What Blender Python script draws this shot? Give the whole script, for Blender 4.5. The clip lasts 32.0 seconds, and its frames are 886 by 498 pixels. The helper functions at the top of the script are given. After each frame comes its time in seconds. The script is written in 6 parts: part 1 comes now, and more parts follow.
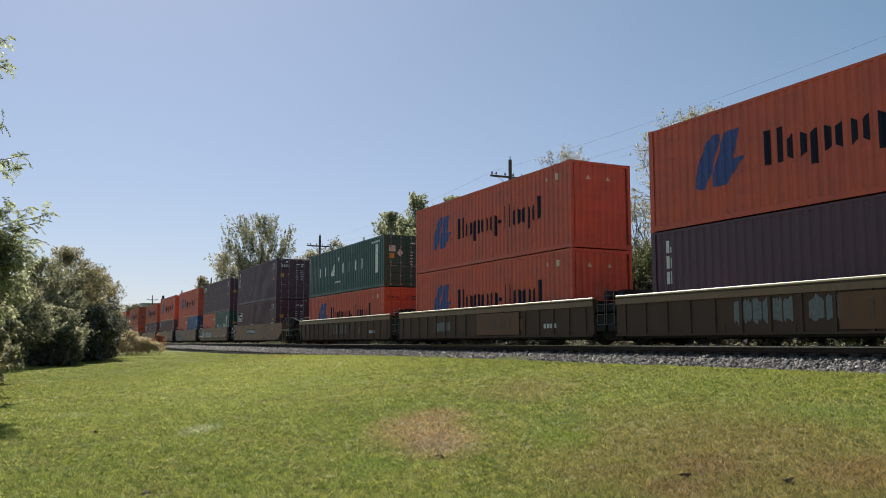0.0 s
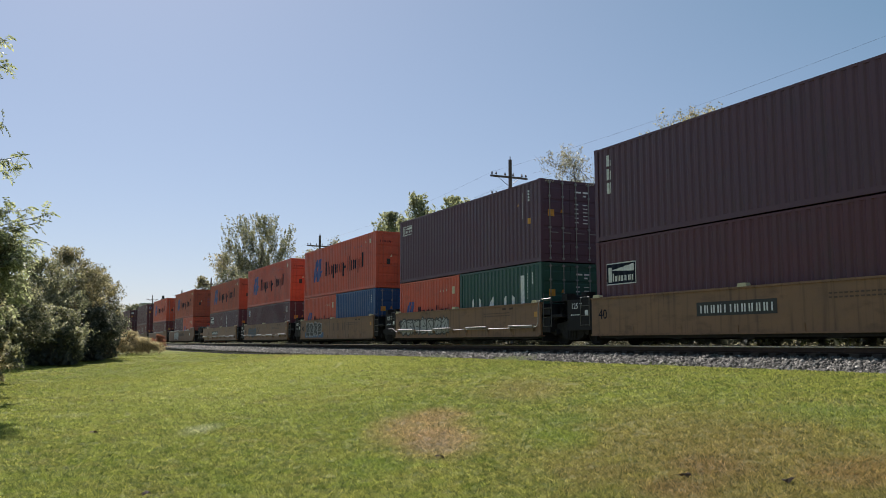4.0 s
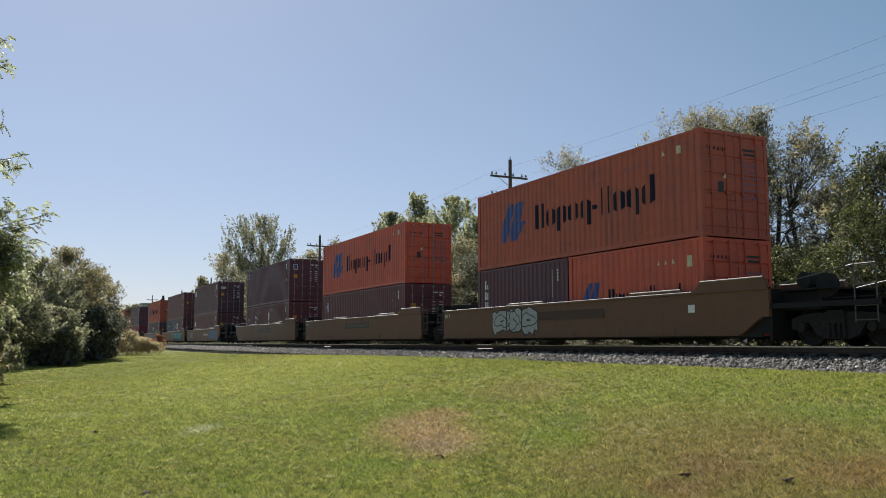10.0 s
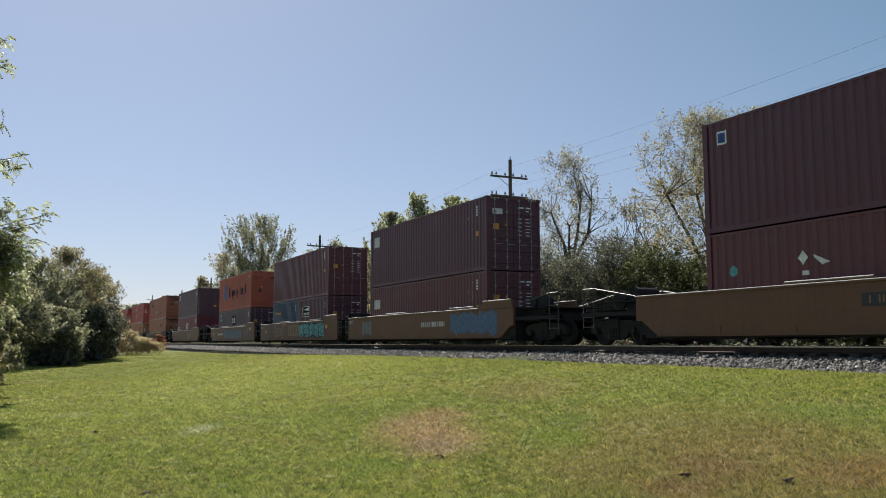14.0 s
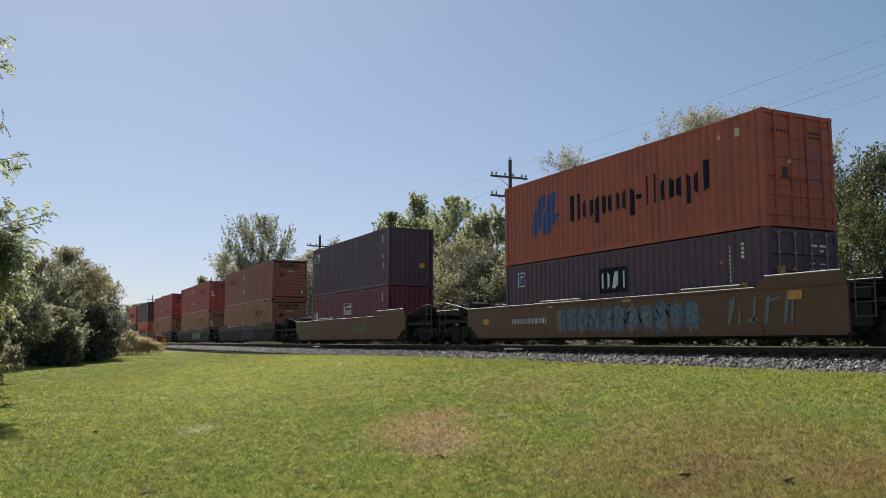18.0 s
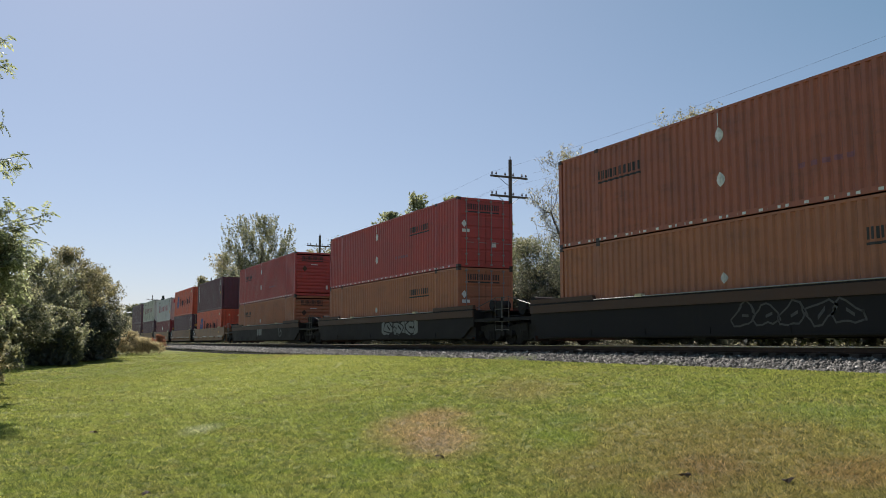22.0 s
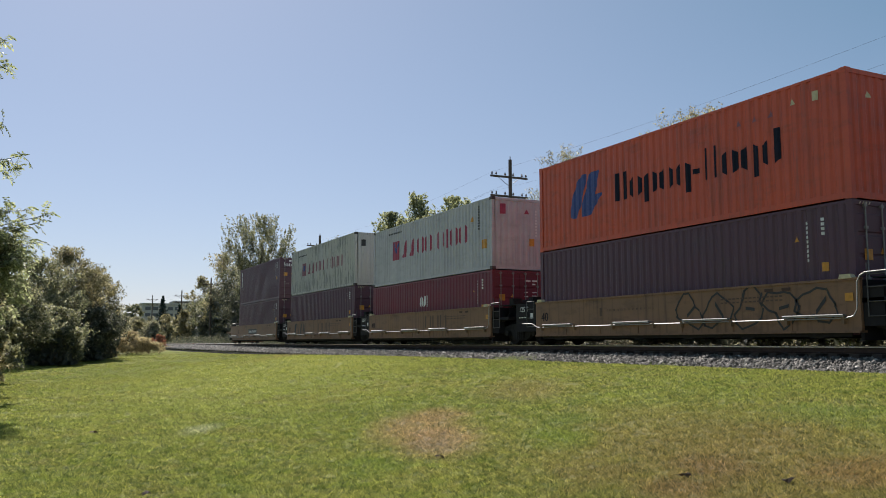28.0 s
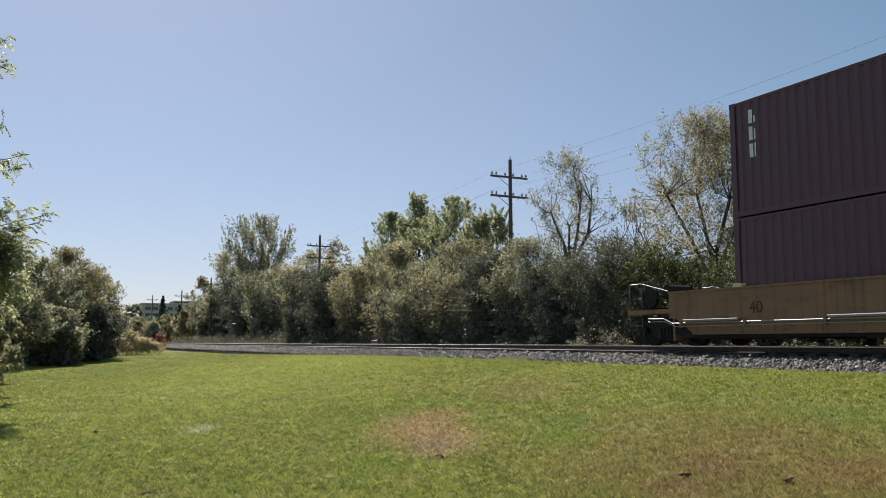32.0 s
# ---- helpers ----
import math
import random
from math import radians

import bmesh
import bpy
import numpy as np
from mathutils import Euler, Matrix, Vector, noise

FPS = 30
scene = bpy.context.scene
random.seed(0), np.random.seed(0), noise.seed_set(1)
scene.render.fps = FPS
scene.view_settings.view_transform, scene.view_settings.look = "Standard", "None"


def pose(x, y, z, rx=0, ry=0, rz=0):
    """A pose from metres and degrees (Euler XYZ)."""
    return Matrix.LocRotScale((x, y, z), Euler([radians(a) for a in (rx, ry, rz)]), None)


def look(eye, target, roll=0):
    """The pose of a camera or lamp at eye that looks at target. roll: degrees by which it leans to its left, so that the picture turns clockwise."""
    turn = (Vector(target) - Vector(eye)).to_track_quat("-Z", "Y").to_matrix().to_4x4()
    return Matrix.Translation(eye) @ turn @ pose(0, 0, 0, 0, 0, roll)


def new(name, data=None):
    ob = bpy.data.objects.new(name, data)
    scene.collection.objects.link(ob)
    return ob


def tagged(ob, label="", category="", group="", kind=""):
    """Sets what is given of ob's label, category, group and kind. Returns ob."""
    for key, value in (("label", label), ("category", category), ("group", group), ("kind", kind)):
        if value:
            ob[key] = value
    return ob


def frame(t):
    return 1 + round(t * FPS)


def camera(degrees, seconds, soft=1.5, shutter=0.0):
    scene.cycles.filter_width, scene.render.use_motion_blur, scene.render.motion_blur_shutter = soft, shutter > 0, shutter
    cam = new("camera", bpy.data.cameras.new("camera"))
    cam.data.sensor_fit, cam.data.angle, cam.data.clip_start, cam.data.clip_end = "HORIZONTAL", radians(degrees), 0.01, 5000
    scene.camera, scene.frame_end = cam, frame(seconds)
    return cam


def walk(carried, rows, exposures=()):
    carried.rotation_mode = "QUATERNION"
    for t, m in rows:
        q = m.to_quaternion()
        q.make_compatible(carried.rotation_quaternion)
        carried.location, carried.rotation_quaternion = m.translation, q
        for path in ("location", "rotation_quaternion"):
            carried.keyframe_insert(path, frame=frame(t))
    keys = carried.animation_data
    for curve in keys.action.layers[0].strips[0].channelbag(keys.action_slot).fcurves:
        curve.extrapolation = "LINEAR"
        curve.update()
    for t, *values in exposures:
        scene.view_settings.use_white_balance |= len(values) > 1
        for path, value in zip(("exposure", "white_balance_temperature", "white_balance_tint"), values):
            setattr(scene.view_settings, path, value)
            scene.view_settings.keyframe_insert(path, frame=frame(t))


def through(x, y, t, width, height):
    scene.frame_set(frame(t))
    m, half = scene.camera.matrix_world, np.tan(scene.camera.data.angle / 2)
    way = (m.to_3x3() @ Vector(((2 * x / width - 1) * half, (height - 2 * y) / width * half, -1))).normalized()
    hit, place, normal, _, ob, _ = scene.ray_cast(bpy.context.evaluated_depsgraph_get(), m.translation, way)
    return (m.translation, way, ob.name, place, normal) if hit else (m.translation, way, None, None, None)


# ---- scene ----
# ---- camera and travel ----
RAIL_MID = 16.83            # the track runs along x at this y; rail tops at z = 0
cam = camera(55.76, 32.0, soft=0.9)
EYE = Vector((0, 0, 0.08))
AIM = Vector((math.sin(radians(-63.755)) * math.cos(radians(6.375)), math.cos(radians(-63.755)) * math.cos(radians(6.375)), math.sin(radians(6.375))))
walk(cam, [(0.0, look(EYE, EYE + AIM)), (32.0, look(EYE, EYE + AIM))])
TRAVEL = [(0.0, -201.78), (2.0, -177.04), (4.0, -152.17), (6.0, -127.16), (8.0, -102.01), (10.0, -76.72), (12.0, -51.3), (14.0, -25.72), (16.0, 0.0), (18.0, 25.93), (20.0, 52.09), (22.0, 78.46), (24.0, 105.04), (26.0, 131.82), (28.0, 158.79), (30.0, 185.91), (32.0, 213.22)]

# ---- light ----
SUN_AZ, SUN_EL = -87.5, 43.0
world = bpy.data.worlds.new("sky")
scene.world = world
world.use_nodes = True
sky = world.node_tree.nodes.new("ShaderNodeTexSky")
sky.sky_type, sky.sun_disc = "NISHITA", False
sky.sun_elevation, sky.sun_rotation = radians(SUN_EL), radians(SUN_AZ)
sky.air_density, sky.dust_density, sky.ozone_density = 1.0, 0.42, 2.0
background = world.node_tree.nodes["Background"]
background.inputs["Strength"].default_value = 0.05
TO_SUN = Vector((math.sin(radians(SUN_AZ)) * math.cos(radians(SUN_EL)), math.cos(radians(SUN_AZ)) * math.cos(radians(SUN_EL)), math.sin(radians(SUN_EL))))


def sky_haze():
    """Thin haze over the whole sky: paler towards the sun and the horizon, bluer away from them."""
    nt = world.node_tree
    way = nt.nodes.new("ShaderNodeTexCoord").outputs["Generated"]
    dot = nt.nodes.new("ShaderNodeVectorMath")
    dot.operation, dot.inputs[1].default_value = "DOT_PRODUCT", TO_SUN
    nt.links.new(way, dot.inputs[0])
    parts = nt.nodes.new("ShaderNodeSeparateXYZ")
    nt.links.new(way, parts.inputs[0])
    colour = (1.6, 3.9, 5.1, 1)
    for value, lo, hi, tint in ((dot.outputs["Value"], 0.64, 0.93, (5.2, 6.35, 8.2, 1)), (parts.outputs["Z"], 0.42, 0.0, (6.2, 7.3, 10.2, 1))):
        r = nt.nodes.new("ShaderNodeMapRange")
        r.inputs["From Min"].default_value, r.inputs["From Max"].default_value = lo, hi
        nt.links.new(value, r.inputs["Value"])
        m = nt.nodes.new("ShaderNodeMix")
        m.data_type = "RGBA"
        nt.links.new(r.outputs[0], m.inputs[0])
        if isinstance(colour, tuple):
            m.inputs[6].default_value = colour
        else:
            nt.links.new(colour, m.inputs[6])
        m.inputs[7].default_value = tint
        colour = m.outputs[2]
    haze = nt.nodes.new("ShaderNodeMix")
    haze.data_type = "RGBA"
    haze.inputs[0].default_value = 0.45
    nt.links.new(sky.outputs[0], haze.inputs[6])
    nt.links.new(colour, haze.inputs[7])
    nt.links.new(haze.outputs[2], background.inputs["Color"])


sky_haze()
sun = new("sun", bpy.data.lights.new("sun", "SUN"))
sun.data.energy, sun.data.angle, sun.data.color = 5.0, radians(0.55), (1.0, 0.95, 0.87)
sun.matrix_world = look(TO_SUN * 60, (0, 0, 0))
scene.view_settings.exposure = 0.75
scene.view_settings.use_white_balance = True
scene.view_settings.white_balance_temperature, scene.view_settings.white_balance_tint = 6450, 14


# ---- materials ----
def mat(name):
    m = bpy.data.materials.new(name)
    m.use_nodes = True
    nt = m.node_tree
    return m, nt, nt.nodes["Principled BSDF"], nt.nodes["Material Output"]


def node(nt, kind, **values):
    n = nt.nodes.new(kind)
    for key, value in values.items():
        if key in n.inputs:
            n.inputs[key].default_value = value
    return n


def coords(nt, scale=(1, 1, 1)):
    c, m = nt.nodes.new("ShaderNodeTexCoord"), nt.nodes.new("ShaderNodeMapping")
    m.inputs["Scale"].default_value = scale
    nt.links.new(c.outputs["Object"], m.inputs["Vector"])
    return m.outputs[0]


def noise_tex(nt, vec, scale, detail=4.0, rough=0.6):
    n = node(nt, "ShaderNodeTexNoise", Scale=scale, Detail=detail, Roughness=rough)
    nt.links.new(vec, n.inputs["Vector"])
    return n.outputs["Fac"]


def ramp(nt, fac, stops):
    r = nt.nodes.new("ShaderNodeValToRGB")
    while len(r.color_ramp.elements) < len(stops):
        r.color_ramp.elements.new(0.5)
    for e, (p, c) in zip(r.color_ramp.elements, stops):
        e.position, e.color = p, (*c, 1)
    nt.links.new(fac, r.inputs[0])
    return r.outputs[0]


def mix(nt, fac, a, b, blend="MIX"):
    m = nt.nodes.new("ShaderNodeMix")
    m.data_type, m.blend_type = "RGBA", blend
    for sock, v in ((m.inputs[0], fac), (m.inputs[6], a), (m.inputs[7], b)):
        if isinstance(v, (int, float)):
            sock.default_value = v
        elif isinstance(v, tuple):
            sock.default_value = (*v, 1)
        else:
            nt.links.new(v, sock)
    return m.outputs[2]


def bump(nt, bsdf, fac, strength, distance):
    b = node(nt, "ShaderNodeBump", Strength=strength, Distance=distance)
    nt.links.new(fac, b.inputs["Height"])
    nt.links.new(b.outputs[0], bsdf.inputs["Normal"])


def paint(name, rgb, rough=0.5, dirt=0.35, rust=0.15, metal=0.0, dirt_rgb=(0.07, 0.055, 0.045), gloss=0.4):
    """Weathered paint: blotches, vertical streaks, fine grain, rust spots."""
    m, nt, b, out = mat(name)
    wide = noise_tex(nt, coords(nt, (0.5, 0.5, 0.9)), 1.3, 5, 0.65)
    streak = noise_tex(nt, coords(nt, (7.0, 7.0, 0.35)), 1.0, 4, 0.6)
    fine = noise_tex(nt, coords(nt, (1, 1, 1)), 26.0, 3, 0.7)
    c = mix(nt, ramp(nt, wide, [(0.3, (0, 0, 0)), (0.75, (1, 1, 1))]), tuple(v * 0.84 for v in rgb), tuple(min(1, v * 1.12) for v in rgb))
    c = mix(nt, ramp(nt, streak, [(0.52, (0, 0, 0)), (0.78, (dirt,) * 3)]), c, dirt_rgb)
    c = mix(nt, ramp(nt, fine, [(0.62, (0, 0, 0)), (0.8, (rust,) * 3)]), c, (0.10, 0.045, 0.025))
    smear = noise_tex(nt, coords(nt, (0.9, 0.9, 2.6)), 1.1, 6, 0.7)
    c = mix(nt, ramp(nt, smear, [(0.53, (0, 0, 0)), (0.74, (dirt * 0.8,) * 3)]), c, dirt_rgb)
    nt.links.new(c, b.inputs["Base Color"])
    nt.links.new(ramp(nt, wide, [(0.25, (rough - 0.1,) * 3), (0.8, (rough + 0.16,) * 3)]), b.inputs["Roughness"])
    b.inputs["Metallic"].default_value, b.inputs["Specular IOR Level"].default_value = metal, gloss
    bump(nt, b, wide, 0.15, 0.03)
    return m


def peeling(name, rgb, under):
    """Paint that has flaked off in upright patches, most of it along the ribs of the wall."""
    m, nt, b, out = mat(name)
    a = noise_tex(nt, coords(nt, (9.5, 9.5, 1.1)), 1.0, 6, 0.68)
    wide = noise_tex(nt, coords(nt, (0.35, 0.35, 0.7)), 1.0, 4, 0.6)
    f = noise_tex(nt, coords(nt), 18.0, 4, 0.6)
    wave = nt.nodes.new("ShaderNodeTexWave")
    wave.inputs["Scale"].default_value, wave.inputs["Distortion"].default_value = 0.314 / 0.2756, 0.6
    nt.links.new(coords(nt, (1, 1, 0.02)), wave.inputs["Vector"])
    total = a
    for value, weight in ((wave.outputs["Fac"], 0.16), (wide, 0.45)):
        add = nt.nodes.new("ShaderNodeMath")
        add.operation = "MULTIPLY_ADD"
        nt.links.new(value, add.inputs[0])
        add.inputs[1].default_value = weight
        nt.links.new(total, add.inputs[2])
        total = add.outputs[0]
    c = mix(nt, ramp(nt, total, [(0.85, (0, 0, 0)), (0.93, (0.8, 0.8, 0.8))]), rgb, under)
    c = mix(nt, ramp(nt, f, [(0.55, (0, 0, 0)), (0.8, (0.35,) * 3)]), c, (0.12, 0.08, 0.06))
    nt.links.new(c, b.inputs["Base Color"])
    b.inputs["Roughness"].default_value = 0.65
    return m


def leaves(name, stops, through=0.52, rough=0.55):
    """Leaves: each one takes its own colour, and light comes through them."""
    m, nt, b, out = mat(name)
    g = nt.nodes.new("ShaderNodeNewGeometry")
    c = ramp(nt, g.outputs["Random Per Island"], stops)
    big = noise_tex(nt, coords(nt), 0.55, 3)
    c = mix(nt, ramp(nt, big, [(0.35, (0, 0, 0)), (0.7, (0.4,) * 3)]), c, stops[0][1])
    nt.links.new(c, b.inputs["Base Color"])
    b.inputs["Roughness"].default_value, b.inputs["Specular IOR Level"].default_value = rough, 0.16
    t = nt.nodes.new("ShaderNodeBsdfTranslucent")
    nt.links.new(mix(nt, 1.0, c, (1.0, 1.0, 0.72), "MULTIPLY"), t.inputs["Color"])
    s = nt.nodes.new("ShaderNodeMixShader")
    s.inputs[0].default_value = through
    nt.links.new(b.outputs[0], s.inputs[1])
    nt.links.new(t.outputs[0], s.inputs[2])
    nt.links.new(s.outputs[0], out.inputs["Surface"])
    return m


def bark(name, rgb):
    m, nt, b, out = mat(name)
    n = noise_tex(nt, coords(nt, (6, 6, 1.2)), 2.0, 5, 0.7)
    nt.links.new(ramp(nt, n, [(0.3, tuple(v * 0.5 for v in rgb)), (0.7, rgb)]), b.inputs["Base Color"])
    b.inputs["Roughness"].default_value = 0.9
    bump(nt, b, n, 0.6, 0.02)
    return m


def plain(name, rgb, rough=0.6, metal=0.0, gloss=0.5):
    m, nt, b, out = mat(name)
    n = noise_tex(nt, coords(nt), 9.0, 4)
    nt.links.new(ramp(nt, n, [(0.3, tuple(v * 0.72 for v in rgb)), (0.7, tuple(min(1, v * 1.1) for v in rgb))]), b.inputs["Base Color"])
    b.inputs["Roughness"].default_value, b.inputs["Metallic"].default_value = rough, metal
    b.inputs["Specular IOR Level"].default_value = gloss
    return m


ORANGE = paint("orange_paint", (0.56, 0.095, 0.048), 0.5, 0.45, 0.35)
ORANGE_OLD = paint("faded_orange_paint", (0.43, 0.098, 0.055), 0.6, 0.5, 0.35)
BURNT = paint("burnt_orange_paint", (0.36, 0.115, 0.072), 0.55, 0.5, 0.35)
RUST_ORANGE = paint("dull_orange_paint", (0.38, 0.145, 0.078), 0.55, 0.3, 0.2)
RED = paint("red_paint", (0.40, 0.064, 0.056), 0.5, 0.3, 0.15)
MAROON = paint("maroon_paint", (0.098, 0.033, 0.046), 0.5, 0.3, 0.2)
BROWN = paint("red_brown_paint", (0.128, 0.038, 0.043), 0.5, 0.3, 0.25)
PLUM = paint("dark_plum_paint", (0.095, 0.043, 0.064), 0.5, 0.3, 0.2)
CRIMSON = paint("crimson_paint", (0.165, 0.027, 0.044), 0.5, 0.3, 0.2)
GREEN = paint("dark_green_paint", (0.017, 0.070, 0.052), 0.45, 0.25, 0.1)
BLUE = paint("blue_paint", (0.014, 0.065, 0.19), 0.45, 0.25, 0.1)
NAVY = paint("navy_paint", (0.017, 0.045, 0.092), 0.5, 0.3, 0.1)
PALE = paint("pale_grey_paint", (0.45, 0.44, 0.47), 0.5, 0.28, 0.2)
PALE_WORN = peeling("peeling_grey_paint", (0.47, 0.45, 0.42), (0.19, 0.195, 0.19))
TAN = paint("tan_yellow_paint", (0.235, 0.128, 0.072), 0.6, 0.85, 0.9, dirt_rgb=(0.075, 0.042, 0.030))
TAN_DIRTY = paint("sooty_tan_paint", (0.150, 0.072, 0.040), 0.6, 0.6, 0.5, gloss=0.3)
UMBER = paint("dark_brown_paint", (0.080, 0.045, 0.033), 0.65, 0.4, 0.2, gloss=0.25)
BLACK = paint("black_paint", (0.022, 0.020, 0.022), 0.65, 0.4, 0.15, dirt_rgb=(0.03, 0.026, 0.024), gloss=0.1)
IRON = plain("dirty_cast_iron", (0.030, 0.028, 0.028), 0.85, gloss=0.12)
RAILHEAD = plain("polished_rail", (0.45, 0.42, 0.40), 0.25, 0.9)
RUSTY = plain("rusty_rail", (0.075, 0.045, 0.033), 0.8)
WHITE = plain("white_marking", (0.72, 0.72, 0.70), 0.5)
GALV = plain("galvanized_pipe", (0.30, 0.295, 0.29), 0.5, 0.3)
INK = plain("dark_blue_marking", (0.014, 0.017, 0.032), 0.7, gloss=0.12)
LOGO_BLUE = plain("blue_marking", (0.028, 0.055, 0.22), 0.5)
MAGENTA = plain("crimson_marking", (0.33, 0.03, 0.07), 0.5)
FADED = plain("faded_marking", (0.26, 0.10, 0.13), 0.6)
SOOT = plain("black_marking", (0.03, 0.028, 0.028), 0.6)
YELLOW = plain("orange_yellow_sticker", (0.60, 0.27, 0.03), 0.5)
SILVER = plain("silver_marking", (0.55, 0.55, 0.54), 0.4)
ROD = plain("grey_rod_paint", (0.24, 0.23, 0.23), 0.5)
CASTING = plain("dark_casting", (0.045, 0.03, 0.027), 0.6)
CREAM = plain("cream_edge_paint", (0.60, 0.52, 0.33), 0.5)
CHORD = paint("brown_chord_paint", (0.20, 0.12, 0.068), 0.5, 0.4, 0.3)
CYAN = plain("cyan_spray", (0.10, 0.34, 0.36), 0.6)
SPRAY_WHITE = plain("white_spray", (0.36, 0.36, 0.355), 0.6)
SPRAY_BLUE = plain("blue_spray", (0.05, 0.12, 0.24), 0.6)
SPRAY_BROWN = plain("brown_spray", (0.10, 0.055, 0.035), 0.6)
SPRAY_DUSK = plain("dusky_spray", (0.062, 0.058, 0.058), 0.6)
RAILING = plain("grimy_railing_paint", (0.075, 0.07, 0.066), 0.5)
SPRAY_GOLD = plain("ochre_spray", (0.22, 0.15, 0.07), 0.6)
SPRAY_GREY = plain("grey_spray", (0.15, 0.162, 0.17), 0.6)
WOOD = bark("weathered_pole_wood", (0.15, 0.11, 0.085))
TIE = bark("creosoted_tie", (0.06, 0.045, 0.035))
BARK = bark("tree_bark", (0.11, 0.085, 0.065))
CERAMIC = plain("brown_insulator", (0.08, 0.05, 0.04), 0.3)
WIRE = plain("dark_wire", (0.04, 0.04, 0.045), 0.5)


# ---- mesh helpers ----
def link(name, bm, material, parent=None, label=""):
    me = bpy.data.meshes.new(name)
    bm.to_mesh(me)
    bm.free()
    for m in material if isinstance(material, (list, tuple)) else (material,):
        me.materials.append(m)
    ob = new(name, me)
    if parent:
        ob.parent = parent
    if label:
        ob["label"] = label
    return ob


part = link


def empty(name, x, y, z):
    ob = new(name)
    ob.empty_display_size = 0.3
    ob.matrix_basis = pose(x, y, z)
    return ob


def add_box(bm, x0, x1, y0, y1, z0, z1, index=0):
    v = [bm.verts.new((x, y, z)) for z in (z0, z1) for y in (y0, y1) for x in (x0, x1)]
    for a in ((0, 2, 3, 1), (4, 5, 7, 6), (0, 1, 5, 4), (1, 3, 7, 5), (3, 2, 6, 7), (2, 0, 4, 6)):
        bm.faces.new([v[i] for i in a]).material_index = index


def add_prism(bm, outline, y0, y1, index=0):
    """An outline in x and z, drawn out from y0 to y1."""
    a, b = [bm.verts.new((x, y0, z)) for x, z in outline], [bm.verts.new((x, y1, z)) for x, z in outline]
    bm.faces.new(a).material_index = index
    bm.faces.new(b[::-1]).material_index = index
    n = len(outline)
    for i in range(n):
        bm.faces.new((a[i], b[i], b[(i + 1) % n], a[(i + 1) % n])).material_index = index


def add_rod(bm, p, q, r, sides=6, r2=None, index=0):
    p, q = Vector(p), Vector(q)
    d = (q - p).normalized()
    u = d.orthogonal().normalized()
    w = d.cross(u)
    ring = [[bm.verts.new(c + (u * math.cos(2 * math.pi * k / sides) + w * math.sin(2 * math.pi * k / sides)) * rad) for k in range(sides)] for c, rad in ((p, r), (q, r if r2 is None else r2))]
    for k in range(sides):
        bm.faces.new((ring[0][k], ring[0][(k + 1) % sides], ring[1][(k + 1) % sides], ring[1][k])).material_index = index
    bm.faces.new(ring[0][::-1]).material_index = index
    bm.faces.new(ring[1]).material_index = index


def add_lathe(bm, profile, centre, axis="y", sides=20):
    """Turn (along, radius) pairs round an axis through centre."""
    rings = []
    for a, r in profile:
        ring = []
        for k in range(sides):
            c, s = math.cos(2 * math.pi * k / sides) * r, math.sin(2 * math.pi * k / sides) * r
            ring.append(bm.verts.new(Vector(centre) + (Vector((c, a, s)) if axis == "y" else Vector((c, s, a)))))
        rings.append(ring)
    for a, b in zip(rings, rings[1:]):
        for k in range(sides):
            bm.faces.new((a[k], a[(k + 1) % sides], b[(k + 1) % sides], b[k]))
    bm.faces.new(rings[0][::-1])
    bm.faces.new(rings[-1])


def quick_mesh(name, verts, faces, material, parent=None, smooth=False):
    me = bpy.data.meshes.new(name)
    n, k = len(faces), faces.shape[1]
    me.vertices.add(len(verts))
    me.vertices.foreach_set("co", np.ascontiguousarray(verts, dtype=np.float32).ravel())
    me.loops.add(n * k)
    me.loops.foreach_set("vertex_index", np.ascontiguousarray(faces, dtype=np.int32).ravel())
    me.polygons.add(n)
    me.polygons.foreach_set("loop_start", np.arange(0, n * k, k, dtype=np.int32))
    if smooth:
        me.polygons.foreach_set("use_smooth", np.ones(n, dtype=bool))
    me.update(calc_edges=True)
    me.validate()
    me.materials.append(material)
    ob = new(name, me)
    if parent:
        ob.parent = parent
    return ob


def words(text, size, material, parent, m, label=""):
    """Lettering of the built-in font as a thin mesh."""
    cu = bpy.data.curves.new("lettering", "FONT")
    cu.body, cu.size, cu.extrude, cu.resolution_u = text, size, 0.002, 2
    tmp = bpy.data.objects.new("lettering", cu)
    me = bpy.data.meshes.new_from_object(tmp)
    bpy.data.objects.remove(tmp)
    me.materials.clear()
    me.materials.append(material)
    ob = new("lettering", me)
    ob.parent = parent
    ob.matrix_basis = m
    if label:
        ob["label"] = label
    return ob


# ---- ground and track ----
def smooth(a, b, v):
    u = np.clip((v - a) / (b - a), 0.0, 1.0)
    return u * u * (3 - 2 * u)


def ground_z(x, y):
    """The lawn rises towards the track; beyond it the land is flat."""
    x, y = np.asarray(x, float), np.asarray(y, float)
    edge = -0.50 - 0.30 * smooth(-28, -70, x) * (1 - smooth(-70, -160, x) * 0.3)
    low = -1.42 + 0.34 * smooth(-18, -60, x)
    z = low + (edge - low) * smooth(1.0, 14.0, y)
    z += 0.035 * np.sin(x * 0.43 + 1.3) * np.sin(y * 0.51) * smooth(14.2, 11.0, y)
    z = np.where((y > 14.2) & (y < 20.5), np.minimum(z, edge - 0.02), z)
    return np.where(y > 20.5, -0.55, z)


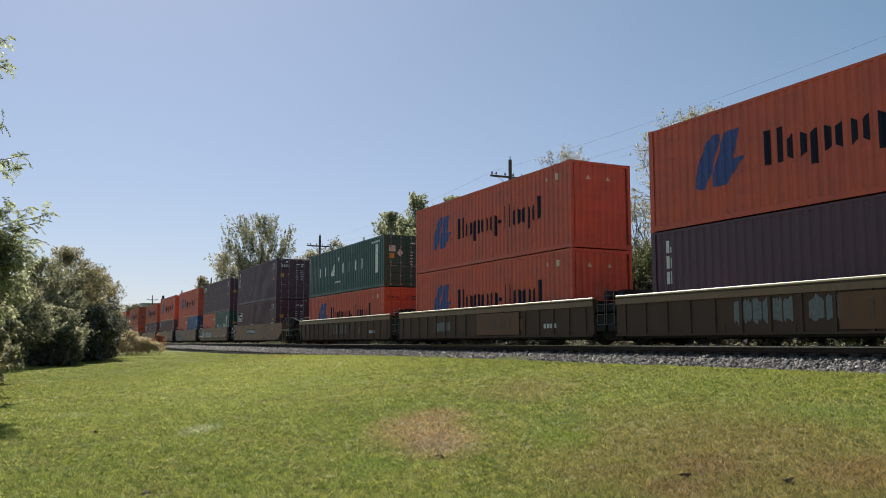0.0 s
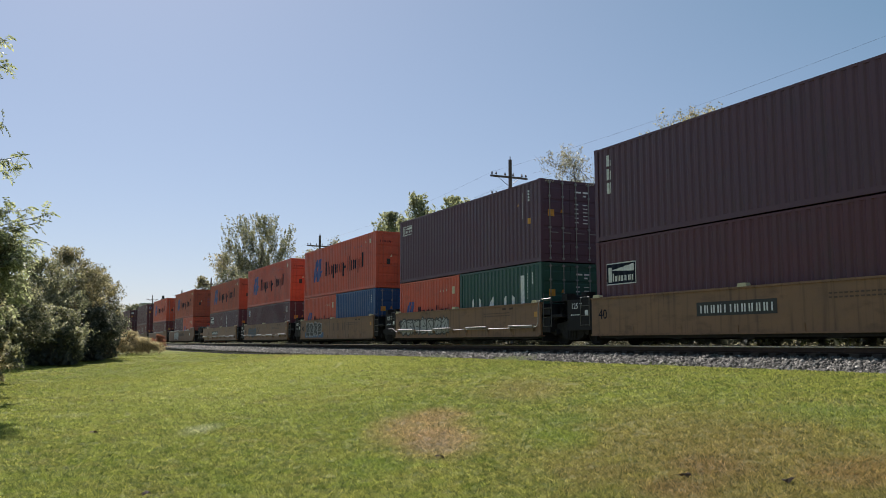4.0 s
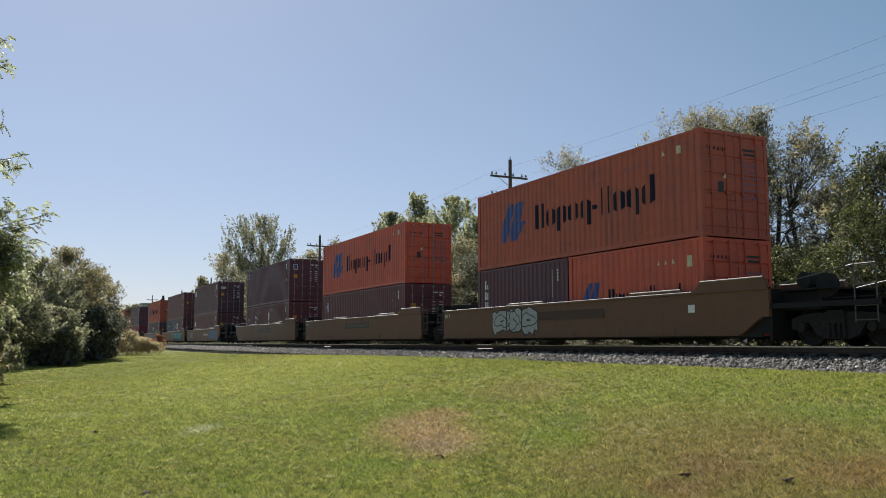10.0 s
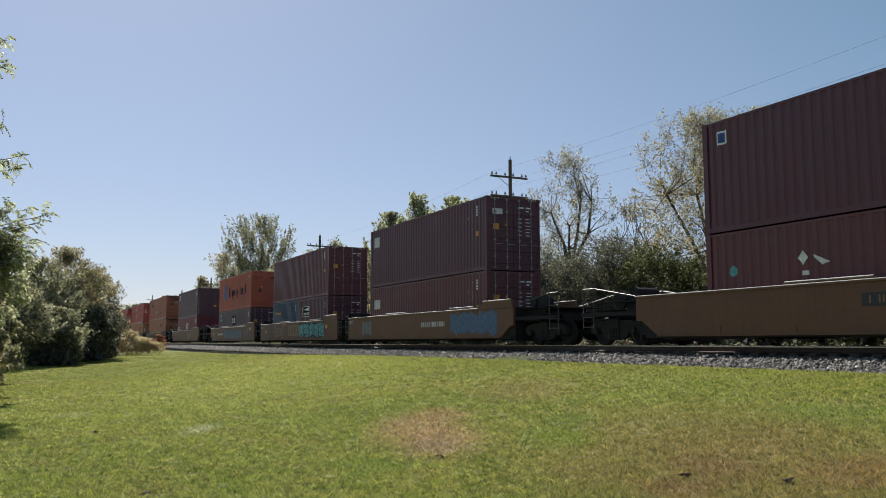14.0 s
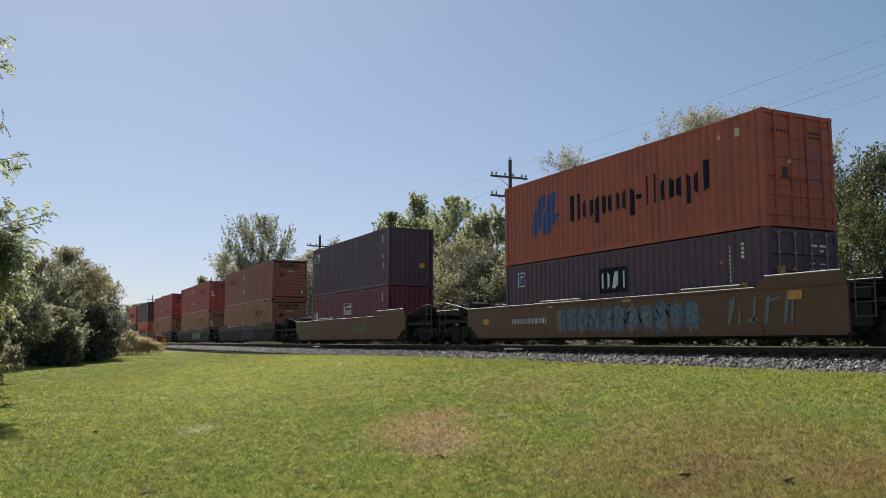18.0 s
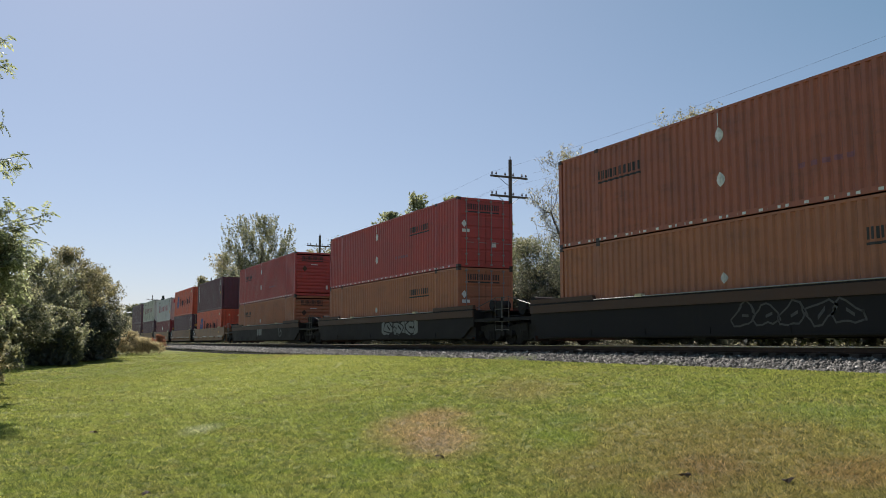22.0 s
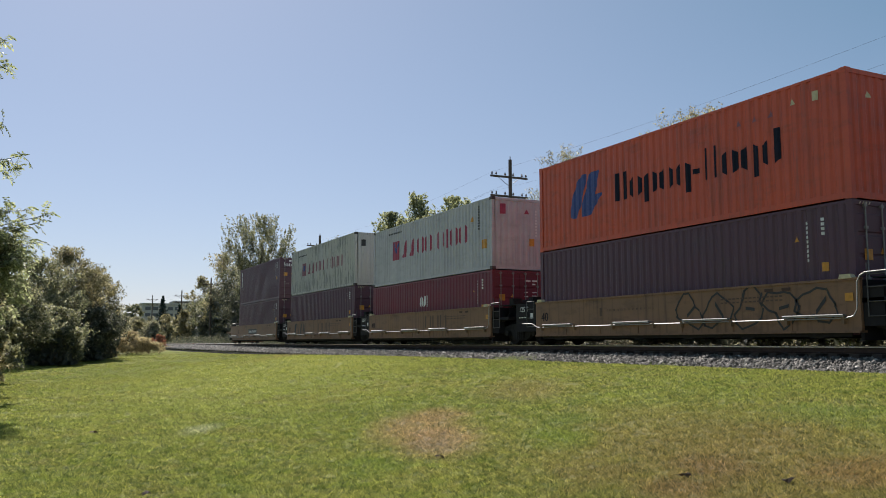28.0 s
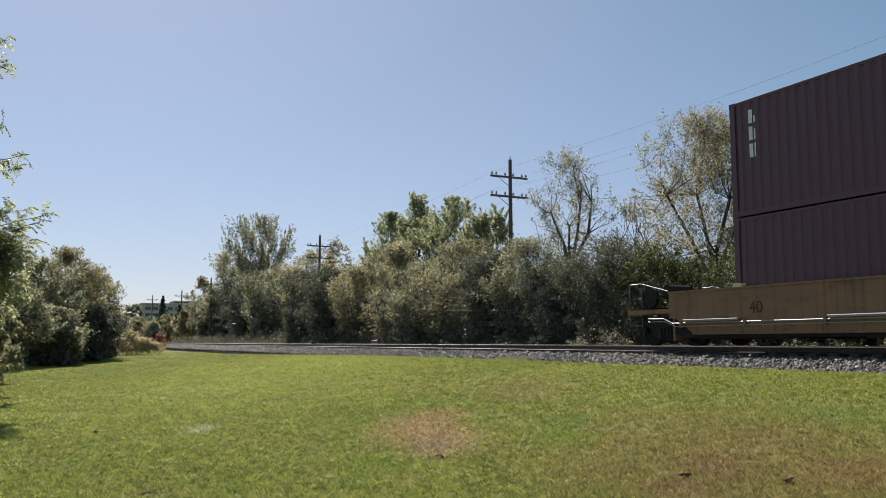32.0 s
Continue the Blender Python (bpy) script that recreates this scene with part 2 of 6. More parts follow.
def axis_steps(points):
    out = []
    for a, b, n in points:
        out += list(np.linspace(a, b, n, endpoint=False))
    return np.array(out + [points[-1][1]])


def lawn_colour(nt):
    """Mown grass with lush, thin, brown and dry stretches, a lightened far stretch; one bare brown patch."""
    v = coords(nt)
    wide, mid, fine = noise_tex(nt, v, 0.22, 4), noise_tex(nt, v, 1.1, 4), noise_tex(nt, v, 9.0, 4)
    c = mix(nt, ramp(nt, wide, [(0.35, (0, 0, 0)), (0.65, (1, 1, 1))]), (0.278, 0.292, 0.084), (0.222, 0.264, 0.072))
    c = mix(nt, ramp(nt, mid, [(0.47, (0, 0, 0)), (0.68, (0.6,) * 3)]), c, (0.245, 0.22, 0.095))
    tuft = noise_tex(nt, v, 2.7, 5)
    c = mix(nt, ramp(nt, tuft, [(0.50, (0, 0, 0)), (0.60, (0.5,) * 3)]), c, (0.165, 0.235, 0.045))
    c = mix(nt, ramp(nt, fine, [(0.46, (0, 0, 0)), (0.62, (0.75,) * 3)]), c, (0.075, 0.105, 0.03))
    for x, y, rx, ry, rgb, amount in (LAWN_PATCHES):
        m = node(nt, "ShaderNodeMapping")
        tc = nt.nodes.new("ShaderNodeTexCoord")
        nt.links.new(tc.outputs["Object"], m.inputs["Vector"])
        m.vector_type = "TEXTURE"
        m.inputs["Location"].default_value, m.inputs["Scale"].default_value = (x, y, 0), (rx, ry, 50)
        m.inputs["Rotation"].default_value = (0, 0, radians(-25))
        ln = nt.nodes.new("ShaderNodeVectorMath")
        ln.operation = "LENGTH"
        nt.links.new(m.outputs[0], ln.inputs[0])
        add = nt.nodes.new("ShaderNodeMath")
        add.operation = "MULTIPLY_ADD"
        nt.links.new(mid, add.inputs[0])
        add.inputs[1].default_value = 1.6
        nt.links.new(ln.outputs["Value"], add.inputs[2])
        c = mix(nt, fade(nt, add.outputs[0], 1.25, 2.1, amount), c, rgb)
    return c, fine


def fade(nt, fac, a, b, amount):
    r = nt.nodes.new("ShaderNodeMapRange")
    r.inputs["From Min"].default_value, r.inputs["From Max"].default_value = a, b
    r.inputs["To Min"].default_value, r.inputs["To Max"].default_value = amount, 0.0
    nt.links.new(fac, r.inputs["Value"])
    return r.outputs[0]


# the first, widest entry lightens the far lawn's colour to raise its brightness
LAWN_PATCHES = [(-32, 9.0, 16.0, 5.5, (0.34, 0.37, 0.11), 0.45), (-11.5, 5.35, 1.9, 0.72, (0.33, 0.24, 0.15), 0.75), (-10.1, 4.95, 1.25, 0.6, (0.32, 0.235, 0.15), 0.7), (-12.6, 6.1, 1.0, 0.55, (0.30, 0.225, 0.13), 0.6), (-7.6, 6.7, 3.2, 1.9, (0.23, 0.188, 0.088), 0.55), (-5.4, 6.2, 2.6, 1.7, (0.225, 0.172, 0.084), 0.48),
                (-5.0, 6.6, 0.8, 0.5, (0.23, 0.155, 0.08), 0.55), (-6.3, 6.0, 0.6, 0.4, (0.20, 0.14, 0.075), 0.65), (-5.9, 5.2, 0.5, 0.4, (0.20, 0.14, 0.075), 0.65), (-9.9, 4.7, 0.5, 0.35, (0.27, 0.22, 0.16), 0.6),
                (-9.1, 6.1, 0.9, 0.5, (0.155, 0.225, 0.045), 0.7), (-10.0, 6.9, 0.8, 0.5, (0.16, 0.225, 0.06), 0.6), (-9.2, 3.6, 0.8, 0.4, (0.17, 0.24, 0.055), 0.5), (-7.3, 8.95, 0.9, 0.6, (0.17, 0.23, 0.065), 0.5),
                (-45, 12.6, 10.0, 0.8, (0.25, 0.20, 0.10), 0.45), (-14.4, 8.9, 2.2, 1.0, (0.25, 0.20, 0.105), 0.45), (-14.4, 2.66, 0.8, 0.3, (0.36, 0.38, 0.30), 0.5), (-19.2, 0.95, 0.7, 0.4, (0.34, 0.36, 0.28), 0.25)]


def make_lawn_materials():
    m, nt, b, out = mat("mown_lawn")
    c, fine = lawn_colour(nt)
    # ground colour darkened to carry the shade between the blades
    nt.links.new(mix(nt, 0.42, c, (0.07, 0.058, 0.03)), b.inputs["Base Color"])
    b.inputs["Roughness"].default_value = 1.0
    b.inputs["Specular IOR Level"].default_value = 0.05
    bump(nt, b, fine, 0.8, 0.05)
    g, nt, b, out = mat("grass_blades")
    c, fine = lawn_colour(nt)
    geo = nt.nodes.new("ShaderNodeNewGeometry")
    # palest blades stand in for glints, darkest ones for shaded gaps between tufts
    c = mix(nt, 1.0, c, ramp(nt, geo.outputs["Random Per Island"], [(0.0, (0.16, 0.18, 0.16)), (0.3, (0.6, 0.65, 0.58)), (0.62, (1.15, 1.13, 1.08)), (0.84, (1.85, 1.65, 1.6)), (1.0, (2.8, 2.5, 2.7))]), "MULTIPLY")
    nt.links.new(c, b.inputs["Base Color"])
    b.inputs["Roughness"].default_value, b.inputs["Specular IOR Level"].default_value = 0.75, 0.12
    t = nt.nodes.new("ShaderNodeBsdfTranslucent")
    nt.links.new(mix(nt, 1.0, c, (1.1, 1.12, 0.85), "MULTIPLY"), t.inputs["Color"])
    s = nt.nodes.new("ShaderNodeMixShader")
    s.inputs[0].default_value = 0.45
    nt.links.new(b.outputs[0], s.inputs[1])
    nt.links.new(t.outputs[0], s.inputs[2])
    nt.links.new(s.outputs[0], out.inputs["Surface"])
    return m, g


LAWN, BLADES = make_lawn_materials()


def make_ballast_material():
    m, nt, b, out = mat("grey_ballast")
    geo = nt.nodes.new("ShaderNodeNewGeometry")
    c = ramp(nt, geo.outputs["Random Per Island"], [(0.0, (0.018, 0.017, 0.015)), (0.5, (0.072, 0.069, 0.062)), (0.82, (0.165, 0.152, 0.134)), (1.0, (0.40, 0.375, 0.335))])
    n = noise_tex(nt, coords(nt), 14.0, 5)
    nt.links.new(mix(nt, ramp(nt, n, [(0.45, (0, 0, 0)), (0.7, (0.5,) * 3)]), c, (0.10, 0.092, 0.08)), b.inputs["Base Color"])
    b.inputs["Roughness"].default_value = 0.85
    bump(nt, b, n, 0.6, 0.02)
    return m


BALLAST = make_ballast_material()


def make_bed_material():
    m, nt, b, out = mat("packed_ballast")
    cell = node(nt, "ShaderNodeTexVoronoi", Scale=14.0)
    nt.links.new(coords(nt), cell.inputs["Vector"])
    # colours kept dark so the bed reads as shadowed gaps between loose stones
    c = ramp(nt, cell.outputs["Color"], [(0.0, (0.018, 0.017, 0.016)), (0.5, (0.06, 0.057, 0.053)), (1.0, (0.16, 0.15, 0.14))])
    n = noise_tex(nt, coords(nt), 0.8, 5)
    nt.links.new(mix(nt, ramp(nt, n, [(0.4, (0, 0, 0)), (0.7, (0.6,) * 3)]), c, (0.10, 0.09, 0.075)), b.inputs["Base Color"])
    b.inputs["Roughness"].default_value = 0.9
    bump(nt, b, cell.outputs["Distance"], 1.0, 0.06)
    return m


BED = make_bed_material()


def make_ground():
    xs = axis_steps([(-3000, -600, 8), (-600, -120, 40), (-120, -40, 60), (-40, 12, 110), (12, 200, 20), (200, 3000, 8)])
    ys = axis_steps([(-3000, -60, 10), (-60, -6, 20), (-6, 20.6, 110), (20.6, 60, 12), (60, 3000, 12)])
    gx, gy = np.meshgrid(xs, ys)
    z = ground_z(gx, gy)
    verts = np.stack([gx.ravel(), gy.ravel(), z.ravel()], 1)
    i = np.arange(len(ys) - 1)[:, None] * len(xs) + np.arange(len(xs) - 1)[None]
    i = i.ravel()
    faces = np.stack([i, i + 1, i + 1 + len(xs), i + len(xs)], 1)
    ob = quick_mesh("ground", verts, faces, LAWN, smooth=True)
    tagged(ob, "mown green lawn rising gently to the track", "ground", kind="structure")


def make_track():
    # bed of broken stone
    bm = bmesh.new()
    for x0, x1 in ((-600, -60), (-60, 40), (40, 300)):
        add_prism_x(bm, [(14.15, -0.95), (14.5, -0.6), (15.35, -0.29), (18.2, -0.29), (19.2, -0.5), (21.6, -0.54), (21.9, -0.95)], x0, x1)
    bed = link("ballast_bed", bm, BED)
    tagged(bed, "grey crushed stone bed under the rails", "ballast", kind="structure")
    rng = np.random.default_rng(5)
    # loose stones on the shoulder
    n = 42000
    x = -6 - 114 * rng.random(n) ** 1.7
    u = rng.random(n)
    y = 14.25 + 1.55 * u
    base = np.interp(y, [14.15, 14.5, 15.45, 16.0], [-0.64, -0.53, -0.285, -0.27])
    size = rng.uniform(0.026, 0.060, n) * np.clip(-x / 45, 1, 2)
    octa = np.array([(1, 0, 0), (0, 1, 0), (-1, 0, 0), (0, -1, 0), (0, 0, 1), (0, 0, -1)], float)
    tri = np.array([(0, 1, 4), (1, 2, 4), (2, 3, 4), (3, 0, 4), (1, 0, 5), (2, 1, 5), (3, 2, 5), (0, 3, 5)])
    v = octa[None] * rng.uniform(0.65, 1.3, (n, 6, 1)) * rng.uniform(0.6, 1.25, (n, 1, 3))
    a = rng.random(n) * 6.283
    t = rng.normal(0, 0.6, n)
    ca, sa, ct, st = np.cos(a)[:, None], np.sin(a)[:, None], np.cos(t)[:, None], np.sin(t)[:, None]
    vx, vz = v[:, :, 0] * ct - v[:, :, 2] * st, v[:, :, 0] * st + v[:, :, 2] * ct
    v = np.stack([vx * ca - v[:, :, 1] * sa, vx * sa + v[:, :, 1] * ca, vz], 2) * size[:, None, None]
    v += np.stack([x, y, base + size * rng.uniform(-0.1, 0.7, n)], 1)[:, None]
    f = (tri[None] + 6 * np.arange(n)[:, None, None]).reshape(-1, 3)
    tagged(quick_mesh("ballast_stones", v.reshape(-1, 3), f, BALLAST), "loose grey crushed stones along the track", "ballast", kind="stuff")
    # rails
    for side in (-1, 1):
        y0 = RAIL_MID + side * 0.753
        bm = bmesh.new()
        prof = [(-0.07, -0.172), (0.07, -0.172), (0.07, -0.158), (0.012, -0.135), (0.012, -0.045), (0.036, -0.035), (0.036, -0.004), (0.024, 0), (-0.024, 0), (-0.036, -0.004), (-0.036, -0.035), (-0.012, -0.045), (-0.012, -0.135), (-0.07, -0.158)]
        add_prism_x(bm, [(y0 + a, b) for a, b in prof], -600, 300)
        for face in bm.faces:
            if face.normal.z > 0.9 or face.calc_center_median().z > -0.03:
                face.material_index = 1
        tagged(link("rail", bm, [RUSTY, RAILHEAD]), "rusty steel rail with a polished top", "rail", "rails", "structure")
    # ties
    bm = bmesh.new()
    add_box(bm, -0.115, 0.115, -1.3, 1.3, -0.18, 0)
    tie = bpy.data.meshes.new("railroad_tie")
    bm.to_mesh(tie)
    bm.free()
    tie.materials.append(TIE)
    for k in range(150):
        ob = new("railroad_tie", tie)
        ob.matrix_basis = pose(2 - k * 0.54, RAIL_MID, -0.165, 0, 0, random.uniform(-0.8, 0.8))
        tagged(ob, "dark creosoted wooden tie set in stone", "tie", "ties under the rails", "structure")


def add_prism_x(bm, outline, x0, x1):
    a, b = [bm.verts.new((x0, y, z)) for y, z in outline], [bm.verts.new((x1, y, z)) for y, z in outline]
    bm.faces.new(a[::-1])
    bm.faces.new(b)
    n = len(outline)
    for i in range(n):
        bm.faces.new((a[i], a[(i + 1) % n], b[(i + 1) % n], b[i]))
    bm.normal_update()


make_ground()
make_track()

# ---- containers ----
PITCH, DEPTH = 0.278, 0.029


class Ribs:
    """The upright corrugation of a wall between two ends: how far it lies behind its outer plane."""

    def __init__(self, a, b, pitch=PITCH, depth=DEPTH):
        n = max(2, round((b - a) / pitch))
        p = (b - a) / n
        self.at, self.dip = [], []
        for k in range(n):
            for f, d in ((0.0, 1), (0.12, 1), (0.30, 0), (0.70, 0), (0.88, 1)):
                self.at.append(a + p * (k + f))
                self.dip.append(d * depth)
        self.at.append(b)
        self.dip.append(depth)

    def depth(self, x):
        return float(np.interp(x, self.at, self.dip))


def ribbed_wall(bm, ribs, z0, z1, place):
    """place(along, dip, z) gives the point."""
    lo = [bm.verts.new(place(a, d, z0)) for a, d in zip(ribs.at, ribs.dip)]
    hi = [bm.verts.new(place(a, d, z1)) for a, d in zip(ribs.at, ribs.dip)]
    for i in range(len(lo) - 1):
        bm.faces.new((lo[i], lo[i + 1], hi[i + 1], hi[i]))


def marking(bm, ribs, place, shape, layer=0):
    """A flat mark laid on a ribbed wall: shape is (x, low, high) columns."""
    xs = sorted({c[0] for c in shape} | {a for a in ribs.at if shape[0][0] < a < shape[-1][0]})
    cx = [c[0] for c in shape]
    lo = np.interp(xs, cx, [c[1] for c in shape])
    hi = np.interp(xs, cx, [c[2] for c in shape])
    row = [(bm.verts.new(place(x, ribs.depth(x) - 0.005 - 0.003 * layer, a)), bm.verts.new(place(x, ribs.depth(x) - 0.005 - 0.003 * layer, b))) for x, a, b in zip(xs, lo, hi)]
    for p, q in zip(row, row[1:]):
        if (p[1].co - p[0].co).length + (q[1].co - q[0].co).length > 1e-4:
            bm.faces.new((p[0], q[0], q[1], p[1]))


def clusters(shapes):
    """Shapes that touch belong together."""
    boxes = [(s[0][0], s[-1][0], min(c[1] for c in s), max(c[2] for c in s)) for s in shapes]
    own = list(range(len(shapes)))
    for i, a in enumerate(boxes):
        for j in range(i):
            b = boxes[j]
            if a[0] < b[1] + 0.004 and b[0] < a[1] + 0.004 and a[2] < b[3] + 0.004 and b[2] < a[3] + 0.004:
                old, fresh = own[i], own[j]
                own = [fresh if o == old else o for o in own]
    return [[s for s, o in zip(shapes, own) if o == k] for k in sorted(set(own))]


def lay_marks(name, thing, material, shapes, ribs, place, layer=0):
    groups = clusters(shapes)
    if len(groups) > 14:
        groups = [shapes]
    for g in groups:
        bm = bmesh.new()
        for sh in g:
            marking(bm, ribs, place, sh, layer)
        ob = part(name, bm, material, thing)
        if len(clusters(g)) > 1 or len(g) > 5:
            tagged(ob, kind="stuff")


def box_mark(x0, x1, z0, z1):
    return [(x0, z0, z1), (x1, z0, z1)]


def bars_for(code, x0, x1, z, size):
    """Plain upright bars in place of a name, two to a sign. x: short ones, t: one tall, T: both tall, l: a single tall one, -: a dash."""
    wide = {"l": 0.42, "-": 0.55, " ": 0.45}
    total = sum(wide.get(c, 1.0) for c in code)
    step, x, out = (x1 - x0) / total, x0, []
    for c in code:
        w = step * wide.get(c, 1.0)
        a, b = x + 0.06 * step, x + w - 0.10 * step
        bar = min(0.26 * step, 0.24 * size)
        if c == "-":
            out.append(box_mark(a, b, z + 0.27 * size, z + 0.41 * size))
        elif c == "l":
            out.append(box_mark(a, a + bar, z, z + size))
        elif c != " ":
            top = size * (1.0 if c in "tT" else 0.70)
            slim = min(0.30 * step, 0.25 * size)
            out.append(box_mark(a, a + slim, z - (0.26 * size if c == "p" else 0), z + top))
            out.append(box_mark(b - slim, b, z, z + (top if c in "Tx" else 0.70 * size)))
        x += w
    return out


def name_shapes(code, x0, x1, z, size, weight=0.21):
    """Plain thick bars in place of a trade name. o: two short ones, O and n: two tall ones, p and q: one of them reaches below, d: one reaches above, l: a single tall one, v: one leaning, -: a dash."""
    wide = {"l": 0.5, "-": 0.55, " ": 0.5}
    total = sum(wide.get(c, 1.0) for c in code)
    step, x, out = (x1 - x0) / total, x0, []
    for c in code:
        a, b = x + 0.08 * step, x + step * wide.get(c, 1.0) - 0.08 * step
        t, m = min(weight * size, 0.42 * (b - a)), (a + b) / 2
        if c == "-":
            out.append(box_mark(a, b, z + 0.27 * size, z + 0.43 * size))
        elif c == "l":
            out.append(box_mark(m - t / 2, m + t / 2, z, z + size))
        elif c == "v":
            out.append([(a, z, z + 0.1 * size), (m - 0.1 * t, z, z + size), (m + 0.9 * t, z + 0.3 * size, z + size)])
        elif c != " ":
            top = size if c in "On" else 0.72 * size
            cut = 0.0 if c == "n" else 0.16 * top
            out.append([(a, z + (cut if c != "p" else -0.26 * size), z + top - cut), (a + t, z if c != "p" else z - 0.26 * size, z + top)])
            out.append([(b - t, z if c != "q" else z - 0.26 * size, size + z if c == "d" else z + top), (b, z + (cut if c != "q" else -0.26 * size), z + size if c == "d" else z + top - cut)])
        x += step * wide.get(c, 1.0)
    return out


def emblem(x0, x1, z0, z1):
    """A slanted blue sail-like emblem in leaning strips."""
    w, h = x1 - x0, z1 - z0
    strips = (((0.0, 0.05, 0.25), (0.1, 0.0, 0.55), (0.22, 0.0, 0.82), (0.28, 0.15, 0.9), (0.36, 0.3, 0.97), (0.42, 0.5, 1.0), (0.54, 0.9, 1.0)),
              ((0.36, 0.0, 0.2), (0.5, 0.0, 0.6), (0.62, 0.0, 0.95), (0.66, 0.02, 1.0), (0.74, 0.1, 1.0), (0.8, 0.2, 1.0)),
              ((0.801, 0.5, 1.0), (0.94, 0.96, 1.0)), ((0.801, 0.2, 0.46), (1.0, 0.42, 0.47)))
    return [[(x0 + u * w, z0 + a * h, z0 + b * h) for u, a, b in strip] for strip in strips]


def triangle(x, z, s):
    return [(x - s / 2, z, z + 0.001), (x, z, z + s * 0.87), (x + s / 2, z, z + 0.001)]


def diamond(x, z, s):
    return [(x - s * 0.82, z - 0.001, z + 0.001), (x, z - s, z + s), (x + s * 0.82, z - 0.001, z + 0.001)]


def code_rows(x, z, n, step, w, hgt):
    """An upright row of small bars."""
    return [box_mark(x, x + w, z - k * step, z - k * step + hgt) for k in range(n)]


def container(colour, look_words, rear, bottom, L=12.19, H=2.896, W=2.44, door="front", side=(), end=(), bars=None, group="containers on the train", dome=False):
    """side: marks for the wall that faces the lawn, end: marks for the front end; each is (material, shapes)."""
    thing = empty("shipping_container", rear, RAIL_MID, bottom)
    tagged(thing, look_words, "container", group)
    hw = W / 2
    bars = bars or colour
    pitch = PITCH if L < 13 else 0.265
    ribs, ends = Ribs(0.17, L - 0.17, pitch, DEPTH if L < 13 else 0.042), Ribs(-hw + 0.17, hw - 0.17, 0.25)
    near = lambda x, d, z: (x, -hw + 0.012 + d, z)
    far = lambda x, d, z: (x, hw - 0.012 - d, z)
    front = lambda y, d, z: (L - 0.02 - d, y, z)
    back = lambda y, d, z: (0.02 + d, y, z)
    for name, place in (("side_wall", near), ("side_wall", far)):
        bm = bmesh.new()
        ribbed_wall(bm, ribs, 0.15, H - 0.06, place)
        bmesh.ops.recalc_face_normals(bm, faces=bm.faces)
        part(name, bm, colour, thing)
    blind = [back] if door == "front" else [front] if door == "rear" else [front, back]
    for place in blind:
        bm = bmesh.new()
        if L > 13:
            n = 11
            x, s = (L - 0.02, -1) if place is front else (0.02, 1)
            a, pts = (H - 0.42) / n, [(0.22, 0.045)]
            for k in range(n):
                z = 0.22 + a * k
                pts += [(z + 0.2 * a, 0.0), (z + 0.55 * a, 0.0), (z + 0.75 * a, 0.045), (z + a, 0.045)]
            v = [(bm.verts.new((x + s * d, -hw + 0.15, zz)), bm.verts.new((x + s * d, hw - 0.15, zz))) for zz, d in pts]
            for p, q in zip(v, v[1:]):
                bm.faces.new((p[0], p[1], q[1], q[0]))
        else:
            ribbed_wall(bm, ends, 0.17, H - 0.1, place)
        bmesh.ops.recalc_face_normals(bm, faces=bm.faces)
        part("end_wall", bm, colour, thing)
    bm = bmesh.new()
    n = 28
    for k in range(n):
        a, b = 0.1 + (L - 0.2) * k / n, 0.1 + (L - 0.2) * (k + 0.8) / n
        add_box(bm, a, b, -hw + 0.06, hw - 0.06, H - 0.03, H - 0.008)
    add_box(bm, 0.05, L - 0.05, -hw + 0.05, hw - 0.05, H - 0.045, H - 0.028)
    part("roof", bm, colour, thing)
    bm = bmesh.new()
    add_box(bm, 0.1, L - 0.1, -hw + 0.03, hw - 0.03, 0.06, 0.16)
    part("floor", bm, colour, thing)
    bm = bmesh.new()
    for s in (-1, 1):
        for x0, x1 in ((0.0, 0.17), (L - 0.17, L)):
            add_box(bm, x0 + 0.004, x1 - 0.004, min(s * (hw - 0.006), s * (hw - 0.12)), max(s * (hw - 0.006), s * (hw - 0.12)), 0.1, H - 0.1)
        for z0, z1 in ((0.02, 0.155), (H - 0.075, H - 0.012)):
            add_box(bm, 0.165, L - 0.165, min(s * (hw - 0.008), s * (hw - 0.07)), max(s * (hw - 0.008), s * (hw - 0.07)), z0, z1)
    for x0, x1 in ((0.004, 0.1), (L - 0.1, L - 0.004)):
        add_box(bm, x0, x1, -hw + 0.12, hw - 0.12, 0.02, 0.165)
        add_box(bm, x0, x1, -hw + 0.12, hw - 0.12, H - 0.115, H - 0.012)
    part("frame", bm, colour, thing)
    bm = bmesh.new()
    posts = (0.0, L - 0.178) if L < 13 else (1.98, L - 1.98 - 0.178)
    for s in (-1, 1):
        for x0 in (0.0, L - 0.178) + (posts if L > 13 else ()):
            for z0, z1 in ((0.0, 0.118), (H - 0.118, H)):
                y0, y1 = sorted((s * hw, s * (hw - 0.162)))
                add_box(bm, x0 - 0.002, x0 + 0.178, y0, y1, z0, z1)
    loose_parts("corner_casting", bm, CASTING if colour in (PALE, PALE_WORN) or L > 13 else colour, thing)
    if L > 13:
        for x0 in posts:
            bm = bmesh.new()
            add_box(bm, x0, x0 + 0.16, -hw + 0.002, -hw + 0.05, 0.12, H - 0.12)
            part("lifting_post", bm, colour, thing)
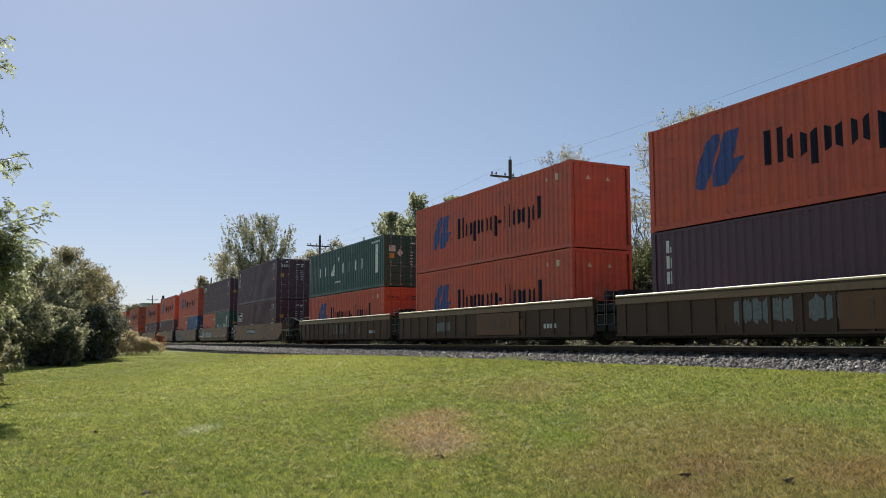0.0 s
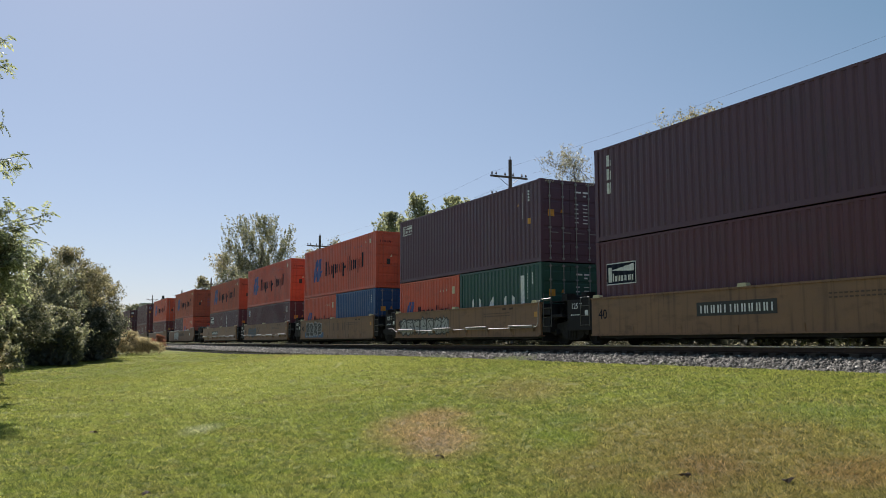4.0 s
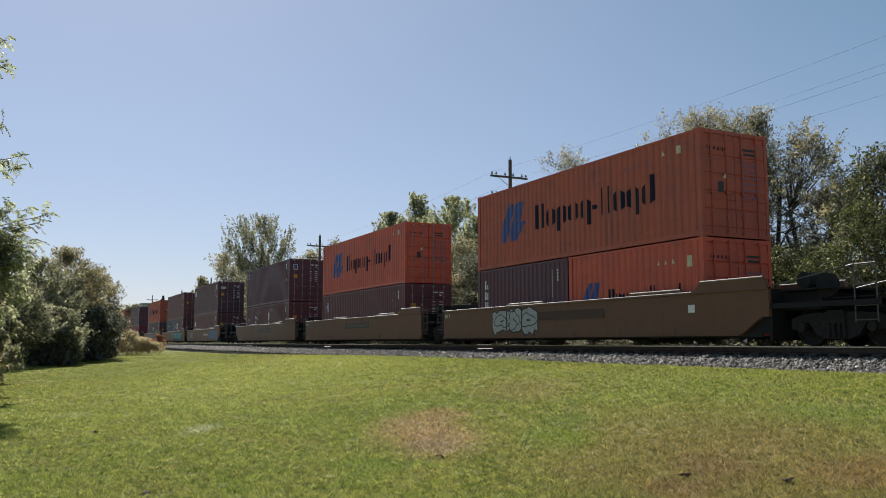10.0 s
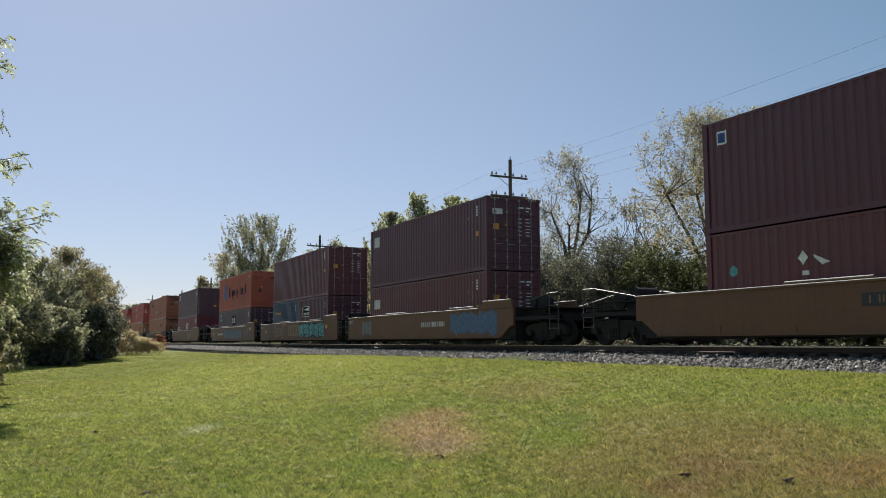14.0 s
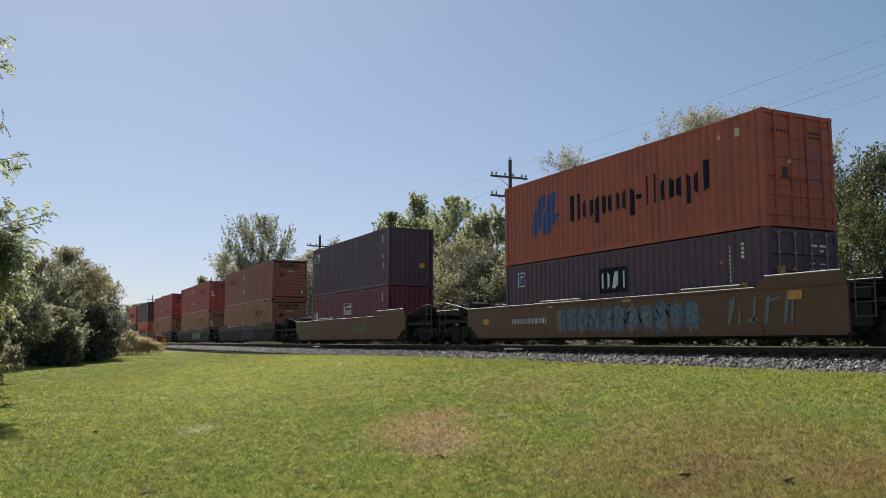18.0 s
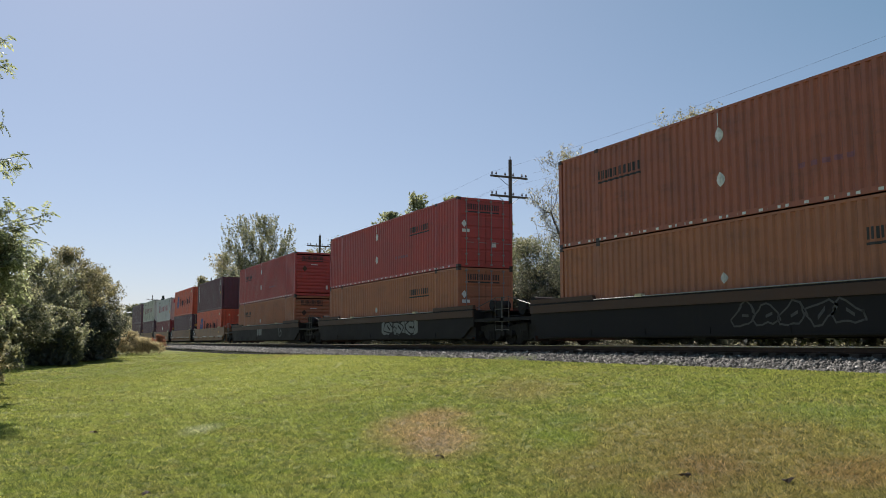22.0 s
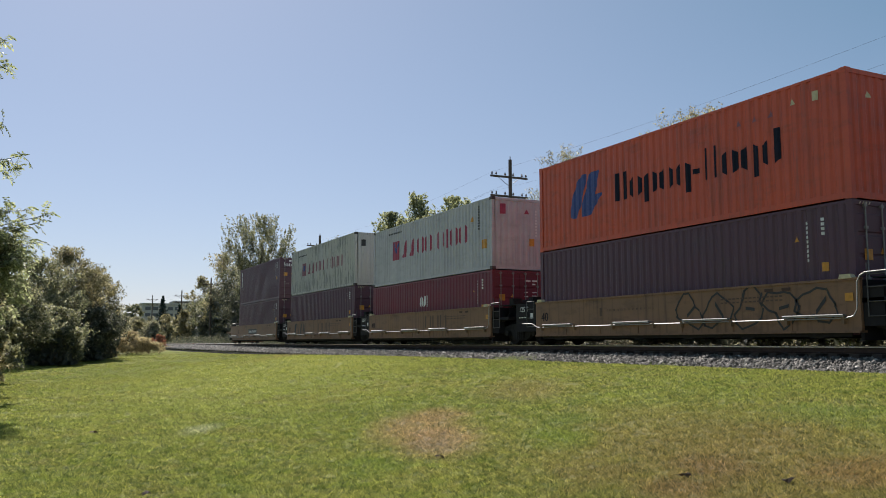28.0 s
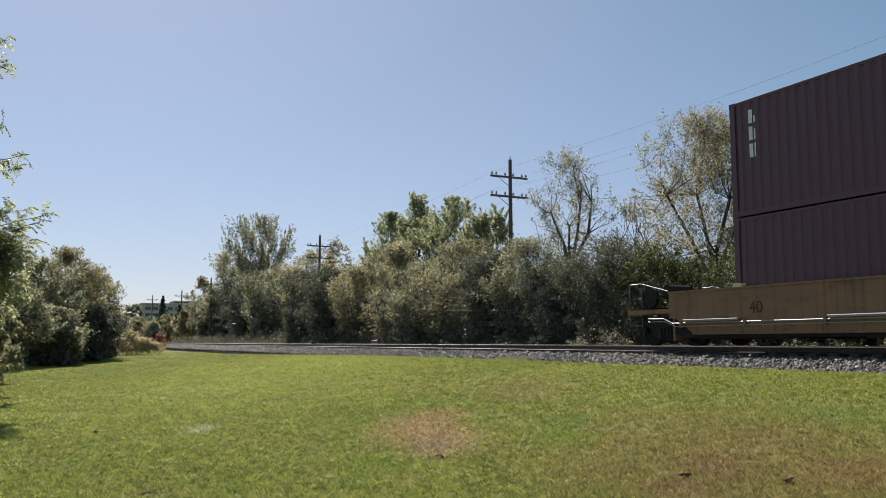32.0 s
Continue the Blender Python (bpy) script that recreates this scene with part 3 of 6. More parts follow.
    if door != "none":
        x, s = (L, 1) if door == "front" else (0, -1)
        for a, b in ((-hw + 0.13, -0.008), (0.008, hw - 0.13)):
            bm = bmesh.new()
            step, outline = (H - 0.5) / 5, [(x - s * 0.075, 0.17), (x - s * 0.03, 0.17)]
            for k in range(5):
                z = 0.3 + k * step
                outline += [(x - s * 0.03, z - 0.03), (x - s * 0.010, z), (x - s * 0.010, z + step - 0.12), (x - s * 0.03, z + step - 0.09)]
            outline += [(x - s * 0.03, H - 0.12), (x - s * 0.075, H - 0.12)]
            add_prism(bm, outline, a, b)
            bmesh.ops.recalc_face_normals(bm, faces=bm.faces)
            leaf = part("door", bm, colour, thing)
            for f in (0.22, 0.72):
                y = a + (b - a) * f
                bm = bmesh.new()
                add_rod(bm, (x + s * 0.018, y, 0.08), (x + s * 0.018, y, H - 0.05), 0.017)
                for z in (0.12, 0.55, 1.2, H - 0.6, H - 0.12):
                    add_box(bm, x - 0.025, x + 0.04, y - 0.045, y + 0.045, z - 0.03, z + 0.03)
                add_box(bm, *sorted((x + s * 0.02, x + s * 0.04)), y - 0.02, y + 0.3 * (b - a), 1.02, 1.045)
                part("locking_bar", bm, bars, leaf, "steel locking bar")
    for k, (material, shapes) in enumerate(side):
        lay_marks("marking", thing, material, shapes, ribs, near, k)
    flat = Ribs(-hw, hw, 5.0, 0.0) if door == "front" or L > 13 else ends
    for k, (material, shapes) in enumerate(end):
        lay_marks("marking", thing, material, shapes, flat, lambda y, d, z: (L + (-0.008 if door == "front" else -0.018) - d, y, z), k)
    CONTAINERS.append((thing, rear))
    return thing


CONTAINERS, UNITS = [], []
ORANGE_NAME = "nopoq-lloqd"


def orange_marks(L, H, ink=INK, top=True):
    """Emblem and name on an orange box."""
    if L > 7:
        z = H * 0.40
        return [(LOGO_BLUE, emblem(1.8, 3.48, z - 0.26, z + 1.1)),
                (ink, name_shapes(ORANGE_NAME, 4.1, 10.4, z - 0.02, 0.84)),
                (CREAM, [triangle(10.75, H - 0.5, 0.17), box_mark(11.3, 11.44, H - 0.55, H - 0.33)]),
                (FADED, [triangle(x, H - 0.62, 0.17) for x in (9.1, 9.6, 10.1)])]
    return [(LOGO_BLUE, emblem(0.72, 1.65, H * 0.30, H * 0.30 + 0.9)), (ink, name_shapes(ORANGE_NAME, 2.0, 5.2, H * 0.36, 0.5)),
            (CREAM, [triangle(x, H - 0.62, 0.16) for x in (4.3, 4.6, 4.9)] + [box_mark(5.45, 5.62, H - 0.75, H - 0.45)])]


def door_marks(H, code="tpxpp", ink=INK, yellow=True):
    m = [(ink, bars_for(code, -0.98, -0.30, H - 0.55, 0.11)), (SOOT, [box_mark(-0.62, -0.42, H * 0.42, H * 0.42 + 0.28)] + [box_mark(0.3, 0.75, H - 0.5 - k * 0.12, H - 0.44 - k * 0.12) for k in (0, 1)]),
         (FADED, [box_mark(0.22, 0.5, H - 0.95 - k * 0.17, H - 0.87 - k * 0.17) for k in range(6)] + [box_mark(0.58, 0.85, H - 0.95 - k * 0.17, H - 0.87 - k * 0.17) for k in range(6)])]
    if yellow:
        m.append((CREAM, [triangle(-0.36, H * 0.55, 0.16)]))
    return m


def dark_marks(L, H, n=9):
    """Upright rows of small white bars near the front, as on leased boxes."""
    x = L - 1.25
    return [(WHITE, code_rows(x, H - 0.42, n, 0.105, 0.07, 0.07) + code_rows(x + 0.42, H - 0.38, 4, 0.105, 0.07, 0.07)),
            (YELLOW, [triangle(x - 0.25, H - 0.78, 0.16), box_mark(x + 0.40, x + 0.56, H - 1.5, H - 1.3)])]


def dark_door(H, extra=()):
    return [(WHITE, [box_mark(0.22, 0.48, H - 0.42, H - 0.36), box_mark(0.56, 0.78, H - 0.42, H - 0.36), box_mark(0.56, 0.7, H - 0.54, H - 0.49)] + [box_mark(0.2, 0.36, H - 0.85 - k * 0.16, H - 0.815 - k * 0.16) for k in range(5)] + [box_mark(0.55, 0.75, H - 0.85 - k * 0.13, H - 0.82 - k * 0.13) for k in range(6)]),
            (YELLOW, [box_mark(-0.92, -0.66, H * 0.55, H * 0.55 + 0.24), triangle(-0.34, H * 0.6, 0.15)])] + ([(CREAM, corner_ticks(H))] if H > 2.7 else []) + list(extra)


def corner_ticks(H):
    """Short slanted ticks on the header over the doors."""
    return [[(y, H - 0.105, H - 0.095), (y + 0.035, H - 0.095, H - 0.04), (y + 0.07, H - 0.05, H - 0.04)] for c in (-1.02, 0.68) for y in (c, c + 0.1, c + 0.2, c + 0.3)]


def upright_name(x, z, n, size, w):
    """Plain upright bars one under another."""
    out = []
    for k in range(n):
        a = z - k * size * 1.25
        out.append(box_mark(x + 0.22 * w, x + 0.52 * w, a, a + size))
        out.append(box_mark(x + 0.66 * w, x + 0.9 * w, a, a + size * (0.5, 0.8, 1.0)[k % 3]))
    return out


def small_plate(x, z, w, h):
    """A blue square with a pale rim and two pale bars."""
    return [(WHITE, [box_mark(x, x + w, z, z + h)]), (LOGO_BLUE, [box_mark(x + 0.035, x + w - 0.035, z + 0.035, z + h - 0.035)]), (WHITE, [box_mark(x + 0.3 * w, x + 0.75 * w, z + 0.62 * h, z + 0.75 * h), box_mark(x + 0.3 * w, x + 0.46 * w, z + 0.22 * h, z + 0.62 * h)])]


def plate_sign(x, z, w, h):
    """A framed leasing plate: dark field, pale rim, pale beam and a row of bars."""
    rim = [box_mark(x, x + w, z, z + 0.03), box_mark(x, x + w, z + h - 0.03, z + h), box_mark(x, x + 0.03, z, z + h), box_mark(x + w - 0.03, x + w, z, z + h)]
    return rim + [box_mark(x + 0.08 * w, x + 0.17 * w, z + 0.08, z + h * 0.8), [(x + 0.22 * w, z + h * 0.66, z + h * 0.68), (x + 0.94 * w, z + h * 0.56, z + h * 0.9)]] + bars_for("txxxx", x + 0.22 * w, x + 0.94 * w, z + 0.1, h * 0.36)


# ---- rail cars ----
def wheelset_mesh():
    bm = bmesh.new()
    add_rod(bm, (0, -1.0, 0), (0, 1.0, 0), 0.085, 10)
    for s in (-1, 1):
        prof = [(s * 0.69, 0.445), (s * 0.715, 0.425), (s * 0.72, 0.42), (s * 0.82, 0.41), (s * 0.825, 0.36), (s * 0.79, 0.34), (s * 0.775, 0.18), (s * 0.84, 0.15), (s * 0.85, 0.09)]
        add_lathe(bm, prof if s < 0 else prof, (0, 0, 0), "y", 24)
    bmesh.ops.recalc_face_normals(bm, faces=bm.faces)
    for k in range(3):
        a = k * 2.094
        add_box(bm, math.cos(a) * 1.0 * 0.05 - 0.02, math.cos(a) * 0.05 + 0.02, -1.03, -1.0, math.sin(a) * 0.05 - 0.02, math.sin(a) * 0.05 + 0.02)
    me = bpy.data.meshes.new("wheelset")
    bm.to_mesh(me)
    bm.free()
    me.materials.append(IRON)
    return me


def truck_mesh():
    """Two cast side frames, a bolster, spring nests and bearing caps."""
    bm = bmesh.new()
    for s in (-1, 1):
        y0, y1 = sorted((s * 0.93, s * 1.09))
        add_prism(bm, [(-1.22, 0.38), (-1.2, 0.62), (-0.95, 0.70), (-0.55, 0.74), (0.55, 0.74), (0.95, 0.70), (1.2, 0.62), (1.22, 0.38), (1.0, 0.36), (0.98, 0.52), (0.72, 0.52), (0.55, 0.26), (0.3, 0.16), (-0.3, 0.16), (-0.55, 0.26), (-0.72, 0.52), (-0.98, 0.52), (-1.0, 0.36)], y0, y1)
        for x in (-0.2, -0.07, 0.07, 0.2):
            add_rod(bm, (x, s * 1.11, 0.2), (x, s * 1.11, 0.5), 0.05, 8)
        for x in (-0.89, 0.89):
            add_rod(bm, (x, s * 1.05, 0.42), (x, s * 1.17, 0.42), 0.11, 10)
    add_box(bm, -0.22, 0.22, -1.15, 1.15, 0.5, 0.78)
    bmesh.ops.recalc_face_normals(bm, faces=bm.faces)
    me = bpy.data.meshes.new("truck_frame")
    bm.to_mesh(me)
    bm.free()
    me.materials.append(IRON)
    return me


WHEELSET, TRUCK = wheelset_mesh(), truck_mesh()
AXLES = {-1: [], 1: []}


def add_truck(unit, x):
    t = new("truck", TRUCK)
    t.parent, t.matrix_basis = unit, pose(x, 0, 0)
    for s in (-1, 1):
        w = new("wheelset", WHEELSET)
        w.parent, w.matrix_basis = t, pose(s * 0.89, 0, 0.42)
        AXLES[s].append(w)


def spray(unit, material, shapes, y, layer=0):
    lay_marks("painted_mark", unit, material, shapes, Ribs(-30, 60, 200, 0.0), lambda x, d, z: (x, y + 0.004 + d, z), layer)


def blobs(x0, x1, z0, z1, n, seed, gap=0.12, grow=0.0):
    """Jagged swollen sprayed shapes side by side, with no letters in them. grow: the rim of an outline round them."""
    r, out, w = random.Random(seed), [], (x1 - x0) / n
    for k in range(n):
        a, b = x0 + k * w, x0 + (k + 1 - gap) * w
        cols, m = [], 7
        for j in range(m):
            u = j / (m - 1)
            arch = math.sin(math.pi * (0.12 + 0.76 * u)) ** 0.25
            mid = (z0 + z1) / 2 + r.uniform(-0.06, 0.06) * (z1 - z0)
            half = (z1 - z0) / 2 * arch * r.uniform(0.66, 1.0)
            cols.append((a - grow + (b - a + 2 * grow) * u, mid - half - grow, mid + half + grow))
        out.append(cols)
    return out


def line_marks(pts, w):
    """A thin line through the points, as slim slanted pieces."""
    out = []
    for (xa, za), (xb, zb) in zip(pts, pts[1:]):
        if xb < xa:
            xa, za, xb, zb = xb, zb, xa, za
        if xb - xa < 0.4 * abs(zb - za):
            m, h = w / 2, (xb - xa) / 2
            lo, hi = min(za, zb), max(za, zb)
            if zb > za:
                out.append([(xa - m, lo - m, lo + m), (xa + m, lo - m, lo + (hi - lo) * 0.75), (xb - m + 0.001 + 2 * m * (h < m), lo + (hi - lo) * 0.25, hi + m), (xb + m + 0.002 + 2 * m * (h < m), hi - m, hi + m)])
            else:
                out.append([(xa - m, hi - m, hi + m), (xa + m, lo + (hi - lo) * 0.25, hi + m), (xb - m + 0.001 + 2 * m * (h < m), lo - m, lo + (hi - lo) * 0.75), (xb + m + 0.002 + 2 * m * (h < m), lo - m, lo + m)])
        else:
            v = w / 2 * math.hypot(1, (zb - za) / (xb - xa))
            out.append([(xa, za - v, za + v), (xb, zb - v, zb + v)])
    return out


def scrawl(x0, x1, z0, z1, n, seed, w=0.035):
    """Sprayed outlines of uneven swollen shapes side by side, with no letters in them."""
    r, out, cell = random.Random(seed), [], (x1 - x0) / n
    for k in range(n):
        m, p, q = 13, r.uniform(0, 6.3), r.uniform(0, 6.3)
        shape = []
        for j in range(m + 1):
            ang = (j % m) * 6.283 / m
            far = 0.44 * (1 + 0.22 * math.sin(2 * ang + p) + 0.2 * math.sin(3 * ang + q))
            shape.append((0.5 + far * 1.15 * math.cos(ang), 0.5 + far * math.sin(ang)))
        cut = r.uniform(-0.2, 0.2)
        out += line_marks([(x0 + cell * (k + 0.4), z0 + (z1 - z0) * (0.5 - cut)), (x0 + cell * (k + 0.68), z0 + (z1 - z0) * (0.5 + cut))], w * 1.5)
        lean = r.uniform(-0.08, 0.14)
        out += line_marks([(x0 + cell * (k + 0.9 * a + lean * b + r.uniform(-0.04, 0.04)), z0 + (z1 - z0) * (b + r.uniform(-0.05, 0.05))) for a, b in shape], w)
    return out


def strokes(x0, x1, z0, z1, n, seed):
    """Thin sprayed strokes."""
    r, out = random.Random(seed), []
    for k in range(n):
        x = x0 + (x1 - x0) * (k + r.uniform(0, 0.5)) / n
        w = r.uniform(0.04, 0.09)
        lean = r.uniform(-0.15, 0.25)
        if k % 3 == 2:
            z = r.uniform(z0, z1 - 0.08)
            out.append([(x, z, z + 0.06), (x + (x1 - x0) / n * 1.2, z + r.uniform(-0.05, 0.1), z + 0.12)])
        else:
            out.append([(x, z0 + 0.02, z0 + 0.12), (x + w, z0, z1 - 0.1), (x + w + abs(lean), z1 - 0.14, z1)])
    return out


def loose_parts(name, bm, material, parent):
    """Each separate piece of the mesh becomes a part of its own."""
    left = set(bm.faces)
    while left:
        face = left.pop()
        island, todo = {face}, [face]
        while todo:
            for e in todo.pop().edges:
                for f in e.link_faces:
                    if f in left:
                        left.discard(f)
                        island.add(f)
                        todo.append(f)
        piece, seen = bmesh.new(), {}
        for f in sorted(island, key=lambda f: f.index):
            vs = []
            for v in f.verts:
                if v not in seen:
                    seen[v] = piece.verts.new(v.co)
                vs.append(seen[v])
            piece.faces.new(vs)
        part(name, piece, material, parent)
    bm.free()


def car_unit(kind, rear, x0, x1, front_end, rear_end, colour, label, top=1.42, low=0.29, truck_front=None, truck_rear=None, pipes=False, edge=None, marks=(), plate=None, cap=()):
    """One well unit. x0 and x1: the ends of its side sills from the container's rear. Ends are 'joint', 'plate' or 'coupler'."""
    unit = empty("well_car_unit", rear, RAIL_MID, 0)
    tagged(unit, label, "rail car", "well car units of the train")
    w = 1.42
    for s in (-1, 1):
        bm = bmesh.new()
        o, i = s * w, s * (w - 0.09)
        cut0 = 0.9 if rear_end == "coupler" else 0.0
        cut1 = 0.9 if front_end == "coupler" else 0.0
        outline = [(x0 + cut0, low), (x1 - cut1, low), (x1 - cut1 * 0.25, low + (0.42 if cut1 else 0.0)), (x1, low + (0.42 if cut1 else 0.0)), (x1, top), (x0, top), (x0, low + (0.42 if cut0 else 0.0)), (x0 + cut0 * 0.25, low + (0.42 if cut0 else 0.0))]
        clean = [p for k, p in enumerate(outline) if p != outline[k - 1]]
        add_prism(bm, clean, *sorted((o, i)))
        add_box(bm, x0 + cut0, x1 - cut1, *sorted((o + s * 0.05, i - s * 0.09)), low - 0.015, low + 0.03)
        add_box(bm, x0, x1, *sorted((o + s * 0.035, i - s * 0.03)), top - 0.035, top + 0.012)
        n = 7
        for k in range(1, n):
            x = x0 + cut0 + (x1 - x0 - cut0 - cut1) * k / n
            add_box(bm, x - 0.02, x + 0.02, *sorted((o, o + s * 0.018)), low + 0.03, low + 0.22)
        bmesh.ops.recalc_face_normals(bm, faces=bm.faces)
        part("side_sill", bm, colour, unit)
        for cut, a, b in ((cut0, x0, x0 + 1.1), (cut1, x1 - 1.1, x1)):
            if cut:
                bm = bmesh.new()
                add_box(bm, a, b, *sorted((s * (w - 0.14), s * (w - 0.105))), 0.3, 0.85)
                part("wheel_shield", bm, BLACK, unit)
        if kind in ("dark", "long"):
            bm = bmesh.new()
            z = top - (0.20 if kind == "dark" else 0.30)
            add_box(bm, x0, x1, *sorted((o + s * 0.004, o + s * 0.045)), z, top - 0.04)
            part("top_chord", bm, CHORD if kind == "dark" else UMBER, unit, "brown steel top chord")
        if kind == "dark":
            for k in range(17):
                bm = bmesh.new()
                x = x0 + 0.4 + (x1 - x0 - 0.8) * k / 16
                add_box(bm, x - 0.045, x + 0.045, *sorted((o, o + s * 0.04)), low + 0.03, top - 0.2)
                part("side_post", bm, colour, unit)
        if kind == "long":
            for a, b in ((x0, x0 + 3.6), (x1 - 3.6, x1)):
                bm = bmesh.new()
                add_prism(bm, [(a, top + 0.02), (b, top + 0.02), (b - (0.0 if a > x0 else 0.1), top + 0.16), (a, top + 0.16)], *sorted((o + s * 0.03, i)))
                part("raised_sill", bm, UMBER, unit, "brown raised end sill")
            # bare steel rod added so that the sill's edge shows a sun glint
            bm = bmesh.new()
            add_rod(bm, (x0 + 3.6, o + s * 0.03, top + 0.016), (x1 - 3.6, o + s * 0.03, top + 0.016), 0.016, 8)
            part("sill_edge", bm, GALV, unit, "bare steel rod added for a sunlit edge")
        if edge:
            bm = bmesh.new()
            add_rod(bm, (x0, o + s * 0.012, top + 0.034), (x1, o + s * 0.012, top + 0.034), 0.034, 10)
            part("top_edge", bm, edge, unit, "pale painted top edge")
        for x in cap:
            bm = bmesh.new()
            add_prism(bm, [(x - 0.16, top), (x + 0.16, top), (x + 0.12, top + 0.09), (x - 0.12, top + 0.09)], *sorted((o + s * 0.06, i)))
            part("container_guide", bm, CREAM, unit, "pale steel container guide")
        if pipes:
            bm = bmesh.new()
            yy = o + s * 0.075
            run = [(x0 - 0.75, 0.72), (x0 - 0.15, 0.72), (x0 + 0.2, 0.585), (x1 - 0.35, 0.585), (x1 - 0.12, 0.63), (x1 - 0.03, 0.76), (x1 + 0.0, 1.34), (x1 + 0.07, 1.46), (x1 + 0.2, 1.52), (x1 + 0.75, 1.53)]
            for (xa, za), (xb, zb) in zip(run, run[1:]):
                add_rod(bm, (xa, yy, za), (xb, yy, zb), 0.014, 6)
            part("pipe_run", bm, GALV, unit, "bare steel pipe")
            bm = bmesh.new()
            if pipes == "two":
                add_rod(bm, (x0 + 0.3, yy, 0.50), (x1 - 0.3, yy, 0.50), 0.012, 6)
                add_rod(bm, (x0 - 0.75, yy, 0.64), (x0 - 0.1, yy, 0.64), 0.012, 6)
                add_rod(bm, (x0 - 0.1, yy, 0.64), (x0 + 0.3, yy, 0.50), 0.012, 6)
                part("pipe_run", bm, GALV, unit, "bare steel pipe")
                bm = bmesh.new()
            for f in (0.035, 0.185, 0.34, 0.485, 0.575, 0.715, 0.85, 0.97):
                x = x0 + (x1 - x0) * f
                add_box(bm, x - 0.035, x + 0.035, *sorted((o, yy + s * 0.02)), 0.47, 0.64)
            loose_parts("pipe_clamp", bm, CHORD, unit)
            for f in (0.108, 0.41, 0.645, 0.908):
                bm = bmesh.new()
                x, half = x0 + (x1 - x0) * f, 0.064 * (x1 - x0)
                add_box(bm, x - half, x + half, *sorted((o + s * 0.01, o + s * 0.10)), 0.645, 0.67)
                add_box(bm, x - half, x + half, *sorted((o + s * 0.09, o + s * 0.10)), 0.62, 0.645)
                add_rod(bm, (x - half, o + s * 0.10, 0.658), (x + half, o + s * 0.10, 0.658), 0.02, 8)
                part("running_step", bm, GALV, unit, "bare steel step")
    # floor of the well
    bm = bmesh.new()
    n = 6
    for k in range(n):
        x = x0 + 1.2 + (x1 - x0 - 2.4) * k / (n - 1)
        add_box(bm, x - 0.18, x + 0.18, -w + 0.09, w - 0.09, 0.175, 0.235)
    for s in (-1, 1):
        add_box(bm, x0 + 0.3, x1 - 0.3, *sorted((s * 1.30, s * 1.332)), 0.205, 0.34)
    part("well_floor", bm, IRON, unit)
    # ends
    for end, x, d, tr in ((rear_end, x0, -1, truck_rear), (front_end, x1, 1, truck_front)):
        reach = abs((tr if tr is not None else x + d * 1.4) - x)
        bm = bmesh.new()
        add_box(bm, *sorted((x - d * 0.1, x - d * 0.02)), -w + 0.1, w - 0.1, 0.13, top - 0.03)
        if end == "coupler":
            far_x = x + d * (reach + 1.3)
            add_box(bm, *sorted((x, x + d * reach * 0.7)), -0.95, 0.95, 0.82, top - 0.12)
            add_box(bm, *sorted((x - d * 0.02, far_x)), -0.32, 0.32, 0.78, 1.0)
            add_box(bm, *sorted((far_x - d * 0.12, far_x)), -1.35, 1.35, 0.82, 1.02)
            for s in (-1, 1):
                add_box(bm, *sorted((x, far_x)), *sorted((s * 1.25, s * 1.38)), 0.86, 0.98)
            loose_parts("end_beam", bm, BLACK if colour is not TAN else colour, unit)
            bm = bmesh.new()
            add_box(bm, *sorted((far_x, far_x + d * 0.34)), -0.14, 0.14, 0.76, 0.98)
            add_box(bm, *sorted((far_x + d * 0.30, far_x + d * 0.6)), -0.2, 0.14, 0.72, 1.02)
            part("coupler", bm, IRON, unit)
            for s in (-1, 1):
                bm = bmesh.new()
                for xx in (far_x - d * 0.1, far_x - d * 0.62):
                    add_rod(bm, (xx, s * 1.36, 0.5), (xx, s * 1.36, 1.75), 0.015, 6)
                for z in (0.55, 0.85, 1.3, 1.72):
                    add_rod(bm, (far_x - d * 0.1, s * 1.36, z), (far_x - d * 0.62, s * 1.36, z), 0.013, 6)
                add_rod(bm, (far_x - d * 0.62, s * 1.36, 1.72), (x + d * 0.1, s * 1.36, top + 0.04), 0.015, 6)
                part("handrail", bm, GALV if colour is TAN and d > 0 else RAILING, unit, "steel handrails")
            bm = bmesh.new()
            for k in range(7):
                a = x + d * (0.15 + k * (reach + 0.9) / 7)
                add_box(bm, *sorted((a, a + d * (reach + 0.9) / 7 * 0.86)), -1.2, 1.2, 1.03 if k > 3 else top - 0.1, 1.06 if k > 3 else top - 0.06)
            loose_parts("walkway_board", bm, BLACK, unit)
            bm = bmesh.new()
            add_rod(bm, (x + d * 0.6, -0.95, 1.5), (x + d * 0.6, -0.2, 1.5), 0.19, 14)
            add_rod(bm, (x + d * 1.25, -1.0, 1.35), (x + d * 1.25, -0.9, 1.35), 0.28, 16)
            part("brake_gear", bm, IRON, unit)
        else:
            add_prism(bm, [(x - d * 0.05, 0.42), (x + d * 0.75 * reach, 0.78), (x + d * reach, 0.80), (x + d * reach, 1.02), (x + d * 0.7 * reach, top - 0.06), (x - d * 0.05, top - 0.02)] if d > 0 else [(x - d * 0.05, top - 0.02), (x + d * 0.7 * reach, top - 0.06), (x + d * reach, 1.02), (x + d * reach, 0.80), (x + d * 0.75 * reach, 0.78), (x - d * 0.05, 0.42)], -0.62, 0.62)
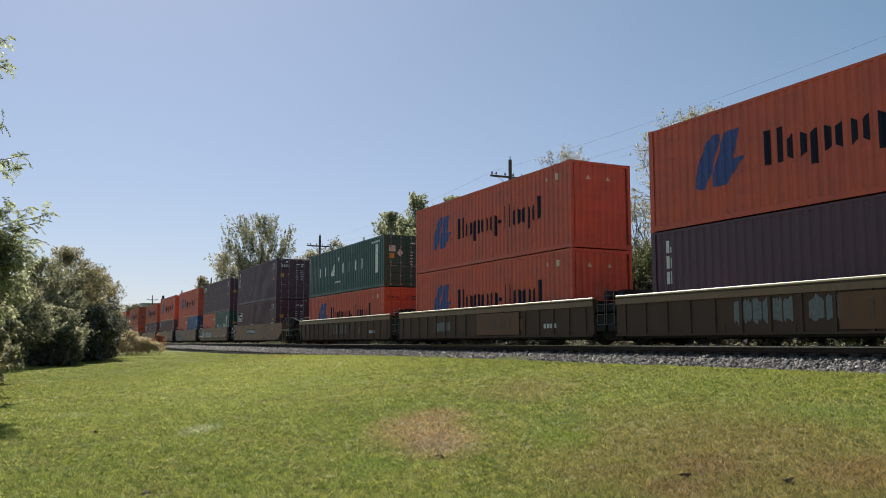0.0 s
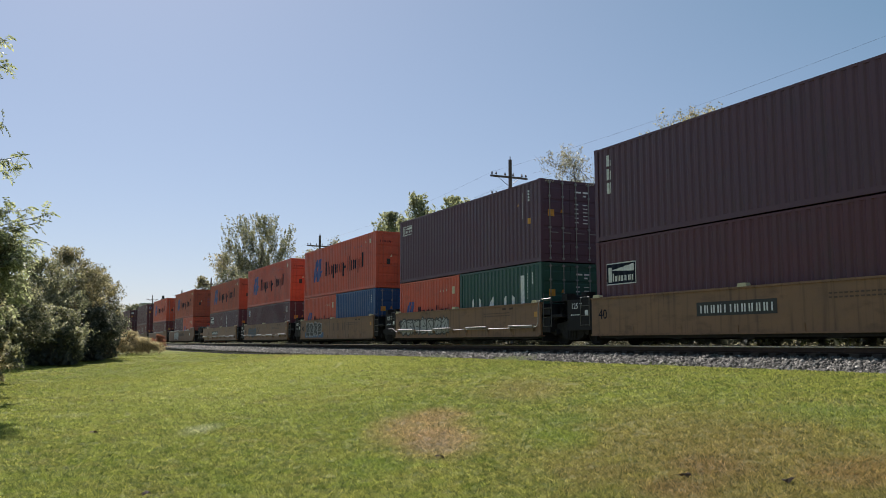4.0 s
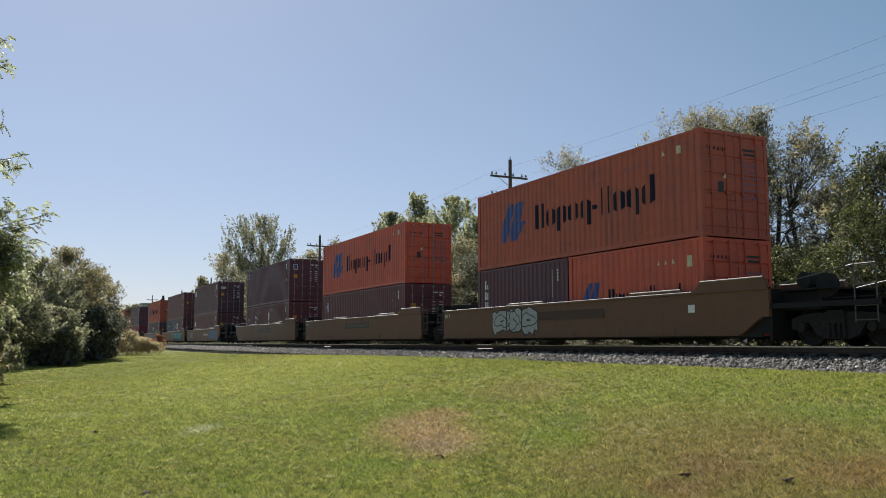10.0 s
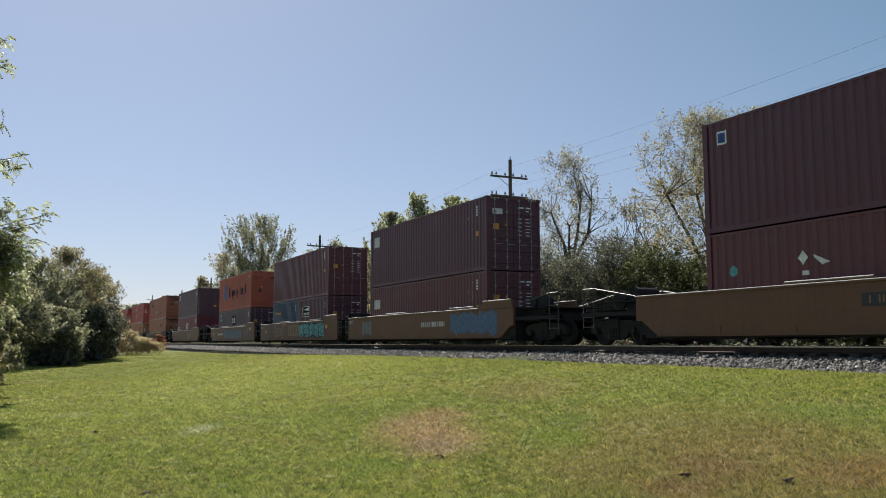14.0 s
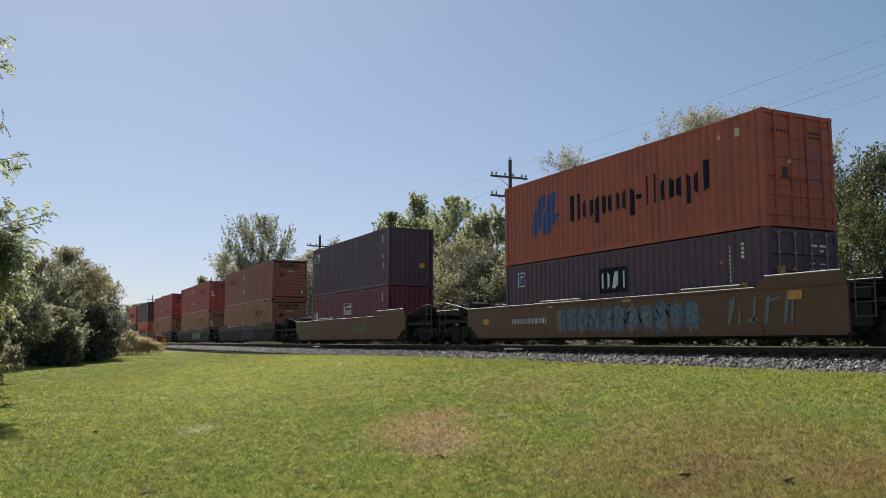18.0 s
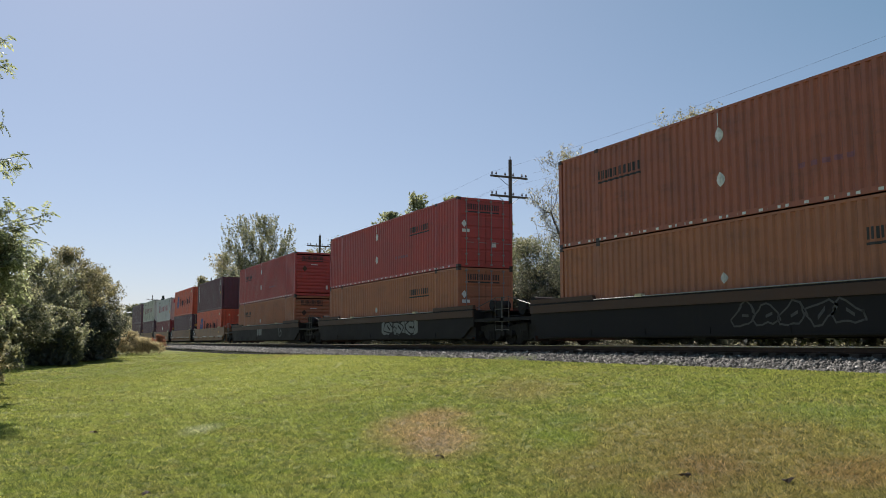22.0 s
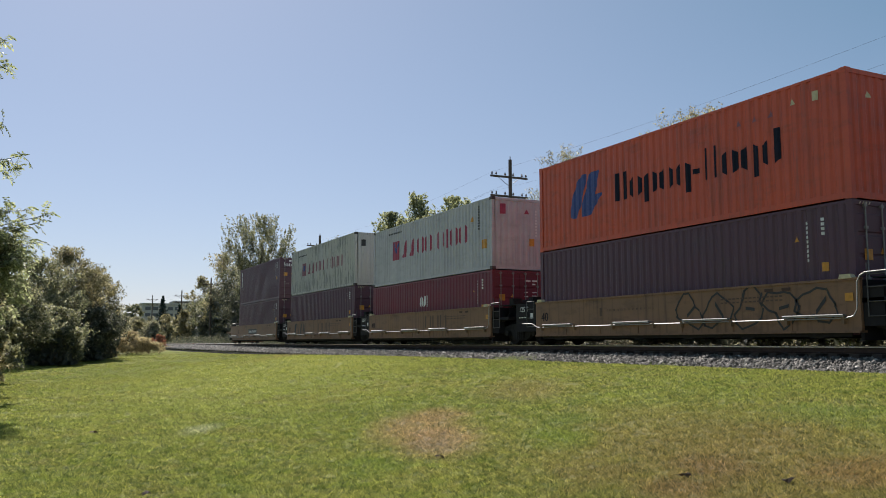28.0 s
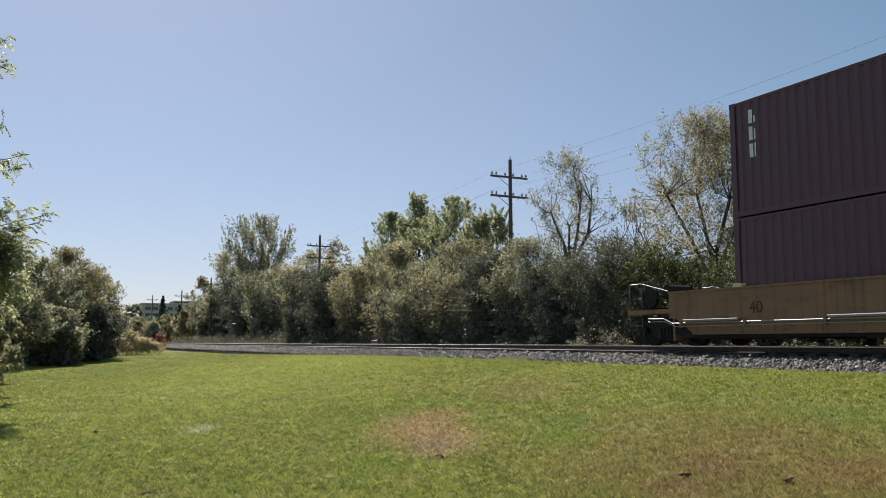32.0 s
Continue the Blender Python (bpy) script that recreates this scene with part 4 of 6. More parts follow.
            for s in (-1, 1):
                add_box(bm, *sorted((x, x + d * reach * 0.85)), *sorted((s * 0.6, s * 1.36)), 0.9, 1.0)
                if end == "plate":
                    add_box(bm, *sorted((x + d * 0.06, x + d * min(1.35, reach * 0.9))), *sorted((s * 1.28, s * 1.38)), 0.46, 1.42)
                else:
                    add_box(bm, *sorted((x + d * 0.02, x + d * 0.5)), *sorted((s * 1.1, s * 1.36)), 0.42, 1.25)
            bmesh.ops.recalc_face_normals(bm, faces=bm.faces)
            loose_parts("end_beam", bm, BLACK, unit)
            for s in (-1, 1):
                bm = bmesh.new()
                for xx in (x + d * 0.16, x + d * 0.62):
                    add_rod(bm, (xx, s * 1.39, 0.6), (xx, s * 1.39, 1.72 if end != "plate" else 1.5), 0.014, 6)
                for z in (0.62, 0.92, 1.22, 1.48):
                    add_rod(bm, (x + d * 0.16, s * 1.39, z), (x + d * 0.62, s * 1.39, z), 0.012, 6)
                loose_parts("ladder_bar", bm, RAILING, unit)
            bm = bmesh.new()
            for k in range(4):
                a = x + d * (0.12 + k * 0.36 * reach / 1.5)
                add_box(bm, *sorted((a, a + d * 0.3 * reach / 1.5)), -1.15, 1.15, top + 0.0, top + 0.03)
            loose_parts("walkway_board", bm, BLACK, unit)
            bm = bmesh.new()
            add_rod(bm, (x + d * 0.45, -0.7, 1.52), (x + d * 0.45, 0.5, 1.52), 0.16, 12)
            add_box(bm, x + d * 0.9 - 0.14, x + d * 0.9 + 0.14, -1.05, -0.7, top + 0.03, top + 0.26)
            part("brake_gear", bm, IRON, unit)
            bm = bmesh.new()
            hose = [Vector((x + d * (0.1 + 0.16 * k), -1.2, 1.2 - 0.35 * math.sin(k * 0.52))) for k in range(7)]
            rings = [[bm.verts.new(c + Vector((0, math.cos(a) * 0.025, math.sin(a) * 0.025))) for a in (0, 1.05, 2.09, 3.14, 4.19, 5.24)] for c in hose]
            for p0, p1 in zip(rings, rings[1:]):
                for k in range(6):
                    bm.faces.new((p0[k], p0[(k + 1) % 6], p1[(k + 1) % 6], p1[k]))
            part("air_hose", bm, IRON, unit)
            if kind == "sooty" and d < 0:
                words("125 T", 0.2, WHITE, unit, pose(x + 0.12, -1.432, 1.08, 90), "white load lettering")
            if end == "plate":
                xx = x + d * 0.1 if d > 0 else x - min(1.35, reach * 0.9)
                words("125 T", 0.25, WHITE, unit, pose(xx + 0.22, -1.386, 1.14, 90), "white load lettering")
                spray(unit, WHITE, [box_mark(xx + 0.2, xx + 0.27, 0.92, 0.97)] + [box_mark(xx + 0.3 + 0.1 * k, xx + 0.37 + 0.1 * k, 0.93, 0.96) for k in range(4)] + [box_mark(xx + 0.95, xx + 1.12, 0.9, 1.08)], -1.387)
        if tr is not None:
            add_truck(unit, tr)
    y = -w - 0.006
    for k, (material, shapes) in enumerate(marks):
        spray(unit, material, shapes, y, k)
    UNITS.append((unit, rear))
    return unit


def number_panel(x, z=0.82):
    """A dark panel with a row of pale bars."""
    return [(SOOT, [box_mark(x, x + 2.6, z - 0.07, z + 0.28)])], [(WHITE, bars_for("TTTT TTTTTT", x + 0.12, x + 2.5, z, 0.2))]


def car_words(unit, text, x, z, size, material=INK):
    words(text, size, material, unit, pose(x, -1.43, z, 90), "painted number")


# ---- the train, from its front backwards ----
REAR = [183.37, 167.33, 151.31, 131.19, 115.91, 100.61, 85.19, 69.85, 48.14, 28.86, 9.43, -14.36, -33.31, -52.4, -75.81, -101.3, -124.75, -148.15, -167.71, -182.92, -198.44, -213.38, -228.54]
FLOOR, STD, HC = 0.24, 2.591, 2.896


def stack(k, top, bottom):
    """The lower boxes and the upper one of the k-th stack. Each is (colour, label, keywords)."""
    x, z = REAR[k - 1], FLOOR
    high = 0
    for colour, label, kw in bottom:
        off = kw.pop("off", 0.0)
        container(colour, label, x + off, FLOOR, **kw)
        high = kw.get("H", STD)
    colour, label, kw = top
    container(colour, label, x, FLOOR + high + 0.012, **kw)


def orange_box(label="orange steel container with blue emblem and dark name", colour=None, H=HC, door="front", **kw):
    return (colour or ORANGE, label, dict(H=H, door=door, side=orange_marks(12.19, H), end=door_marks(H) if door == "front" else [(CREAM, [triangle(-0.5, H - 0.6, 0.18), triangle(0.3, H - 0.6, 0.16)])], **kw))


def orange_half(off=0.0):
    return (ORANGE, "short orange container with blue emblem and dark name", dict(L=6.06, H=STD, off=off, side=orange_marks(6.06, STD), end=door_marks(STD)))


def dark_box(colour, label, H=STD, marks=(), extra=(), door="front", **kw):
    return (colour, label, dict(H=H, door=door, side=dark_marks(12.19, H) + list(marks), end=dark_door(H, extra) if door == "front" else [(YELLOW, [box_mark(0.45, 0.75, H * 0.32, H * 0.32 + 0.25)])], bars=ROD, **kw))


def dark_half(colour, label, off=0.0, marks=()):
    return (colour, label, dict(L=6.06, H=STD, off=off, side=[(WHITE, code_rows(5.1, STD - 0.4, 9, 0.105, 0.07, 0.07) + code_rows(5.45, STD - 0.4, 4, 0.105, 0.07, 0.07))] + list(marks), end=dark_door(STD), bars=ROD))


def long_box(colour, label, door, marks_side, end_ink=SOOT):
    H = HC
    end = [(end_ink, bars_for("TTTTTTTTT", -0.85, 0.65, H - 0.5, 0.24) + [box_mark(-0.85, 0.65, H - 0.62, H - 0.56)])]
    if door == "none":
        end += [(SILVER, [box_mark(-0.2, 0.25, H - 0.85, H - 0.79), box_mark(0.85, 0.98, 0.45, 0.72)]), (UMBER, [diamond(-0.62, H * 0.62, 0.2)])]
    else:
        end += [(WHITE, [diamond(-1.0, H * 0.62, 0.16), box_mark(-1.1, -0.75, H * 0.5, H * 0.5 + 0.13), box_mark(0.3, 0.5, H * 0.3, H * 0.3 + 0.2)])]
    return (colour, label, dict(L=16.15, H=H, W=2.59, door=door, side=marks_side, end=end, bars=ROD))


def long_marks(low=False, flip=False, tape=True, H=HC):
    x = 11.2 if flip else 2.0
    m = [(SOOT, bars_for("TTTTTTTTT", x, x + 2.1, H * (0.68 if low else 0.66), 0.26) + [box_mark(x, x + 2.1, H * (0.68 if low else 0.66) - 0.12, H * (0.68 if low else 0.66) - 0.06)]),
         (WHITE if not low else SILVER, [diamond(7.2, H * 0.76, 0.2), diamond(7.2, H * 0.36, 0.2), box_mark(7.17, 7.2, H * 0.84, H - 0.12)] if not low else [diamond(7.2, H * 0.5, 0.15)]),
         (FADED, [box_mark(9.6 + k * 0.32, 9.8 + k * 0.32, H * 0.3, H * 0.3 + 0.12) for k in range(5)])]
    if tape:
        m.append((WHITE, [box_mark(0.3 + k * 0.62, 0.62 + k * 0.62, 0.04, 0.11) for k in range(25)]))
    return m


TEX_SIDE = (WHITE, upright_name(0.55, HC - 0.62, 3, 0.34, 0.30))
TEX_DOOR = (WHITE, name_shapes("loo", -0.95, -0.35, HC - 0.62, 0.3) + [box_mark(-0.55, -0.38, HC - 0.28, HC - 0.18)])

# dark five-pack
stack(1, orange_box(door="none"), [dark_box(PLUM, "dark plum steel container with pale upright lettering", HC, [TEX_SIDE])])
stack(2, orange_box(door="none"), [orange_box("lower orange steel container with blue emblem", door="none")])
stack(3, (GREEN, "dark green steel container with large white lettering", dict(H=STD, side=[(WHITE, name_shapes("O v O O", 1.9, 9.3, 1.05, 0.66)), (WHITE, [box_mark(11.05, 11.4, 0.75, 2.2), diamond(5.4, 1.95, 0.16)] + [box_mark(4.8 + 0.13 * k, 4.88 + 0.13 * k, 0.62, 0.7) for k in range(7)] + [box_mark(10.5 + 0.15 * k, 10.6 + 0.15 * k, 2.28, 2.38) for k in range(8)])], end=dark_door(STD, [(SILVER, [box_mark(-0.95, -0.6, 1.75, 2.05), diamond(-0.35, 1.7, 0.2)])]), bars=ROD)),
      [orange_box("lower faded orange container with blue emblem", ORANGE, STD)])
DARK_LABEL = "dark brown articulated well car unit with pale top edge"
for k, rear in ((1, "joint"), (2, "joint"), (3, "coupler")):
    x0, x1 = -1.35, 13.55
    car_unit("dark", REAR[k - 1], x0, x1 if k > 1 else 13.5, "joint", rear, UMBER, DARK_LABEL, 1.38, 0.28, None if k > 1 else 14.2, -1.95 if k < 3 else -2.6, edge=CREAM,
             marks=[(SPRAY_GREY, blobs(2.6, 3.9, 0.5, 0.95, 5, 6) if k == 2 else bars_for("TTT", 5.2, 7.4, 0.55, 0.5) if k > 2 else blobs(3.2, 5.0, 0.5, 1.15, 6, 3) + blobs(5.4, 7.2, 0.5, 1.15, 4, 4)), (SILVER, [box_mark(10.8 + 0.2 * j, 10.95 + 0.2 * j, 0.55, 0.7) for j in range(4)]), (TAN_DIRTY, [box_mark(9.2, 9.5, 0.5, 0.9)])])
    if k < 3:
        bm = bmesh.new()
        add_box(bm, 6.2, 9.3, -1.476, -1.462, 0.36, 1.14)
        part("sign_board", bm, TAN_DIRTY, UNITS[-1][0], "tan painted panel with faded dark marks")
        spray(UNITS[-1][0], SPRAY_BROWN, bars_for("TTT", 6.9, 8.8, 0.56, 0.42), -1.485)

# tan five-pack
stack(4, dark_box(PLUM, "plum steel container with pale lettering and yellow stickers", HC, [TEX_SIDE], [TEX_DOOR]), [dark_box(MAROON, "lower maroon container with a framed plate", HC, [(INK, [box_mark(0.5, 1.85, 1.55, 2.2)]), (WHITE, plate_sign(0.5, 1.55, 1.35, 0.65))])])
stack(5, dark_box(PLUM, "dark plum steel container with small white markings", HC, [(WHITE, plate_sign(0.35, 2.2, 1.0, 0.42))]), [orange_half(), dark_half(GREEN, "short dark green container with white lettering", 6.13, [(WHITE, name_shapes("O v O", 1.0, 4.3, 0.95, 0.6) + [box_mark(4.7, 4.95, 0.7, 2.2)])])])
stack(6, orange_box(), [orange_half(), dark_half(BLUE, "short blue steel container with white upright codes", 6.13)])
stack(7, orange_box(), [dark_box(MAROON, "lower maroon steel container with white codes", STD, small_plate(0.55, 1.88, 0.4, 0.45))])
stack(8, orange_box("faded orange container with stains and dark name", ORANGE_OLD, STD), [dark_half(MAROON, "short maroon container with a framed plate", 0, [(INK, [box_mark(0.45, 1.85, 1.6, 2.2)]), (WHITE, plate_sign(0.45, 1.6, 1.4, 0.6))]), dark_half(PLUM, "short plum container with white upright lettering", 6.13, [(WHITE, upright_name(1.3, 1.85, 3, 0.34, 0.32))])])
TAN_LABEL = "tan yellow articulated well car unit with bare steel pipes"
for k in range(4, 9):
    x0, x1 = 0.0, 12.4
    front, rear = "coupler" if k == 4 else "joint", "coupler" if k == 8 else "plate"
    p, q = number_panel(2.3 if k == 8 else 4.5)
    marks = p + q if k in (4, 8) else []
    if k == 5:
        marks += [(SOOT, blobs(0.6, 5.6, 0.42, 1.15, 7, 12, 0.1, 0.06)), (SPRAY_WHITE, blobs(0.6, 5.6, 0.42, 1.15, 7, 12, 0.1)), (SOOT, scrawl(0.7, 5.5, 0.5, 1.08, 7, 71))]
    if k == 6:
        marks += [(SPRAY_BLUE, blobs(1.0, 4.6, 0.33, 0.75, 6, 19, 0.02)), (SPRAY_WHITE, blobs(1.25, 4.3, 0.42, 1.32, 4, 14, 0.1, 0.05)), (SOOT, blobs(1.25, 4.3, 0.42, 1.32, 4, 14, 0.1)), (SPRAY_WHITE, scrawl(1.45, 4.1, 0.62, 1.12, 4, 72, 0.03)), (SPRAY_BROWN, bars_for("TTT", 6.3, 9.0, 0.75, 0.42))]
    if k == 7:
        marks += [(SPRAY_DUSK, blobs(1.4, 4.0, 0.42, 1.25, 5, 15, 0.02)), (SPRAY_BLUE, scrawl(1.5, 3.9, 0.55, 1.15, 5, 16, 0.03)), (SPRAY_BROWN, [[(4.15, 0.62, 0.7), (4.35, 0.62, 0.85), (4.9, 1.05, 1.25)], [(4.2, 1.1, 1.25), (4.42, 0.98, 1.18)], [(4.7, 0.68, 0.83), (4.95, 0.6, 0.72)]])]
    marks = marks + [(SPRAY_BROWN, [box_mark(8.5 + 0.13 * j, 8.59 + 0.13 * j, 1.12 - 0.09 * i, 1.155 - 0.09 * i) for j in range(15) for i in range(2)]), (UMBER, [box_mark(9.9, 10.15, 1.25, 1.32), box_mark(10.4, 10.65, 1.25, 1.32)]), (YELLOW, [box_mark(12.05, 12.25, 0.95, 1.12)])]
    u = car_unit("tan", REAR[k - 1], x0 - (2.2 if k == 8 else 0), x1 + (2.2 if k == 4 else 0), front, rear, TAN, TAN_LABEL, 1.42, 0.3, None if k > 4 else 14.9, -1.5 if k < 8 else -2.7, pipes=k not in (4, 6), marks=marks, cap=(0.3, 6.1, 12.1))
    car_words(u, "40", 0.35 if k != 8 else 0.6, 0.78, 0.42)

# sooty three-packs
stack(9, orange_box("faded orange container with dark name, stained", ORANGE_OLD), [dark_half(MAROON, "short maroon container with white upright lettering", 0, [(WHITE, upright_name(0.5, 1.85, 3, 0.32, 0.28))]), orange_half(6.13)])
stack(10, orange_box(bars=ROD), [dark_box(BROWN, "lower red-brown container with small emblem", STD, small_plate(0.75, 1.6, 0.4, 0.5))])
stack(11, dark_box(MAROON, "maroon steel container with yellow stickers on its door", HC, [(WHITE, [box_mark(0.5, 0.85, 2.25, 2.6)]), (LOGO_BLUE, [box_mark(0.55, 0.8, 2.3, 2.55)])], [(WHITE, [box_mark(-0.95, -0.65, 2.15, 2.5)]), (LOGO_BLUE, [box_mark(-0.92, -0.68, 2.18, 2.47)])]), [dark_box(BROWN, "lower red-brown container with white marks and a blue disc", STD, [(CYAN, [[(0.75, 1.55, 1.6), (0.9, 1.45, 1.75), (1.05, 1.55, 1.62)]]), (WHITE, [diamond(3.0, 1.75, 0.18), [(3.3, 1.75, 1.8), (3.5, 1.55, 1.7), (3.7, 1.6, 1.62)], box_mark(2.95, 3.15, 1.35, 1.45)] + [[(6.75, 1.45, 1.5), (6.85, 1.4, 2.0), (7.1, 1.5, 2.0)], [(6.9, 0.95, 1.3), (7.1, 1.0, 1.32)]])])])
stack(12, dark_box(MAROON, "maroon steel container with white plates", HC, [(SILVER, [box_mark(0.5, 1.2, 2.0, 2.5)])], [(SILVER, [box_mark(-0.95, -0.5, 2.2, 2.42)])]), [dark_box(BROWN, "lower red-brown container with a pale plate", STD, [(SILVER, [box_mark(0.6, 1.3, 1.5, 1.95)])])])
stack(13, dark_box(BROWN, "red-brown steel container with white upright codes", HC), [dark_half(NAVY, "short navy container with small yellow lettering", 0, [(YELLOW, bars_for("txxxx", 0.6, 2.0, 1.75, 0.22))]), dark_half(MAROON, "short maroon container with a framed plate", 6.13, [(INK, [box_mark(0.9, 2.4, 1.45, 2.1)]), (WHITE, plate_sign(0.9, 1.45, 1.5, 0.65))])])
stack(14, orange_box("faded orange container with yellow plates on its doors", ORANGE_OLD), [dark_box(PLUM, "lower dark plum container with large white letters", STD, [(INK, [box_mark(5.62, 6.98, 1.32, 2.08)]), (WHITE, name_shapes("Ovl", 5.7, 6.9, 1.45, 0.5)), *small_plate(0.9, 1.8, 0.42, 0.5)])])


def sill_caps(u, spans):
    """Raised caps on both sills, with bare steel rods added along their edges for sun glints."""
    for s in (-1, 1):
        for a, b, t in spans:
            bm = bmesh.new()
            add_prism(bm, [(a, 1.37), (b, 1.37), (b - 0.1, t), (a + 0.25, t)], *sorted((s * 1.34, s * 1.43)))
            part("sill_cap", bm, TAN_DIRTY, u)
            bm = bmesh.new()
            add_rod(bm, (a + 0.25, s * 1.425, t + 0.004), (b - 0.1, s * 1.425, t + 0.004), 0.02, 8)
            part("cap_edge", bm, GALV, u, "bare steel rod added for a sunlit edge")
        bm = bmesh.new()
        add_rod(bm, (-2.6, s * 1.452, 1.374), (spans[-1][0] - 0.05, s * 1.452, 1.374), 0.014, 8)
        part("sill_edge", bm, GALV, u, "bare steel rod added for a sunlit edge")


SOOTY_LABEL = "sooty brown articulated well car unit with dented sides"
for k in range(9, 15):
    front = "coupler" if k in (9, 12) else "joint"
    rear = "coupler" if k in (11, 14) else "joint"
    marks = [(SOOT, [box_mark(4.6, 8.2, 0.82, 1.1)]), (TAN, bars_for("TTTT TTTTTT", 4.75, 8.0, 0.88, 0.17))]
    if k == 9:
        marks = [(SOOT, blobs(1.5, 4.6, 0.36, 1.3, 3, 22, 0.06, 0.06)), (SPRAY_WHITE, blobs(1.5, 4.6, 0.36, 1.3, 3, 22, 0.06)), (SOOT, scrawl(1.7, 4.4, 0.55, 1.15, 3, 73, 0.035)), (UMBER, [box_mark(4.6, 8.2, 0.82, 1.1)]), (WHITE, [box_mark(11.8, 12.05, 0.85, 1.05)])]
    if k == 12:
        marks = [(SPRAY_BLUE, blobs(9.5, 13.3, 0.32, 1.34, 5, 23, 0.0)), (SPRAY_GREY, scrawl(9.7, 13.2, 0.5, 1.25, 5, 24, 0.035)), (SPRAY_GREY, blobs(-0.6, 0.8, 0.4, 1.2, 3, 29)), (WHITE, bars_for("TTTT TTTTTT", 6.7, 9.0, 0.75, 0.2))]
    if k == 13:
        marks = [(TAN, [box_mark(4.6, 7.1, 0.52, 1.22)]), (SPRAY_BROWN, bars_for("TTT", 4.9, 6.9, 0.66, 0.45)), (INK, blobs(7.2, 12.2, 0.36, 1.32, 5, 26, 0.04, 0.06)), (CYAN, blobs(7.2, 12.2, 0.36, 1.32, 5, 26, 0.04)), (INK, scrawl(7.4, 12.1, 0.5, 1.2, 5, 74, 0.05)), (SPRAY_DUSK, scrawl(-0.4, 0.8, 0.5, 1.1, 3, 33)), (SPRAY_WHITE, scrawl(1.0, 3.7, 0.42, 1.3, 3, 34, 0.028)), (YELLOW, [box_mark(3.6, 4.0, 1.22, 1.3), box_mark(-1.2, -0.9, 0.75, 0.95), box_mark(12.4, 12.8, 0.9, 1.1)])]
    if k == 14:
        marks = [(SPRAY_GREY, blobs(3.6, 10.2, 0.35, 1.2, 11, 27, 0.25)), (SPRAY_BLUE, scrawl(3.9, 10.0, 0.45, 1.12, 11, 28, 0.06)), (WHITE, bars_for("TTTT TTTTTT", 0.8, 3.0, 0.72, 0.18)), (SPRAY_GREY, strokes(11.0, 13.2, 0.5, 1.2, 8, 34)), (YELLOW, [box_mark(3.1, 3.4, 1.22, 1.28), box_mark(-1.3, -0.9, 0.75, 0.95), box_mark(7.0, 7.4, 1.25, 1.31), box_mark(12.9, 13.3, 1.05, 1.25)])]
    u = car_unit("sooty", REAR[k - 1], -2.6, 14.45, front, rear, TAN_DIRTY, SOOTY_LABEL, 1.36, 0.26, 16.0 if front == "coupler" else None, -3.6 if rear == "joint" else -4.0, marks=marks)
    sill_caps(u, ((2.4, 5.0, 1.44), (9.2, 11.6, 1.46), (12.0, 14.4, 1.62)))

# single tan car and the dark long cars
stack(15, dark_box(PLUM, "dark plum steel container with a framed plate", HC, [(INK, [box_mark(0.4, 1.3, 2.05, 2.55)]), (WHITE, plate_sign(0.4, 2.05, 0.9, 0.5)), (YELLOW, [box_mark(11.42, 11.66, 0.9, 1.2)])], door="none"), [dark_box(CRIMSON, "lower crimson container with white letters and a plate", STD, [(WHITE, name_shapes("Ovl", 0.5, 1.25, 1.25, 0.4)), (SILVER, plate_sign(5.7, 1.35, 1.3, 0.62) + [box_mark(5.75, 6.95, 1.4, 1.45)])], door="none")])
u = car_unit("single", REAR[14], -2.7, 14.7, "coupler", "coupler", TAN_DIRTY, "grimy tan single well car with sloping ends", 1.36, 0.26, 16.2, -4.1, marks=[(SPRAY_DUSK, blobs(7.6, 10.2, 0.5, 1.15, 6, 31, 0.1)), (SPRAY_GOLD, scrawl(7.7, 10.1, 0.5, 1.15, 6, 32, 0.06))], edge=None)
sill_caps(u, ((1.2, 4.6, 1.46), (10.9, 14.6, 1.62)))
SCH = "long {} steel container with dark lettering and white diamonds"
stack(16, long_box(BURNT, SCH.format("orange red"), "none", long_marks()), [long_box(RUST_ORANGE, "lower long orange steel container with dark lettering", "none", long_marks(True, True, False))])
stack(17, long_box(RED, SCH.format("red"), "front", long_marks(False, True)), [long_box(RUST_ORANGE, "lower long orange steel container with dark lettering", "front", long_marks(True, True, False))])
stack(18, long_box(RED, SCH.format("red"), "none", long_marks()), [long_box(RUST_ORANGE, "lower long orange steel container with dark lettering", "none", long_marks(True, False, False))])
for k in (16, 17, 18):
    marks = [(SPRAY_DUSK, scrawl(7.6, 11.2, 0.42, 1.02, 5, 40 + k, 0.045))] if k == 16 else [(SPRAY_GREY, blobs(8.3, 12.6, 0.4, 1.12, 3, 41 + k, 0.06)), (BLACK, scrawl(8.5, 12.4, 0.48, 1.05, 3, 75, 0.06))] if k == 17 else [(SPRAY_GREY, blobs(6.9, 8.3, 0.55, 1.15, 3, 49)), (SPRAY_GREY, scrawl(12.9, 13.7, 0.45, 1.15, 1, 50, 0.05))]
    car_unit("long", REAR[k - 1], -1.6, 17.7, "coupler", "coupler", BLACK, "sooty black long well car with handrails", 1.36, 0.26, 18.6, -2.5, marks=marks, cap=(4.1, 12.2))

